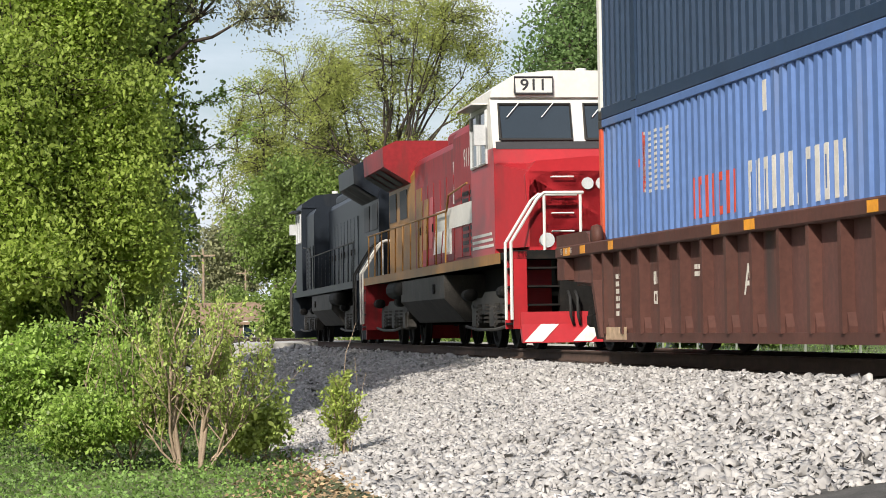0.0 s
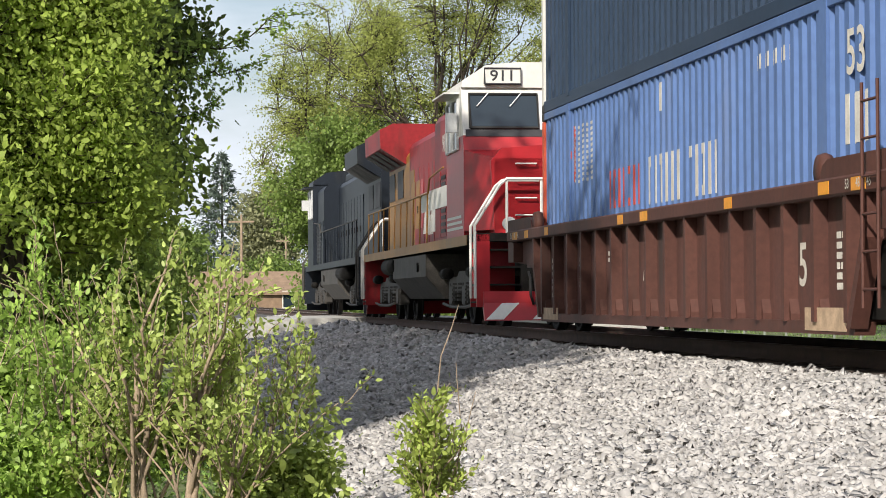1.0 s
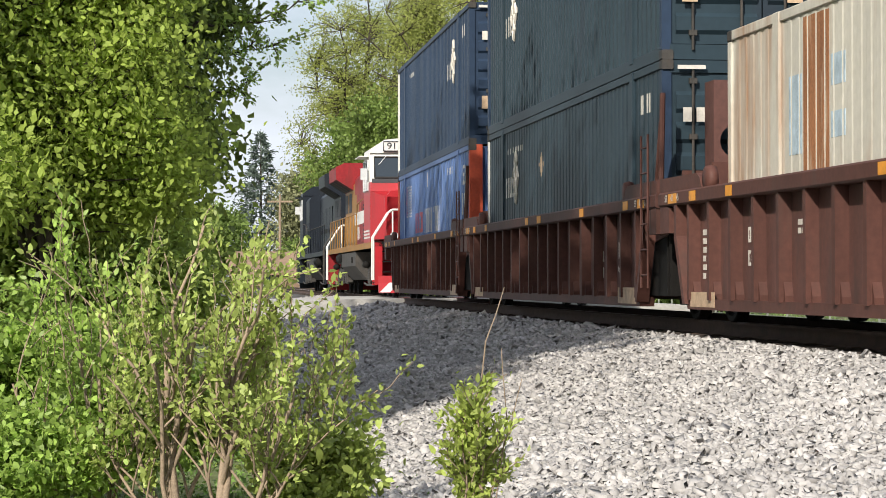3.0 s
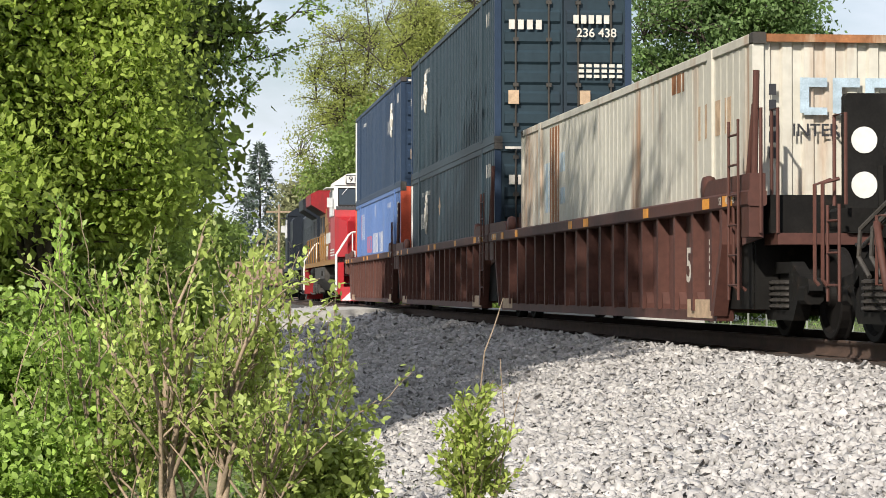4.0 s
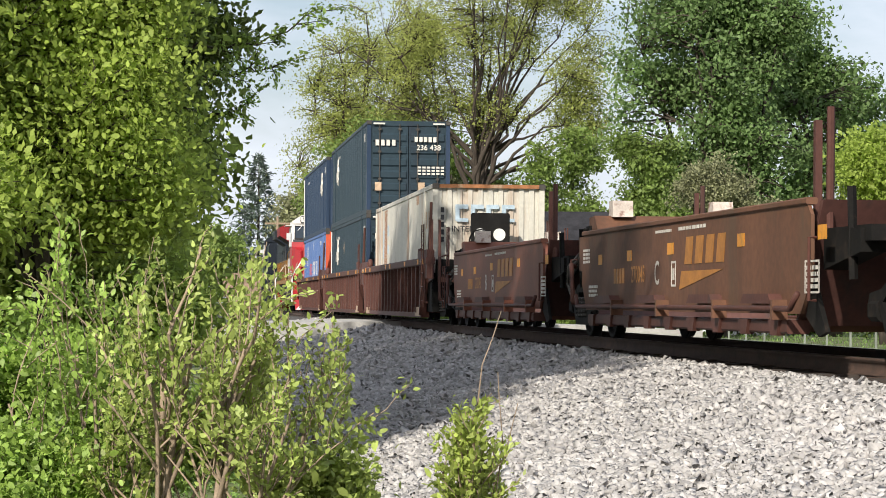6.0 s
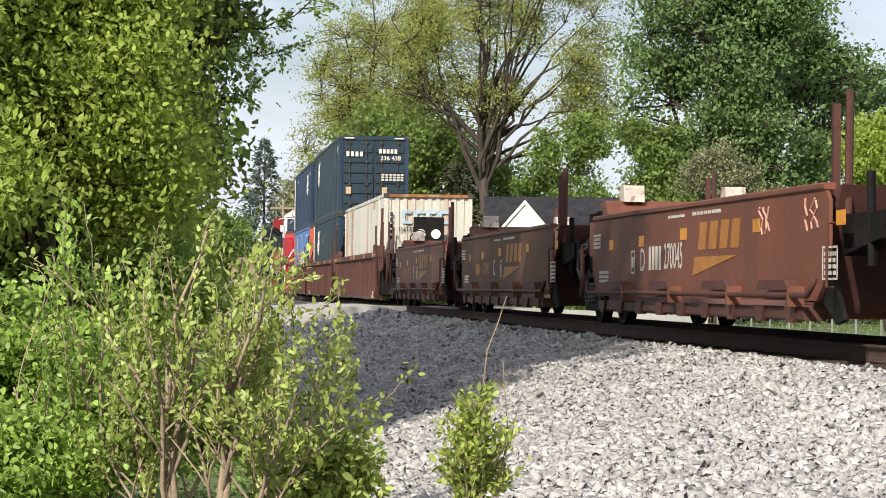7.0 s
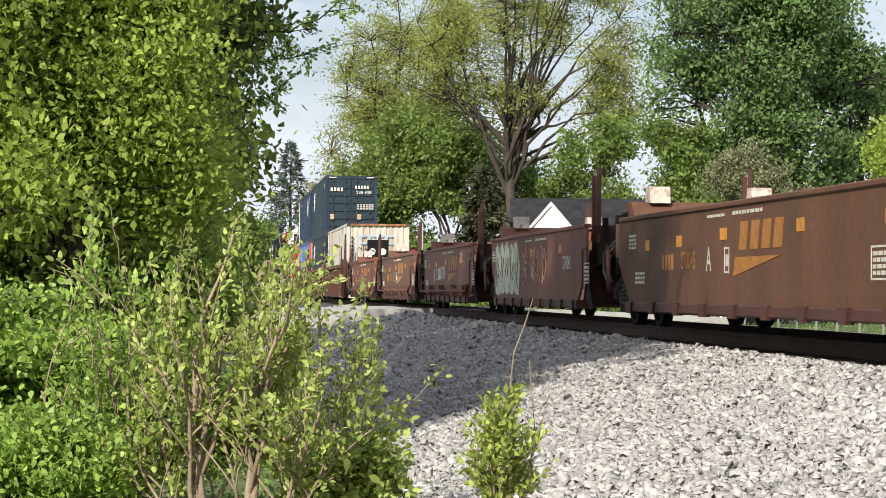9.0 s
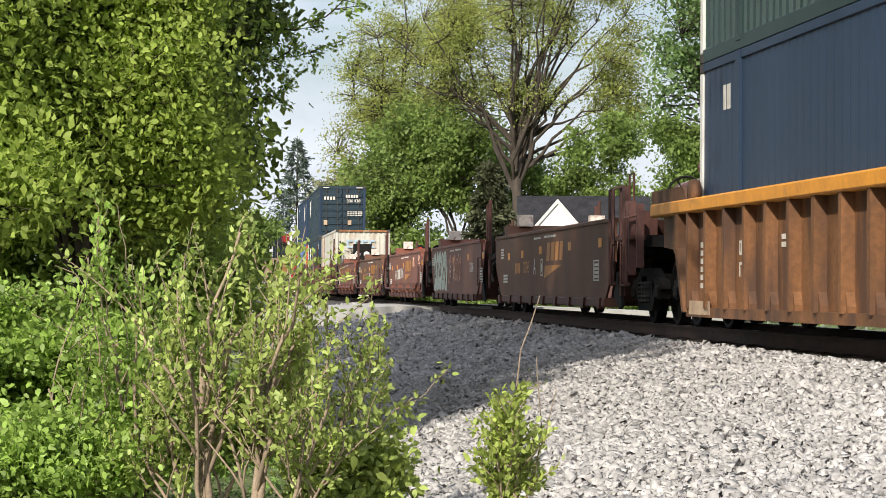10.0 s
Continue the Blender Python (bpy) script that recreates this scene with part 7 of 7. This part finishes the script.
def weeds():
    """Low plants, grass and dry leaves on the soil between the standing point and the stones."""
    rng = np.random.default_rng(60)
    n = 34000
    y = rng.uniform(3, 24, n)
    x = -0.05 * y - rng.uniform(0, 1, n) ** 0.8 * (2.0 + 0.32 * y) - 0.25
    edge = 0.3 * np.array([noise.noise(Vector((0, q * 0.8, 2))) for q in y])
    x = x + edge
    P = np.stack([x, y, np.full(n, -1.09) + rng.uniform(0, 0.14, n)], -1)
    D = rng.normal(size=(n, 3)) * np.array([1, 1, 0.4]) + np.array([0, 0, 0.7])
    tagged(new("low_weeds", leaf_mesh("low_weeds", P, D, 0.045, rng, M_GRASS, 0.6)), "low bright green weeds covering the soil", "weeds", kind="stuff")
    n = 2600
    y = rng.uniform(6, 26, n)
    x = -0.06 * y + rng.normal(size=n) * 0.35 - 0.15
    P = np.stack([x, y, np.full(n, -1.03) + rng.uniform(0, 0.05, n)], -1)
    D = rng.normal(size=(n, 3)) * np.array([1, 1, 0.25])
    tagged(new("leaf_litter", leaf_mesh("leaf_litter", P, D, 0.055, rng, M_LITTER, 0.6)), "dry brown leaves along the foot of the stones", "leaf litter", kind="stuff")
    n = 14000
    y = rng.uniform(20, 150, n)
    P = np.stack([0.02 * y + rng.uniform(0, 1, n) * (8 + 0.1 * y), y, np.full(n, -0.98)], -1)
    D = rng.normal(size=(n, 3)) * np.array([0.5, 0.5, 0.2]) + np.array([0, 0, 1])
    tagged(new("lawn", leaf_mesh("lawn", P, D, 0.11, rng, M_GRASS, 0.25)), "short green grass beyond the track", "grass", kind="stuff")


weeds()
for pts, r in (([(0, 0, 0), (0.017, 0, 0.8), (0.057, 0, 1.17), (0.117, 0.02, 1.33), (0.167, 0.02, 1.49)], 0.0055), ([(0.08, 0, 0), (0.16, 0, 0.53), (0.18, 0, 0.73), (0.157, 0, 1.0), (0.15, 0, 1.13)], 0.004), ([(0.06, 0, 0.1), (0.13, 0, 0.46), (0.2, 0, 0.66), (0.24, 0, 0.83), (0.27, 0, 0.95)], 0.004)):
    part("bare_stem", Geo().tube(pts, r, 5, 0.0025), M_BARK_PALE, sapling, "thin dry stem")
# ---- movement ----
def motions():
    times = [i * 0.25 for i in range(41)]
    for root, mid, half, turned, z0 in MOVERS:
        rows = []
        for t in times:
            s = mid + advance(t)
            ax, ay, _ = on_track(s + half)
            bx, by, _ = on_track(s - half)
            a = math.degrees(math.atan2(ay - by, ax - bx)) + (180 if turned else 0)
            rows.append((t, pose((ax + bx) / 2, (ay + by) / 2, z0, 0, 0, a)))
        walk(root, rows)
    ticks = [i / FPS for i in range(10 * FPS + 1)]
    turns = [math.degrees(advance(t)) for t in ticks]
    for ob, place, r in WHEELS:
        walk(ob, [(t, pose(*place, 0, (a / r) % 360, 0)) for t, a in zip(ticks, turns)])


motions()
